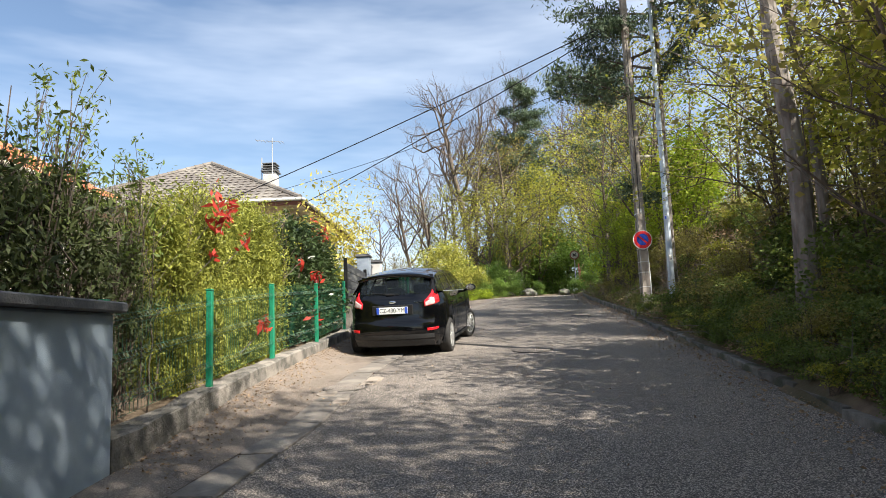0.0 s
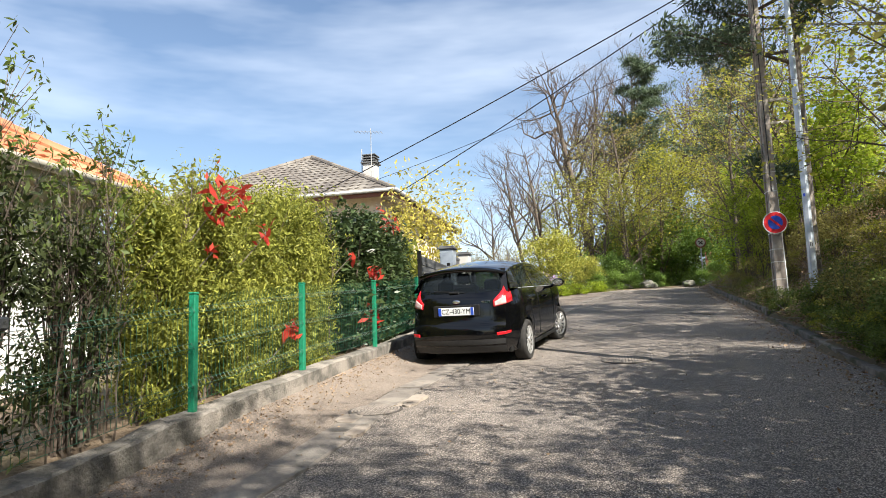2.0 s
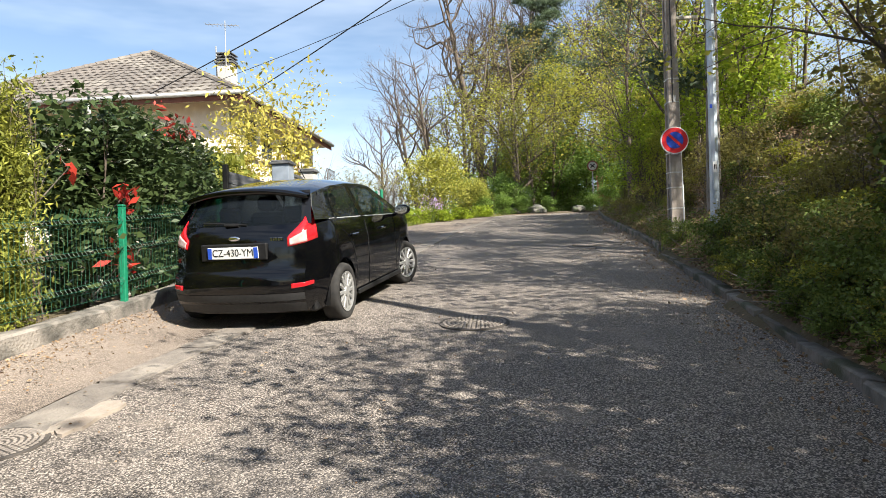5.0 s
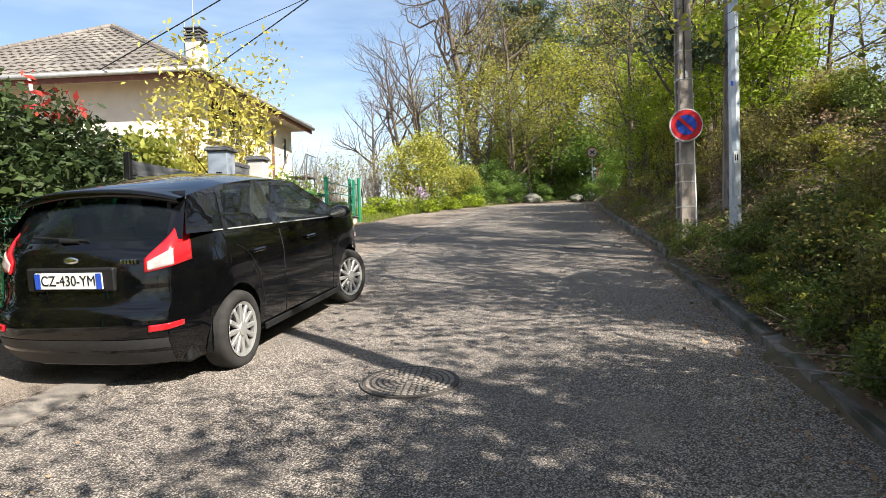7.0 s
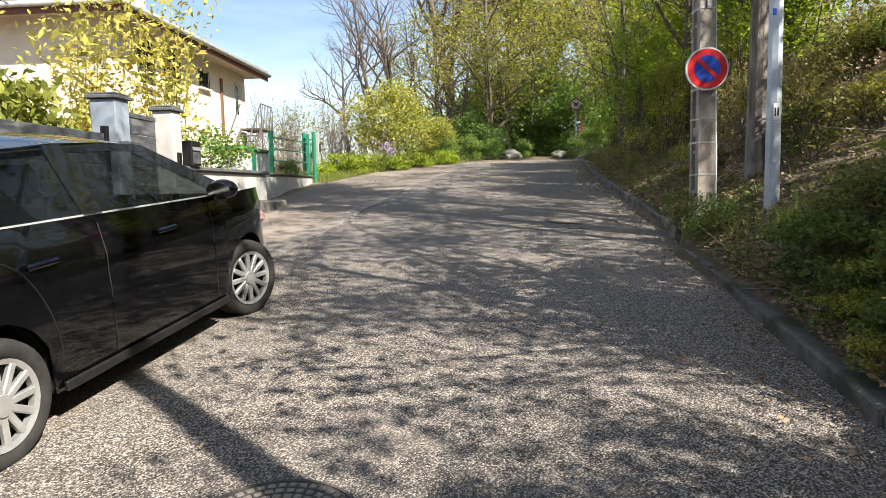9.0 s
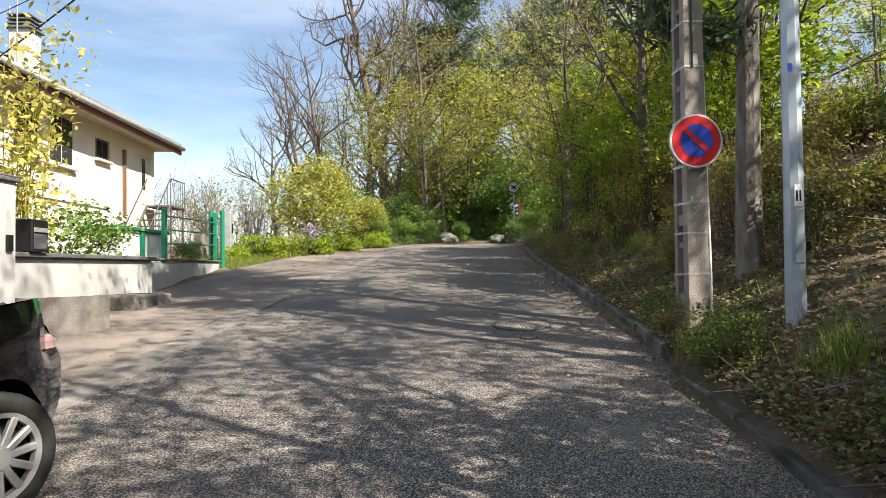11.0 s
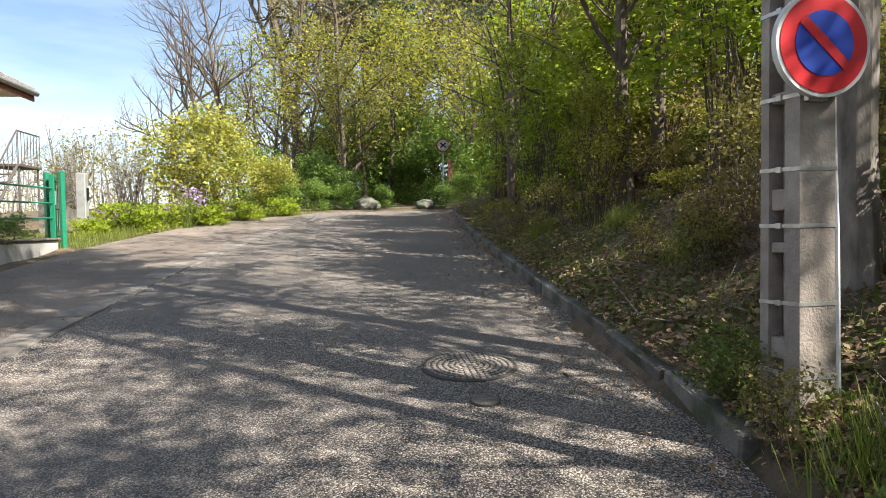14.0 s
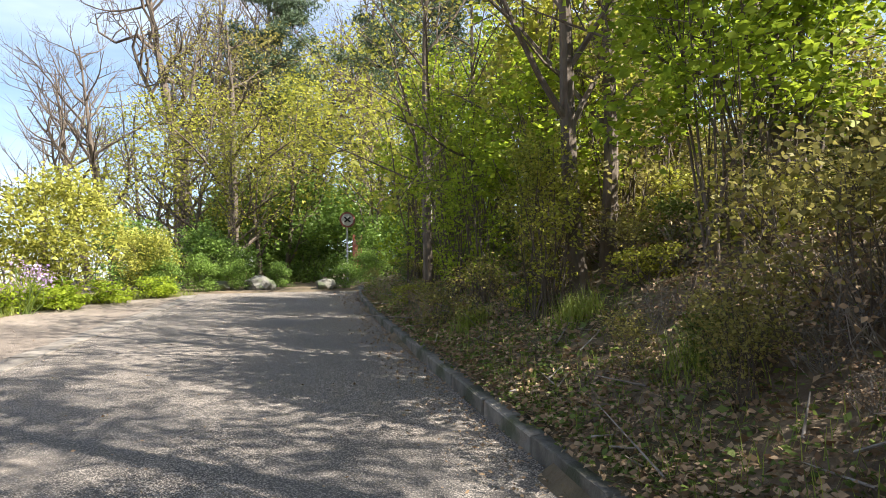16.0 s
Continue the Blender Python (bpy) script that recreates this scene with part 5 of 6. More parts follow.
    wheel(0.755, WB1, -16)
    wheel(-0.755, WB1, -16)
    for s in (1, -1):
        for c in (WB0, WB1):
            bm = bmesh.new()
            n = 16
            pts = [(c + 0.35 * math.cos(a), AX + 0.35 * math.sin(a)) for a in np.linspace(-0.25, math.pi + 0.25, n)]
            vs = [[bm.verts.new((s * x, y, z)) for x in (0.50, 0.80)] for y, z in pts]
            for a, b in zip(vs[:-1], vs[1:]):
                bm.faces.new((a[0], a[1], b[1], b[0]))
            part("arch_liner", bm, BLACK_PLASTIC, t)


build_car()


# ---------------------------------------------------------------- trees and plants
def tree(name, label, seed, height, radius, leaf_mat, leaf_size, per_tip, bark=BARK, spread=0.28, kids=(4, 5, 6), levels=2, limb=0.42,
         first=0.35, angle=0.9, lean=(0, 0), bend=0.22, rise=0.10, long=1.0, droop=0.1, flat=0.4, sides=5, category="tree", at=None, crown_label="", limb_r=0.42):
    """A tapered trunk with forking limbs and a crown of many small leaves round the twigs."""
    rng = np.random.default_rng(seed)
    segs, tips = [], []
    p = np.array((0.0, 0.0, -0.3))
    d = np.array((lean[0], lean[1], 1.0))
    d /= np.linalg.norm(d)
    n = 10
    pts = [p.copy()]
    trunk = []
    for i in range(n):
        d = d + np.array((*rng.normal(size=2) * 0.05, 0.03))
        d /= np.linalg.norm(d)
        q = p + d * (height + 0.3) / n
        trunk.append((tuple(p), tuple(q), radius * (1 - 0.85 * i / n) * (1.25 if i == 0 else 1), radius * (1 - 0.85 * (i + 1) / n)))
        p = q
        pts.append(p.copy())
    count = kids[-1] * 3
    for j in range(count):
        f = first + (1 - first) * (j + rng.random()) / count
        i = min(int(f * n), n - 1)
        base = pts[i] + (pts[i + 1] - pts[i]) * (f * n - i)
        a = j * 2.4 + rng.random()
        side = np.array((math.cos(a), math.sin(a), 0.0))
        hd = side * math.sin(angle) + np.array((0, 0, 1)) * math.cos(angle)
        grow(rng, base, hd, height * limb * (1.15 - 0.75 * (f - first) / (1 - first)) * (0.7 + 0.5 * rng.random()), radius * (1 - 0.85 * f) * limb_r + 0.006,
             levels - 1, segs, tips, bend, rise, kids, 0.55, 5)
    t = thing(name, label, category)
    quads_object("trunk", tubes(trunk, 9), bark, t)
    if segs:
        quads_object("branchwork", tubes(segs, sides), bark, t)
    if per_tip:
        c = np.repeat(np.array(tips), per_tip, axis=0)
        c = c + rng.normal(size=c.shape) * spread * np.array((1, 1, 0.7))
        quads_object("crown", leaves(rng, c, leaf_size, flat, long, droop), leaf_mat, t, crown_label)
    if at:
        t.matrix_basis = pose(*at)
    return t


def bush(name, label, seed, w, h, leaf_mat, leaf_size, count, long=1.0, stems=9, bark=BARK, category="shrub", flat=0.6, droop=0.0, hollow=0.55, low=0.05, depth=None, clumps=22, stem_r=0.012, twigs=True, tight=1.0):
    """A shrub: stems from the ground and an uneven leaf mass made of clumps."""
    rng = np.random.default_rng(seed)
    depth = depth or w
    segs = []
    a = rng.random(clumps) * 2 * math.pi
    rr = np.sqrt(rng.random(clumps)) * 0.8
    zz = low + (1 - low) * rng.random(clumps) ** 0.8
    edge = np.sqrt(np.clip(1 - (np.abs(zz - 0.45) / 0.62) ** 2.4, 0.15, 1))
    cc = np.stack([np.cos(a) * rr * edge * w / 2, np.sin(a) * rr * edge * depth / 2, zz * h * (0.85 + 0.2 * rng.random(clumps))], axis=1)
    pick = rng.integers(0, clumps, count)
    o = rng.normal(size=(count, 3))
    o /= np.linalg.norm(o, axis=1, keepdims=True)
    o *= (hollow + (1 - hollow) * rng.random(count))[:, None] * np.array((w * 0.22, depth * 0.22, h * 0.17)) * tight * (0.7 + 0.6 * rng.random(count))[:, None]
    c = cc[pick] + o
    c[:, 2] = np.abs(c[:, 2]) + 0.02
    for i in range(stems):
        k = rng.integers(0, clumps)
        b = np.array((rng.normal() * w * 0.07, rng.normal() * depth * 0.07, -0.1))
        mid = b + (cc[k] - b) * 0.5 + rng.normal(size=3) * 0.06
        segs += [(tuple(b), tuple(mid), stem_r, stem_r * 0.75), (tuple(mid), tuple(cc[k]), stem_r * 0.75, stem_r * 0.35)]
        if twigs:
            for _ in range(4):
                e = cc[k] + rng.normal(size=3) * np.array((w, depth, h)) * 0.12
                segs.append((tuple(mid + (cc[k] - mid) * rng.random()), tuple(e), stem_r * 0.4, stem_r * 0.15))
    t = thing(name, label, category)
    quads_object("branchwork", tubes(segs, 5), bark, t)
    quads_object("foliage", leaves(rng, c, leaf_size, flat, long, droop), leaf_mat, t)
    return t


def put(proto, x, y, rz=0.0, s=1.0, dz=0.0, z=None, group="", sz=None):
    m = pose(x, y, land_z(x, y) + dz if z is None else z, 0, 0, rz)
    c = copy_thing(proto, m)
    c.scale = (s, s, sz or s)
    if group:
        c["group"] = group
    return c


def place(proto, x, y, rz=0.0, s=1.0, dz=0.0):
    proto.matrix_basis = pose(x, y, land_z(x, y) + dz, 0, 0, rz) @ Matrix.Diagonal((s, s, s, 1))
    return proto


R = random.Random(11)
GAPS = random.Random(29)


def open_wood(y, off):
    """Whether a gap in the wood falls here: plants are left out to let sun through, behind the walker and round the end
    of the road.
    """
    if y < 3.5:
        return GAPS.random() < 0.3
    if y < 8 and off < 5:
        return GAPS.random() < 0.5
    if 18 < y < 36 and off > 4:
        return GAPS.random() < 0.55
    return False


# wood on the bank
WOOD = [
    tree("young_tree", "slender woodland tree with thin yellow-green spring leaves", 1, 6.4, 0.06, LEAF_WOOD, 0.085, 11, spread=0.19, kids=(4, 4, 5), first=0.14, rise=0.03, angle=1.1),
    tree("young_tree", "slender woodland tree with light spring leaves", 2, 7.4, 0.07, LEAF_WOOD, 0.085, 11, spread=0.20, kids=(4, 4, 5), first=0.18, lean=(-0.1, 0.05), rise=0.03, angle=1.1),
    tree("young_tree", "low woodland tree with olive spring leaves", 3, 5.4, 0.05, LEAF_OLIVE, 0.08, 9, spread=0.18, kids=(4, 4, 5), first=0.10, lean=(-0.12, 0), rise=0.02, angle=1.1),
    tree("young_tree", "tall woodland tree with fresh green crown", 4, 9.0, 0.11, LEAF_WOOD, 0.095, 10, bark=BARK_GREY, spread=0.22, kids=(4, 4, 5), first=0.28, rise=0.05),
    tree("young_tree", "branchy woodland tree with sparse leaves", 5, 6.2, 0.06, LEAF_OLIVE, 0.08, 6, spread=0.18, kids=(5, 4, 5), first=0.08, lean=(0.1, 0.1), rise=0.03),
]
THICKET = [
    bush("hazel_thicket", "multi-stemmed hazel thicket with fresh yellow-green leaves", 25, 2.8, 4.2, LEAF_WOOD, 0.085, 5200, tight=0.55, clumps=80, stems=20, hollow=0.3, stem_r=0.022, low=0.08),
    bush("hazel_thicket", "multi-stemmed thicket with olive spring leaves", 26, 2.6, 3.6, LEAF_OLIVE, 0.075, 4200, tight=0.55, clumps=86, stems=30, hollow=0.3, stem_r=0.018, low=0.06),
    bush("hazel_thicket", "leafy thicket of light green saplings", 27, 2.6, 4.6, LEAF_BRIGHT, 0.085, 4600, tight=0.55, clumps=80, stems=18, hollow=0.3, stem_r=0.02, low=0.10),
]
used = set()


def spread_one(protos, k, x, y, s, group, tall=1.0):
    if group == "undergrowth" and 12.4 < y < 14.7 and x - kerb_x(y) > 0.42:
        return  # bare trodden litter round the foot of the lamp post
    key = protos[k].name
    if key not in used:
        used.add(key)
        place(protos[k], x, y, R.uniform(0, 360), s)
        protos[k]["group"] = group
    else:
        put(protos[k], x, y, R.uniform(0, 360), s, group=group, sz=s * tall)


for i in range(16):
    y = -17 + i * 3.3
    for j, off in enumerate((3.3, 5.6, 8.6, 12.5)):
        yy, xx = y + R.uniform(-1.2, 1.2), kerb_x(y) + off + R.uniform(-0.8, 0.8)
        if j == 0 and (yy > 30 or 8 < yy < 19):
            continue
        if 10.5 < yy < 20.5 and 4.5 < xx < 13:
            continue
        if open_wood(yy, off):
            continue
        k = R.choice((0, 1, 2, 4) if j < 2 else (0, 1, 3))
        # out of view behind the walker they are taller, to shade the grey wall
        s = R.uniform(0.85, 1.15) * (0.75, 0.9, 0.95, 0.95)[j] * (1.3 if y < -3 else 0.85 if 3 < y < 24 and j > 1 else 1.0)
        spread_one(WOOD, k, xx, yy, s, "woodland trees")
for i in range(24):
    y = -12 + i * 1.9
    for j, off in enumerate((2.6, 4.6, 6.6)):
        if j < 2 and 11.5 < y < (19.5 if j == 0 else 22):
            continue
        if y > 31 and j == 0:
            continue
        if 11 < y < 24.5 and j == 2:
            continue
        if open_wood(y, off):
            continue
        k = R.choice((0, 0, 1, 1, 2))
        spread_one(THICKET, k, kerb_x(y) + off + R.uniform(-0.5, 0.5), y + R.uniform(-0.7, 0.7), R.uniform(0.8, 1.1) * (0.92 if j == 0 else 1.05 if y < 8 else 0.9), "thickets")
for i in range(22):
    y = -10 + i * 2.6
    if 10 < y < 19 or open_wood(y, 10.5):
        continue
    spread_one(THICKET, R.choice((0, 1, 2)), kerb_x(y) + 10.5 + R.uniform(-1, 2), y, R.uniform(0.8, 1.1), "thickets")
# the trees at y < 3 are never seen: added to shade wall and road
for x, y, k, s in ((3.3, -3.4, 3, 1.15), (4.4, -5.6, 3, 1.2), (5.3, -3.6, 3, 1.0), (3.3, -1.9, 1, 0.95), (5.6, -7.6, 3, 1.2), (4.3, -0.8, 1, 0.75), (5.6, 1.2, 1, 0.8), (3.0, -10, 3, 1.1), (3.2, -7.2, 1, 1.4), (4.6, -2.6, 3, 1.0), (3.4, -5.0, 3, 1.25), (6.6, -5.0, 3, 1.3), (7.4, 11.6, 3, 0.95), (9.0, 9.8, 3, 1.0), (6.3, 13.2, 3, 0.8), (8.6, 13.4, 3, 0.9), (7.8, 15.4, 4, 1.0),
                   (4.6, 10.2, 1, 0.8), (6.4, 7.4, 0, 0.95), (6.6, 9.6, 1, 1.05), (5.6, 8.2, 0, 0.95), (8.0, 11.0, 1, 1.0), (8.6, 8.4, 1, 0.8), (4.9, 9.2, 3, 0.98), (4.0, -8.8, 3, 1.25), (5.0, -11, 3, 1.2), (3.5, 4.6, 2, 0.95), (6.8, -9.5, 3, 1.3), (7.0, -1.5, 3, 0.95), (5.4, 22, 0, 0.95), (5.2, 25, 1, 0.9)):
    spread_one(WOOD, k, x, y, s, "woodland trees")
# likewise unseen below y = 3, added for shade on the near road and bank
for x, y, s in ((3.5, -0.6, 1.2), (3.9, 2.8, 1.1), (4.0, 4.4, 1.05), (3.2, -4.6, 1.3), (5.2, 4.8, 1.2), (5.1, 6.6, 1.0), (4.9, 0.2, 1.2), (5.0, 2.4, 1.2)):
    spread_one(THICKET, R.choice((0, 1, 0)), x, y, s, "thickets")
UNDER = [
    bush("undergrowth_bush", "dark green leafy undergrowth on the bank", 21, 1.5, 1.0, LEAF_DARK, 0.065, 2000, clumps=18),
    bush("undergrowth_bush", "olive undergrowth with bare twigs on the bank", 22, 1.6, 1.3, LEAF_OLIVE, 0.055, 1300, clumps=18, stems=16, stem_r=0.008),
    bush("undergrowth_bush", "low green undergrowth of small leaves", 23, 1.3, 0.6, LEAF_WOOD, 0.05, 1500, clumps=14),
    bush("undergrowth_bush", "tangle of dry twigs with few leaves", 24, 1.5, 0.8, LEAF_DRY, 0.05, 350, clumps=16, stems=26, stem_r=0.006, bark=BARK_PALE),
]
for i in range(40):
    y = R.uniform(3, 11.8)
    spread_one(UNDER, R.choice((0, 0, 2, 1)), kerb_x(y) + R.uniform(0.3, 1.0), y, R.uniform(0.4, 0.6), "undergrowth")
for x, y, s, k in ((3.05, 14.55, 0.3, 1), (3.5, 14.5, 0.35, 3), (3.2, 15.1, 0.35, 0), (3.75, 14.3, 0.4, 2), (3.1, 13.7, 0.4, 0), (4.0, 14.6, 0.6, 0), (4.3, 13.9, 0.7, 1)):
    spread_one(UNDER, k, x, y, s, "undergrowth")
for i in range(210):
    y = R.uniform(-5, 32)
    off = R.choice((0.5, 0.8, 1.2, 1.7, 2.3, 3.0, 3.8, 4.8, 6.0)) + R.uniform(-0.2, 0.3)
    if 13.2 < y < 19.5 and off < 1.5:
        continue
    x = kerb_x(y) + off
    k = R.choice((0, 0, 1, 2) if y < 12 else (0, 0, 1, 1, 2, 2, 3, 3))
    spread_one(UNDER, k, x, y, R.uniform(0.55, 1.0) * (0.55 if off < 1.1 else 1.0), "undergrowth")

for i in range(34):
    y = R.uniform(2.5, 11.2)
    spread_one(UNDER, R.choice((0, 0, 2)), kerb_x(y) + R.uniform(0.12, 0.4), y, R.uniform(0.28, 0.42), "undergrowth")
# a leafy pair that shades the signs at the end of the road
for x, y, s in ((6.3, 34.7, 0.95), (7.4, 33.4, 1.0)):
    spread_one(THICKET, 0, x, y, s, "thickets")

# leaning trunk with pale bark behind the lamp post, and others that stand out
def pine(name, label, seed, height, radius, lowest, reach, side_bias):
    """A tall pine: bare straight trunk, level limbs in uneven whorls, needles in dense tufts on the outer twigs."""
    rng = np.random.default_rng(seed)
    trunk, segs, tufts = [], [], []
    n = 12
    pts = [np.array((0.0, 0.0, -0.3))]
    for i in range(n):
        step = np.array((rng.normal() * 0.02, rng.normal() * 0.02, (height + 0.3) / n))
        pts.append(pts[-1] + step)
        trunk.append((tuple(pts[i]), tuple(pts[i + 1]), radius * (1 - 0.8 * i / n) * (1.2 if i == 0 else 1), radius * (1 - 0.8 * (i + 1) / n)))

    def limb(h, a, length):
        f = (h + 0.3) / (height + 0.3) * n
        i = min(int(f), n - 1)
        p = pts[i] + (pts[i + 1] - pts[i]) * (f - i)
        d = np.array((math.cos(a), math.sin(a), 0.12))
        r = 0.012 + 0.011 * length
        for k in range(6):
            d = d + rng.normal(size=3) * np.array((0.16, 0.16, 0.10)) + np.array((0, 0, 0.02))
            d /= np.linalg.norm(d)
            q = p + d * length / 6
            segs.append((tuple(p), tuple(q), r * (1 - k / 7), r * (1 - (k + 1) / 7)))
            if k >= 2:
                for _ in range(3):
                    e = q + rng.normal(size=3) * np.array((0.32, 0.32, 0.13)) * (0.6 + 0.12 * length)
                    segs.append((tuple(p), tuple(e), 0.008, 0.003))
                    tufts.append(e)
                tufts.append(q)
            p = q

    h = lowest
    while h < height - 0.4:
        for _ in range(rng.integers(2, 5)):
            a = rng.uniform(0, 2 * math.pi) if rng.random() > side_bias else rng.normal(math.pi, 0.7)
            limb(h + rng.uniform(-0.2, 0.2), a, reach * (1.0 - 0.75 * (h - lowest) / (height - lowest)) * rng.uniform(0.55, 1.1))
        h += rng.uniform(0.45, 0.85)
    for k in range(7):
        a, q = rng.uniform(0, 6.28), rng.uniform(1.6, lowest)
        segs.append(((0, 0, q), (math.cos(a) * 0.5, math.sin(a) * 0.5, q + 0.05), 0.014, 0.006))
    limb(2.15, 3.35, 1.15)
    t = thing(name, label, "tree")
    quads_object("trunk", tubes(trunk, 10), BARK_PALE, t)
    quads_object("branchwork", tubes(segs, 5), BARK, t)
    c = np.repeat(np.array(tufts), 60, axis=0)
    c = c + rng.normal(size=c.shape) * np.array((0.15, 0.15, 0.10))
    quads_object("crown", leaves(rng, c, 0.052, 1.0, 2.8, -0.25), LEAF_PINE, t, "tufts of dark blue-green needles")
    return t


big = pine("tall_pine", "tall pine with pale flaking bark and dark needles", 31, 13.5, 0.13, 4.9, 3.5, 0.35)
place(big, 4.22, 15.55, 0)
put(big, 2.6, 46, 140, 1.2)
put(big, 6.3, 31.5, 60, 0.85)
leaner = tree("roadside_tree", "tall tree with a straight pale trunk beside the kerb", 33, 10.0, 0.16, LEAF_WOOD, 0.09, 8, bark=BARK_PALE, spread=0.4, kids=(4, 4, 5), first=0.58, lean=(-0.03, 0.0))
place(leaner, 3.35, 6.75, 0)
maple = tree("maple_tree", "maple with broad bright green leaves over the bank", 35, 5.2, 0.07, LEAF_BRIGHT, 0.095, 6, spread=0.30, kids=(4, 4, 5), first=0.16, angle=1.25, limb=0.5, rise=0.03, flat=0.25, droop=0.15)
place(maple, 5.9, 18.4, 20)
sapling = bush("maple_sapling", "maple sapling spreading broad bright green leaves", 37, 3.0, 3.9, LEAF_BRIGHT, 0.095, 4200, tight=0.7, clumps=56, low=0.36, flat=0.3, droop=0.12, stems=12, stem_r=0.018, hollow=0.2)
place(sapling, 5.55, 18.1, 0, 1.0)
put(sapling, 6.9, 21.6, 120, 0.9)
put(sapling, 4.9, 18.0, 220, 0.75)
put(sapling, 4.9, 20.9, 60, 0.72)
for x, y, s in ((4.3, 19.9, 0.42), (4.3, 21.6, 0.5), (4.4, 23.0, 0.6), (5.0, 25.2, 0.85), (4.9, 27.0, 0.9)):
    spread_one(THICKET, R.choice((0, 2)), x, y, s, "thickets")
for i in range(60):
    y, off = R.uniform(15.2, 23), R.uniform(0.7, 4.6)
    spread_one(UNDER, R.choice((0, 1, 1, 2, 3, 3)), kerb_x(y) + off, y, R.uniform(0.4, 0.85) * (0.6 if off < 1.3 else 1.0), "undergrowth")
dark = tree("dark_tree", "dark-barked twin tree with sparse leaves", 36, 7.5, 0.10, LEAF_OLIVE, 0.08, 4, spread=0.35, kids=(5, 4, 5), first=0.2, angle=0.8)
place(dark, 4.75, 20.0, 0)
put(dark, 5.2, 20.25, 120, 0.95)
put(dark, 4.4, 24.5, 40, 0.9)

# far end: bushes, ivy-clad trees and the way into the wood
end_bush = bush("evergreen_bush", "dense ivy-green bush at the end of the road", 41, 2.6, 2.2, LEAF_IVY, 0.10, 5200, clumps=30)
place(end_bush, 0.4, 34.4, 0, 0.75)
for x, y, s in ((-0.9, 33.2, 0.6), (1.3, 34.2, 0.5), (-0.5, 32.2, 0.36), (0.4, 32.7, 0.4), (1.2, 33.0, 0.34), (2.5, 33.9, 0.3), (4.4, 33.6, 0.34), (4.9, 32.6, 0.4), (5.6, 34.0, 0.8), (5.2, 38.0, 1.3), (2.0, 40.5, 1.5), (3.1, 41.5, 1.8), (2.2, 43.5, 2.0), (4.6, 46, 2.2), (0.9, 42.5, 1.6), (3.9, 39.5, 0.9), (4.0, 44.5, 1.7), (7.0, 37.5, 1.2), (0.6, 45, 1.6), (-1.8, 36.0, 0.9), (2.9, 47.5, 1.9), (6.4, 42.0, 1.6)):
    put(end_bush, x, y, R.uniform(0, 360), s, group="bushes at the wood's edge")
ivy_tree = tree("ivy_tree", "ivy-clad tree with brown hanging twigs", 43, 9.5, 0.22, LEAF_OLIVE, 0.10, 6, spread=0.35, kids=(6, 5, 6), first=0.08, angle=0.9, limb=0.34, rise=0.0, lean=(0.12, 0))
place(ivy_tree, 0.9, 38.2, 0, 1.0)
put(ivy_tree, 2.6, 44.5, 100, 1.1)
put(ivy_tree, -0.6, 41.0, 210, 0.95)
green_tree = tree("green_tree", "light green tree at the edge of the wood", 44, 8.5, 0.13, LEAF_WOOD, 0.13, 9, spread=0.42, kids=(4, 5, 6), first=0.12)
place(green_tree, -0.2, 37.0, 0, 0.72)
for x, y, s in ((1.2, 36.2, 0.55), (2.1, 39.0, 0.7), (3.6, 43.0, 0.9), (-1.6, 38.5, 0.7), (3.0, 39.5, 0.8), (5.6, 36.2, 0.8), (4.6, 41.5, 0.95), (6.8, 39.5, 1.0), (1.6, 48, 1.2), (4.4, 50, 1.3), (7.6, 46, 1.3), (-2.6, 44, 0.8), (9.5, 42, 1.3), (10, 50, 1.4), (-4.2, 47, 0.8)):
    put(green_tree, x, y, R.uniform(0, 360), s, group="trees at the wood's edge")

# tall bare trees against the sky
bare = [
    tree("bare_tree", "tall leafless tree with grey branching limbs", 51, 15.0, 0.34, None, 0, 0, bark=BARK, limb_r=0.72, kids=(6, 6, 6), levels=3, limb=0.46, first=0.32, angle=0.9, bend=0.6, rise=0.10, sides=4, lean=(-0.12, 0)),
    tree("bare_tree", "tall leafless tree with fine upswept twigs", 52, 16.0, 0.28, None, 0, 0, bark=BARK, limb_r=0.6, kids=(6, 6, 6), levels=3, limb=0.42, first=0.3, angle=0.75, bend=0.38, rise=0.13, sides=4, lean=(0.04, 0)),
    tree("bare_tree", "thin leafless tree leaning over the shrubs", 53, 10.0, 0.18, None, 0, 0, bark=BARK, limb_r=0.7, kids=(5, 5, 5), levels=3, limb=0.45, first=0.3, angle=0.8, bend=0.4, rise=0.12, sides=4, lean=(-0.3, 0)),
]
place(bare[0], -0.5, 46, 0, 1.0)
place(bare[1], 2.6, 49, 0, 1.0)
place(bare[2], -2.8, 41, 0, 0.9)
for k, x, y, s, rz in ((1, 0.6, 54, 1.05, 80), (0, 4.8, 55, 1.0, 200), (2, -5.0, 47, 0.95, 30), (1, -2.5, 58, 0.8, 150), (2, -8, 52, 0.8, 300), (0, 7.5, 52, 1.0, 120), (1, 9.5, 60, 1.1, 20)):
    put(bare[k], x, y, rz, s, group="tall bare trees")

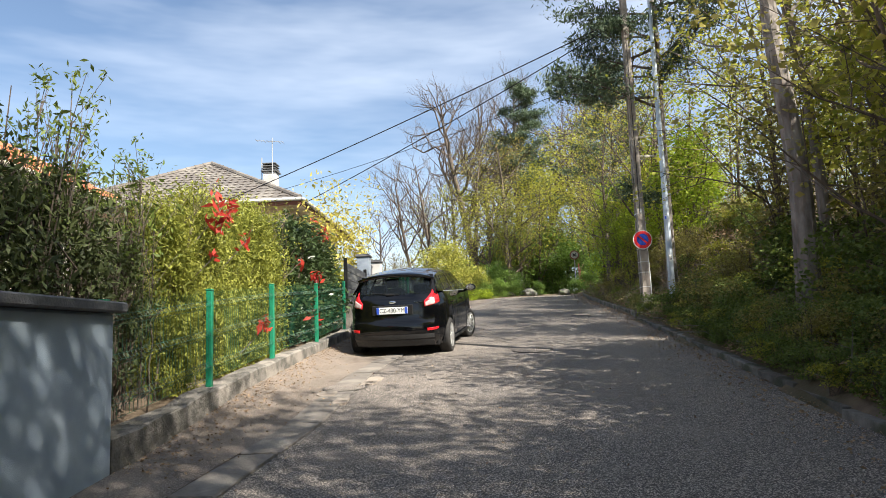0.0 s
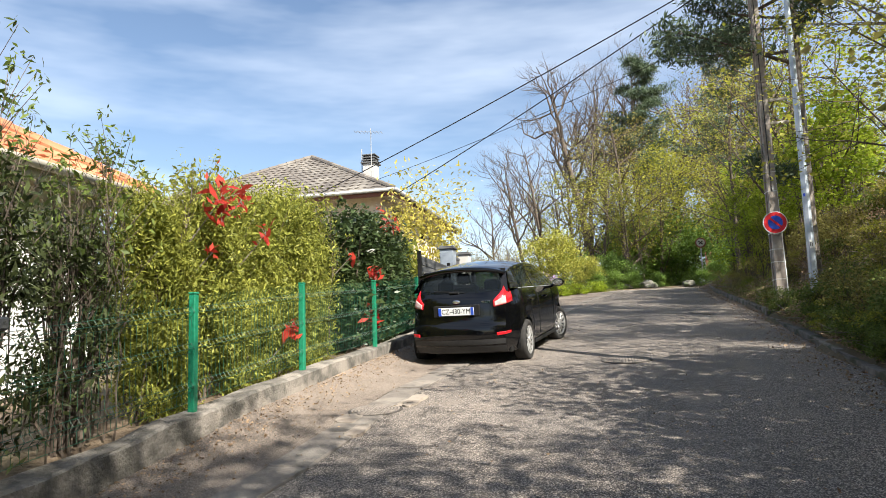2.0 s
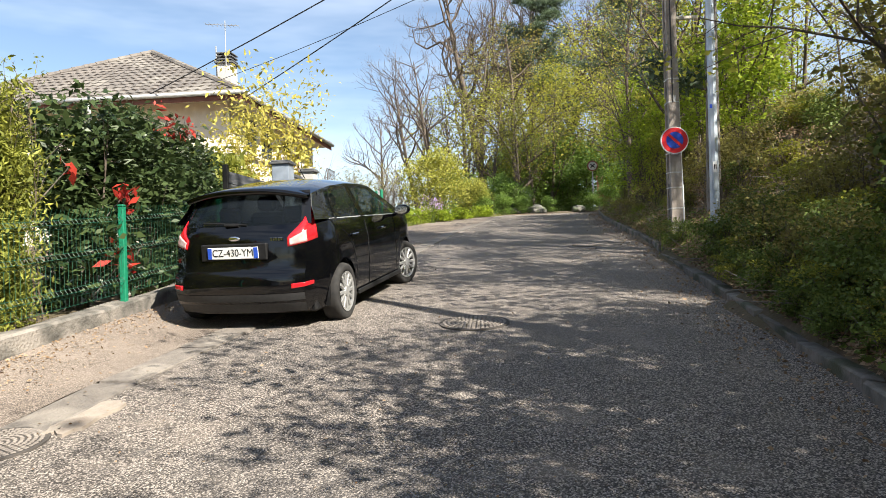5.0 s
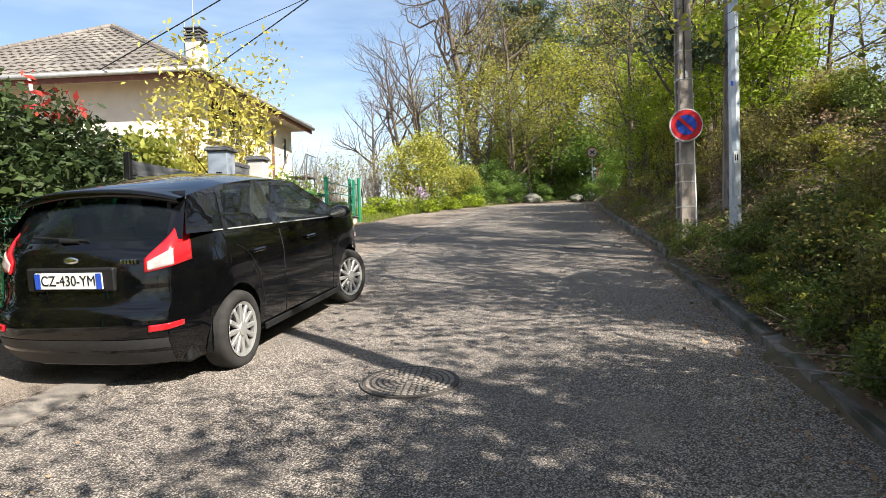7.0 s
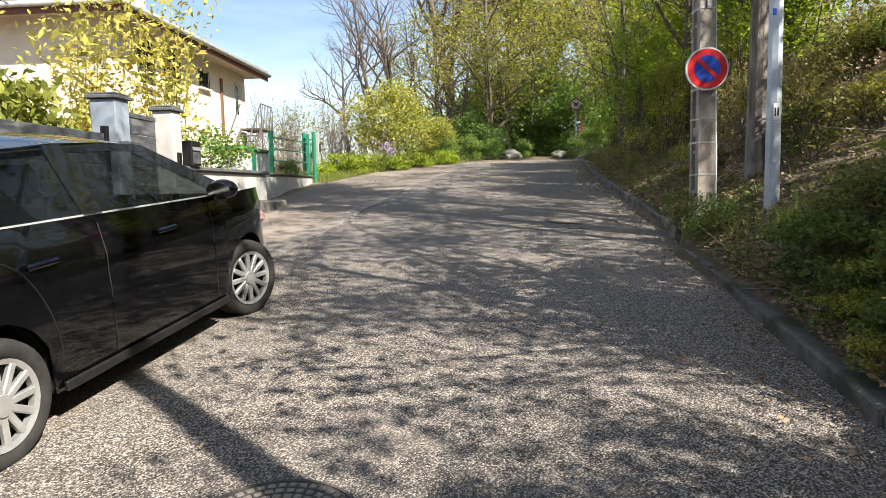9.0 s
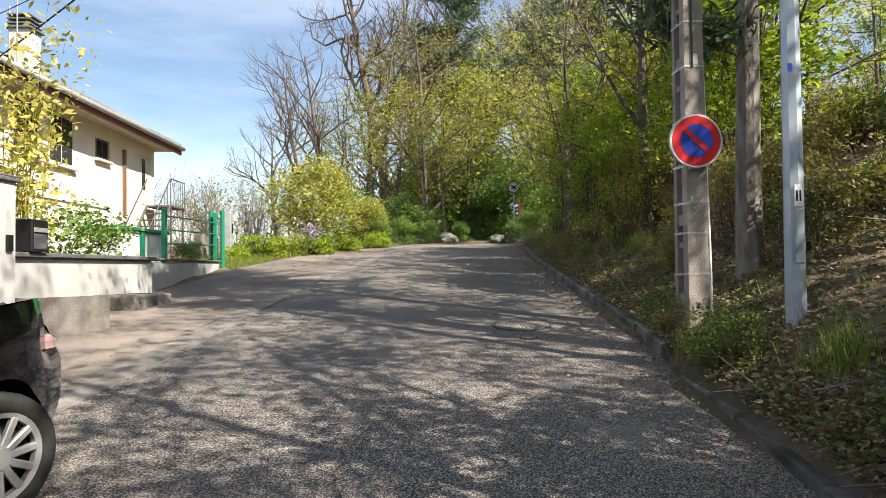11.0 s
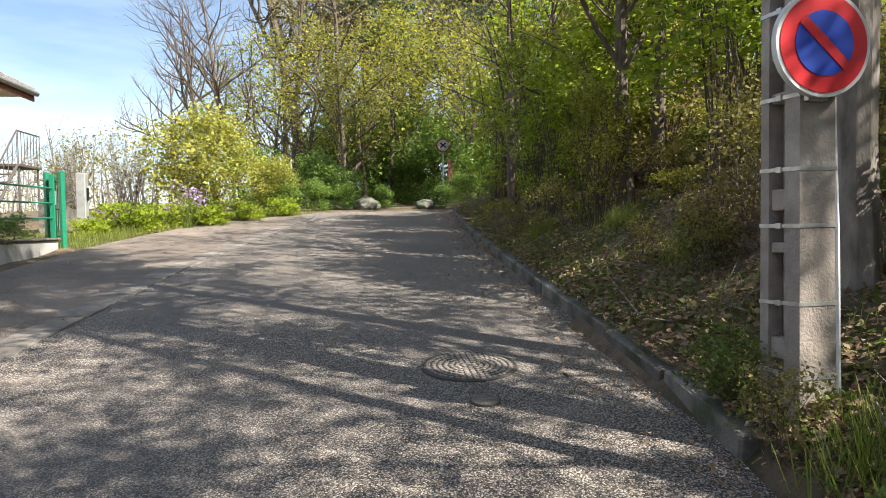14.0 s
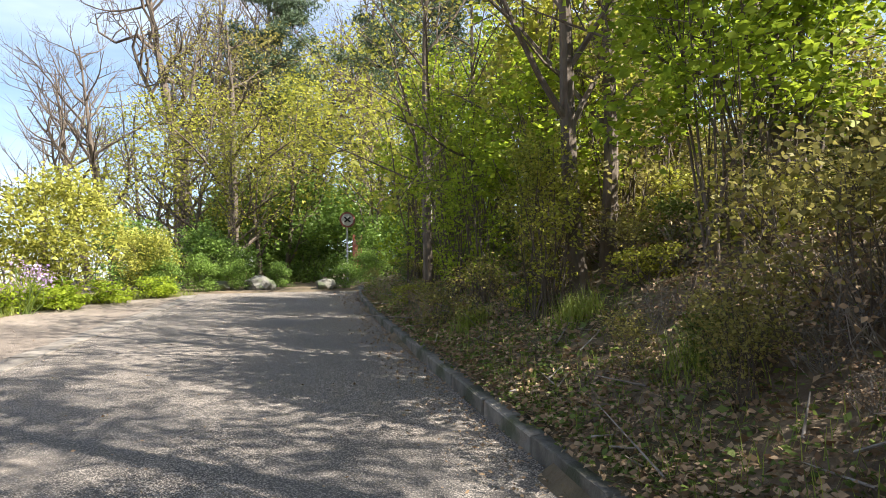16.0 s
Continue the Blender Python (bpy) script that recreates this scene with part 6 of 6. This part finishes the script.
# hazy far scrub beyond the garden
far = np.random.default_rng(61)
segs = []
for i in range(420):
    x, y = far.uniform(-60, -3), far.uniform(46, 95)
    x *= y / 60
    b = np.array((x, y, land_z(max(x, -40), min(y, 80)) - 0.5))
    grow(far, b, (far.normal() * 0.15, far.normal() * 0.15, 1), far.uniform(2.5, 5.5), 0.06, 1, segs, [], 0.3, 0.05, (7, 7), 0.5, 4)
scrub = quads_object("far_scrub", tubes(segs, 3), BARK_PALE)
tagged(scrub, "pale leafless scrub wood in the distance", "scrub", kind="stuff")
scrub_leaf = quads_object("far_scrub_leaves", leaves(far, np.stack([far.uniform(-60, -4, 9000), far.uniform(48, 95, 9000), far.uniform(1.5, 5.5, 9000)], axis=1), 0.22), LEAF_OLIVE)
tagged(scrub_leaf, "thin spring leaves of the distant scrub", "scrub", kind="stuff")

# yellow-green shrub and its neighbours by the bend
shrub = bush("spring_shrub", "large rounded yellow-green flowering shrub", 62, 3.1, 2.6, LEAF_SHRUB, 0.085, 9000, clumps=46, stems=26, hollow=0.4)
place(shrub, -2.35, 29.6, 0)
dry_shrub = bush("dry_shrub", "half-bare brownish garden shrub", 63, 2.4, 2.3, LEAF_OLIVE, 0.06, 1800, clumps=30, stems=60, stem_r=0.01, bark=BARK_PALE)
place(dry_shrub, -4.4, 30.6, 0)
put(dry_shrub, -6.2, 32, 120, 1.0)
put(shrub, -1.0, 32.6, 90, 0.6)
flowers = bush("flowering_plant", "clump of lilac flowers in green leaves", 64, 1.0, 0.9, LILAC, 0.045, 420, clumps=12, bark=LEAF_DARK, low=0.45)
place(flowers, -2.3, 27.55, 0)
green_low = bush("leafy_plant", "fresh green leafy plants at the verge", 65, 1.4, 0.55, LEAF_BRIGHT, 0.08, 1300, clumps=18, stems=6)
place(green_low, -3.2, 26.4, 0)
for x, y, s in ((-2.75, 27.3, 0.9), (-1.9, 28.2, 0.8), (-1.3, 29.5, 0.8), (-0.5, 30.9, 0.8), (-3.6, 25.6, 0.6), (-2.3, 28.8, 1.0)):
    put(green_low, x, y, R.uniform(0, 360), s, group="verge plants")

# bamboo, conifer and climbers in front of the cream house
bamboo_rng = np.random.default_rng(71)


def bamboo(x, y, h, w):
    segs, c = [], []
    for i in range(17):
        b = bamboo_rng.normal(size=2) * w * 0.22
        top = b * 2.3 + bamboo_rng.normal(size=2) * 0.25
        hh = h * bamboo_rng.uniform(0.6, 1.0)
        prev = np.array((*b, -0.1))
        for k in range(1, 7):
            f = k / 6
            q = np.array((*(b + (top - b) * f ** 2), hh * f))
            segs.append((tuple(prev), tuple(q), 0.014 * (1.1 - f), 0.014 * (1.0 - f) + 0.002))
            prev = q
            if f > 0.3:
                c.append(q + bamboo_rng.normal(size=(24, 3)) * np.array((0.22, 0.22, 0.26)))
    t = thing("bamboo_clump", "tall golden-yellow bamboo clump in the garden", "bamboo", group="bamboo clumps")
    quads_object("cane_mass", tubes(segs, 5), LEAF_SHRUB, t)
    quads_object("foliage", leaves(bamboo_rng, np.concatenate(c), 0.075, 0.8, 1.6, 0.25), LEAF_BAMBOO, t)
    place(t, x, y)


for x, y, h, w in ((-5.25, 17.2, 3.9, 0.75), (-4.45, 18.2, 4.1, 0.7)):
    bamboo(x, y, h, w)
conifer = bush("golden_conifer", "dense rounded golden-green conifer", 72, 1.5, 2.0, LEAF_THUJA, 0.10, 5000, clumps=34, long=1.3, flat=1.2, droop=-0.5)
place(conifer, -4.9, 14.9, 0)
climber = bush("climbing_plant", "white-edged green climber hanging over the wall", 73, 1.5, 0.9, LEAF_IVY, 0.065, 1800, clumps=22)
place(climber, -3.95, 18.7, 0, 1.0, 0.45)
put(climber, -3.66, 22.1, 80, 0.5, 0.2)
put(climber, -3.72, 23.1, 200, 0.45, 0.25)
put(conifer, -6.3, 19.5, 60, 0.9)

# hedge behind the mesh fence
thuja = bush("thuja_hedge_plant", "yellow-green thuja plant in a clipped hedge", 81, 1.25, 2.35, LEAF_THUJA, 0.026, 42000, clumps=130, long=2.3, flat=1.0, droop=-0.5, depth=1.15, stems=14, stem_r=0.018, hollow=0.1)
thuja_dark = bush("thuja_hedge_plant", "thin dark thuja plant with bare stems showing", 82, 1.3, 2.4, LEAF_THUJA_DARK, 0.036, 7000, clumps=50, long=2.1, flat=1.0, droop=-0.4, depth=1.2, stems=26, stem_r=0.028, low=0.12, hollow=0.2)
place(thuja, -4.25, 5.3, 0, 0.83)
hedge_rng = random.Random(8)
for i, y in enumerate(np.arange(6.15, 9.2, 0.78)):
    put(thuja, -4.25 - 0.1 * (i % 2), float(y), hedge_rng.uniform(0, 360), 0.98, dz=0.0, group="hedge plants", sz=0.86 + 0.03 * i + hedge_rng.uniform(-0.03, 0.04))
place(thuja_dark, -4.3, 4.4, 0, 0.75)
for y, s in ((3.4, 0.92), (2.6, 0.95), (1.6, 0.95), (0.5, 0.95), (-0.8, 1.0), (-2.2, 1.0), (-3.6, 1.0)):
    put(thuja_dark, -4.25, y, hedge_rng.uniform(0, 360), s, group="hedge plants")


def leggy_shoot(x, y, top, seed, mat):
    """Thin unclipped shoots that stand up out of the hedge."""
    rng = np.random.default_rng(seed)
    z0 = land_z(x, y)
    segs, c = [], []
    for _ in range(5):
        p = np.array((rng.normal() * 0.12, rng.normal() * 0.2, 0.0))
        h = (top - z0) * rng.uniform(0.78, 1.0)
        d = np.array((rng.normal() * 0.05, rng.normal() * 0.06, 1.0))
        for k in range(8):
            q = p + d * h / 8 + rng.normal(size=3) * 0.02
            segs.append((tuple(p), tuple(q), 0.011 * (1 - k / 9), 0.011 * (1 - (k + 1) / 9)))
            if k >= 4:
                for _ in range(3):
                    e = q + rng.normal(size=3) * np.array((0.12, 0.12, 0.08)) + np.array((0, 0, 0.05))
                    segs.append((tuple(p), tuple(e), 0.004, 0.002))
                    c.append(e + rng.normal(size=(8, 3)) * 0.035)
            p = q
        c.append(p + rng.normal(size=(14, 3)) * np.array((0.03, 0.03, 0.06)))
    t = thing("hedge_shoot", "thin unclipped shoots standing up out of the hedge", "shrub", (x, y, z0), group="hedge shoots")
    quads_object("stem", tubes(segs, 4), BARK, t)
    quads_object("foliage", leaves(rng, np.concatenate(c), 0.032, 0.9, 1.9, -0.3), mat, t)


for i, (x, y, top) in enumerate(((-4.3, 3.05, 2.75), (-4.35, 3.6, 2.6), (-4.3, 4.75, 2.3), (-4.3, 3.3, 2.5), (-4.4, 2.5, 2.3), (-4.2, 4.2, 2.2), (-4.35, 5.5, 2.15), (-4.35, 7.0, 2.35), (-4.25, 6.2, 2.3), (-4.3, 7.9, 2.5), (-4.2, 8.7, 2.6), (-4.3, 5.0, 2.1))):
    leggy_shoot(x, y, top, 200 + i, LEAF_THUJA if y > 4.9 else LEAF_DARK)
photinia = bush("photinia_shrub", "dark glossy photinia shrub", 83, 1.5, 2.2, LEAF_PHOTINIA, 0.07, 6800, long=1.5, clumps=44, stems=12, stem_r=0.018)
place(photinia, -4.2, 11.75, 0, 0.95)
put(photinia, -4.15, 10.7, 40, 0.98)
put(photinia, -4.2, 9.75, 300, 0.98)
put(photinia, -4.5, 12.9, 90, 0.85)
put(photinia, -4.6, 13.8, 200, 0.7)


def red_shoot(x, y, z, size, n, seed):
    rng = np.random.default_rng(seed)
    t = thing("red_shoot", "fresh red photinia shoot poking out of the hedge", "shoot", (x, y, z), group="red shoots")
    c = rng.normal(size=(n, 3)) * np.array((0.5, 0.8, 0.9)) * size
    segs = [((-0.35, 0, -0.7 * size - 0.3), (0, 0, 0), 0.008, 0.004)] + [((0, 0, 0), tuple(p), 0.004, 0.002) for p in c[: n // 3]]
    quads_object("stem", tubes(segs, 4), BARK_PALE, t)
    quads_object("foliage", leaves(rng, c, 0.078, 0.8, 1.6, -0.3), LEAF_RED, t)


for i, (x, y, z, s, n) in enumerate(((-3.68, 5.62, 1.88, 0.14, 42), (-3.75, 6.1, 1.96, 0.09, 18), (-3.68, 6.5, 1.66, 0.08, 12), (-3.55, 9.62, 1.46, 0.10, 26), (-3.55, 9.58, 0.8, 0.12, 24),
                                     (-3.55, 6.9, 0.6, 0.07, 12), (-3.6, 8.8, 1.65, 0.06, 8), (-3.9, 11.3, 2.55, 0.14, 26), (-3.7, 5.5, 1.35, 0.05, 7), (-3.9, 11.8, 2.5, 0.12, 20))):
    red_shoot(x, y, z, s, n, 90 + i)

# grass, litter and fallen leaves
g_rng = np.random.default_rng(101)


def blades(n, region, size, up=1.0):
    v = []
    for _ in range(n):
        x, y = region()
        z = land_z(x, y)
        h = size * g_rng.uniform(0.5, 1.3)
        a = g_rng.uniform(0, 6.28)
        dx, dy = math.cos(a) * h * 0.5, math.sin(a) * h * 0.5
        wx, wy = -math.sin(a) * 0.004, math.cos(a) * 0.004
        v += [(x - wx, y - wy, z - 0.02), (x + wx, y + wy, z - 0.02), (x + dx + wx * 0.2, y + dy + wy * 0.2, z + h * up), (x + dx - wx * 0.2, y + dy - wy * 0.2, z + h * up)]
    return v


def verge():
    y = g_rng.uniform(23.9, 31.5)
    return left_x(y) - abs(g_rng.normal()) * 0.8 - 0.02, y


def bankside():
    y = g_rng.uniform(2, 31)
    return kerb_x(y) + 0.15 + abs(g_rng.normal()) * 0.7, y


def tuft():
    c = TUFTS[g_rng.integers(0, len(TUFTS))]
    return c[0] + g_rng.normal() * 0.11, c[1] + g_rng.normal() * 0.11


TUFTS = [(4.15, 17.35), (3.5, 13.0), (3.9, 12.4), (3.3, 11.2), (4.3, 19.2), (3.45, 10.2), (3.9, 20.9), (3.2, 14.2), (3.15, 9.0), (3.6, 8.2)]
tagged(quads_object("verge_grass", blades(8000, verge, 0.16), GRASS), "rough green grass along the road edge", "grass", kind="stuff")
tagged(quads_object("bank_grass", blades(5000, bankside, 0.13), GRASS), "thin grass at the foot of the bank", "grass", kind="stuff")
tagged(quads_object("grass_tufts", blades(3600, tuft, 0.20), GRASS), "bright grass tufts on the bank", "grass", kind="stuff")


def litter(n, region, size, on_road=False):
    p = []
    for _ in range(n):
        x, y = region()
        p.append((x, y, (road_z(x, y) + 0.022 if on_road else land_z(x, y) + 0.02 + 0.03 * g_rng.random())))
    return leaves(g_rng, np.array(p), size, 0.25, 1.1)


def bank_area():
    y = g_rng.uniform(-3, 32)
    return kerb_x(y) + 0.14 + g_rng.random() ** 2.0 * 5.5, y


def kerb_foot():
    y = g_rng.uniform(-3, 31)
    return kerb_x(y) - abs(g_rng.normal()) * 0.28, y


def wall_foot():
    y = g_rng.uniform(2.9, 12)
    return -3.38 + abs(g_rng.normal()) * 0.28, y


def anywhere():
    y = g_rng.uniform(-3, 31)
    return g_rng.uniform(left_x(y), kerb_x(y)), y


def kerb_back():
    y = g_rng.uniform(6, 30)
    return kerb_x(y) + 0.05 + abs(g_rng.normal()) * 0.55, y


tagged(quads_object("kerbside_litter", litter(20000, kerb_back, 0.034), LEAF_DRY), "dry leaves heaped behind the kerb", "leaf litter", kind="stuff")
tagged(quads_object("kerbside_ivy", litter(7000, kerb_back, 0.04), LEAF_DARK), "ivy leaves creeping to the kerb", "ivy", kind="stuff")
tagged(quads_object("leaf_litter", litter(34000, bank_area, 0.045), LEAF_DRY), "brown dead leaves covering the bank", "leaf litter", kind="stuff")
tagged(quads_object("ground_ivy", litter(24000, bank_area, 0.045), LEAF_DARK), "low green ivy creeping over the bank", "ivy", kind="stuff")
tagged(quads_object("kerb_leaves", litter(4200, kerb_foot, 0.026, True), LEAF_DRY), "dry leaves gathered along the kerb", "leaf litter", kind="stuff")
tagged(quads_object("wall_leaves", litter(2600, wall_foot, 0.02, True), LEAF_DRY), "dry leaves gathered at the wall foot", "leaf litter", kind="stuff")
tagged(quads_object("road_leaves", litter(2200, anywhere, 0.018, True), LEAF_DRY), "scattered leaf bits on the road", "leaf litter", kind="stuff")
segs = []
for _ in range(420):
    x, y = bank_area()
    z = land_z(x, y) + 0.05
    d = g_rng.normal(size=3) * np.array((0.3, 0.3, 0.12))
    segs.append(((x, y, z), (x + d[0], y + d[1], z + abs(d[2])), 0.008, 0.003))
tagged(quads_object("dead_twigs", tubes(segs, 4), BARK_PALE), "pale dead twigs lying on the bank", "twigs", kind="stuff")


# rocks and signs at the end of the road
def rock(x, y, r, sq, seed, label):
    bm = bmesh.new()
    bmesh.ops.create_icosphere(bm, subdivisions=3, radius=1)
    for v in bm.verts:
        k = 1 + 0.22 * noise.noise(v.co * 1.6 + Vector((seed, 0, 0))) + 0.07 * noise.noise(v.co * 5 + Vector((0, seed, 0)))
        v.co = Vector((v.co.x * r * k * 1.3, v.co.y * r * k, v.co.z * r * k * sq))
    ob = part("boulder", bm, ROCK, smooth=False)
    ob.matrix_world = pose(x, y, land_z(x, y) + r * sq * 0.45, 0, 0, seed * 40)
    tagged(ob, label, "boulder", "boulders")


rock(1.9, 33.3, 0.36, 0.75, 1, "grey weathered boulder blocking the road's end")
rock(3.75, 33.4, 0.30, 0.7, 2, "smaller grey boulder beside the path")
rock(0.9, 33.2, 0.28, 0.6, 3, "low grey boulder half hidden by plants")

fs = thing("restriction_sign", "round restriction sign above a faded red board on a post", "road sign", (4.75, 36.0, land_z(4.75, 36)))
rodded("post", (0, 0, -0.3), (0, 0, 2.3), 0.03, ZINC, fs)
for r, y0, mat, nm in ((0.26, -0.035, SHADED_RED, "red_ring"), (0.20, -0.045, SHADED_WHITE, "white_disc")):
    bm = bmesh.new()
    bmesh.ops.create_cone(bm, cap_ends=True, segments=32, radius1=r, radius2=r, depth=0.012, matrix=pose(0, y0, 2.15, 90))
    part(nm, bm, mat, fs)
bm = box(bmesh.new(), -0.13, 0.13, -0.058, -0.052, -0.025, 0.025, m=pose(0, 0, 2.15, 0, 40))
box(bm, -0.13, 0.13, -0.058, -0.052, -0.025, 0.025, m=pose(0, 0, 2.15, 0, -40))
part("symbol", bm, BLACK_PLASTIC, fs)
board = thing("red_barrier_board", "faded red upright barrier board beside the post", "barrier", (5.1, 36.1, land_z(5.1, 36.1)))
boxed("board", (-0.16, 0.16, -0.02, 0.02, 0.45, 1.55), RUST_RED, board, bevel=0.01)
boxed("post", (-0.03, 0.03, 0.021, 0.07, -0.3, 1.5), BROWN_WOOD, board, bevel=0.005)
tilt = thing("tilted_panel", "small pale panel leaning in the bushes", "panel", (1.5, 35.6, land_z(1.5, 35.6)), 20)
boxed("panel", (-0.28, 0.28, -0.015, 0.015, 0.72, 1.05), WHITE_PAINT, tilt, bevel=0.006, m=Matrix.Translation((0, 0, 0.85)) @ Matrix.Rotation(radians(38), 4, "Y") @ Matrix.Translation((0, 0, -0.85)))
rodded("leg", (0.05, 0.03, -0.2), (0.05, 0.03, 0.9), 0.02, BROWN_WOOD, tilt)

# trees that close the view behind the walker
for x, y, k, s in ((-6, -18, 3, 1.0), (-2, -22, 1, 1.0), (2, -24, 3, 1.1), (-10, -14, 0, 1.1), (-8, -24, 3, 1.2)):
    put(WOOD[k], x, y, R.uniform(0, 360), s, group="woodland trees")
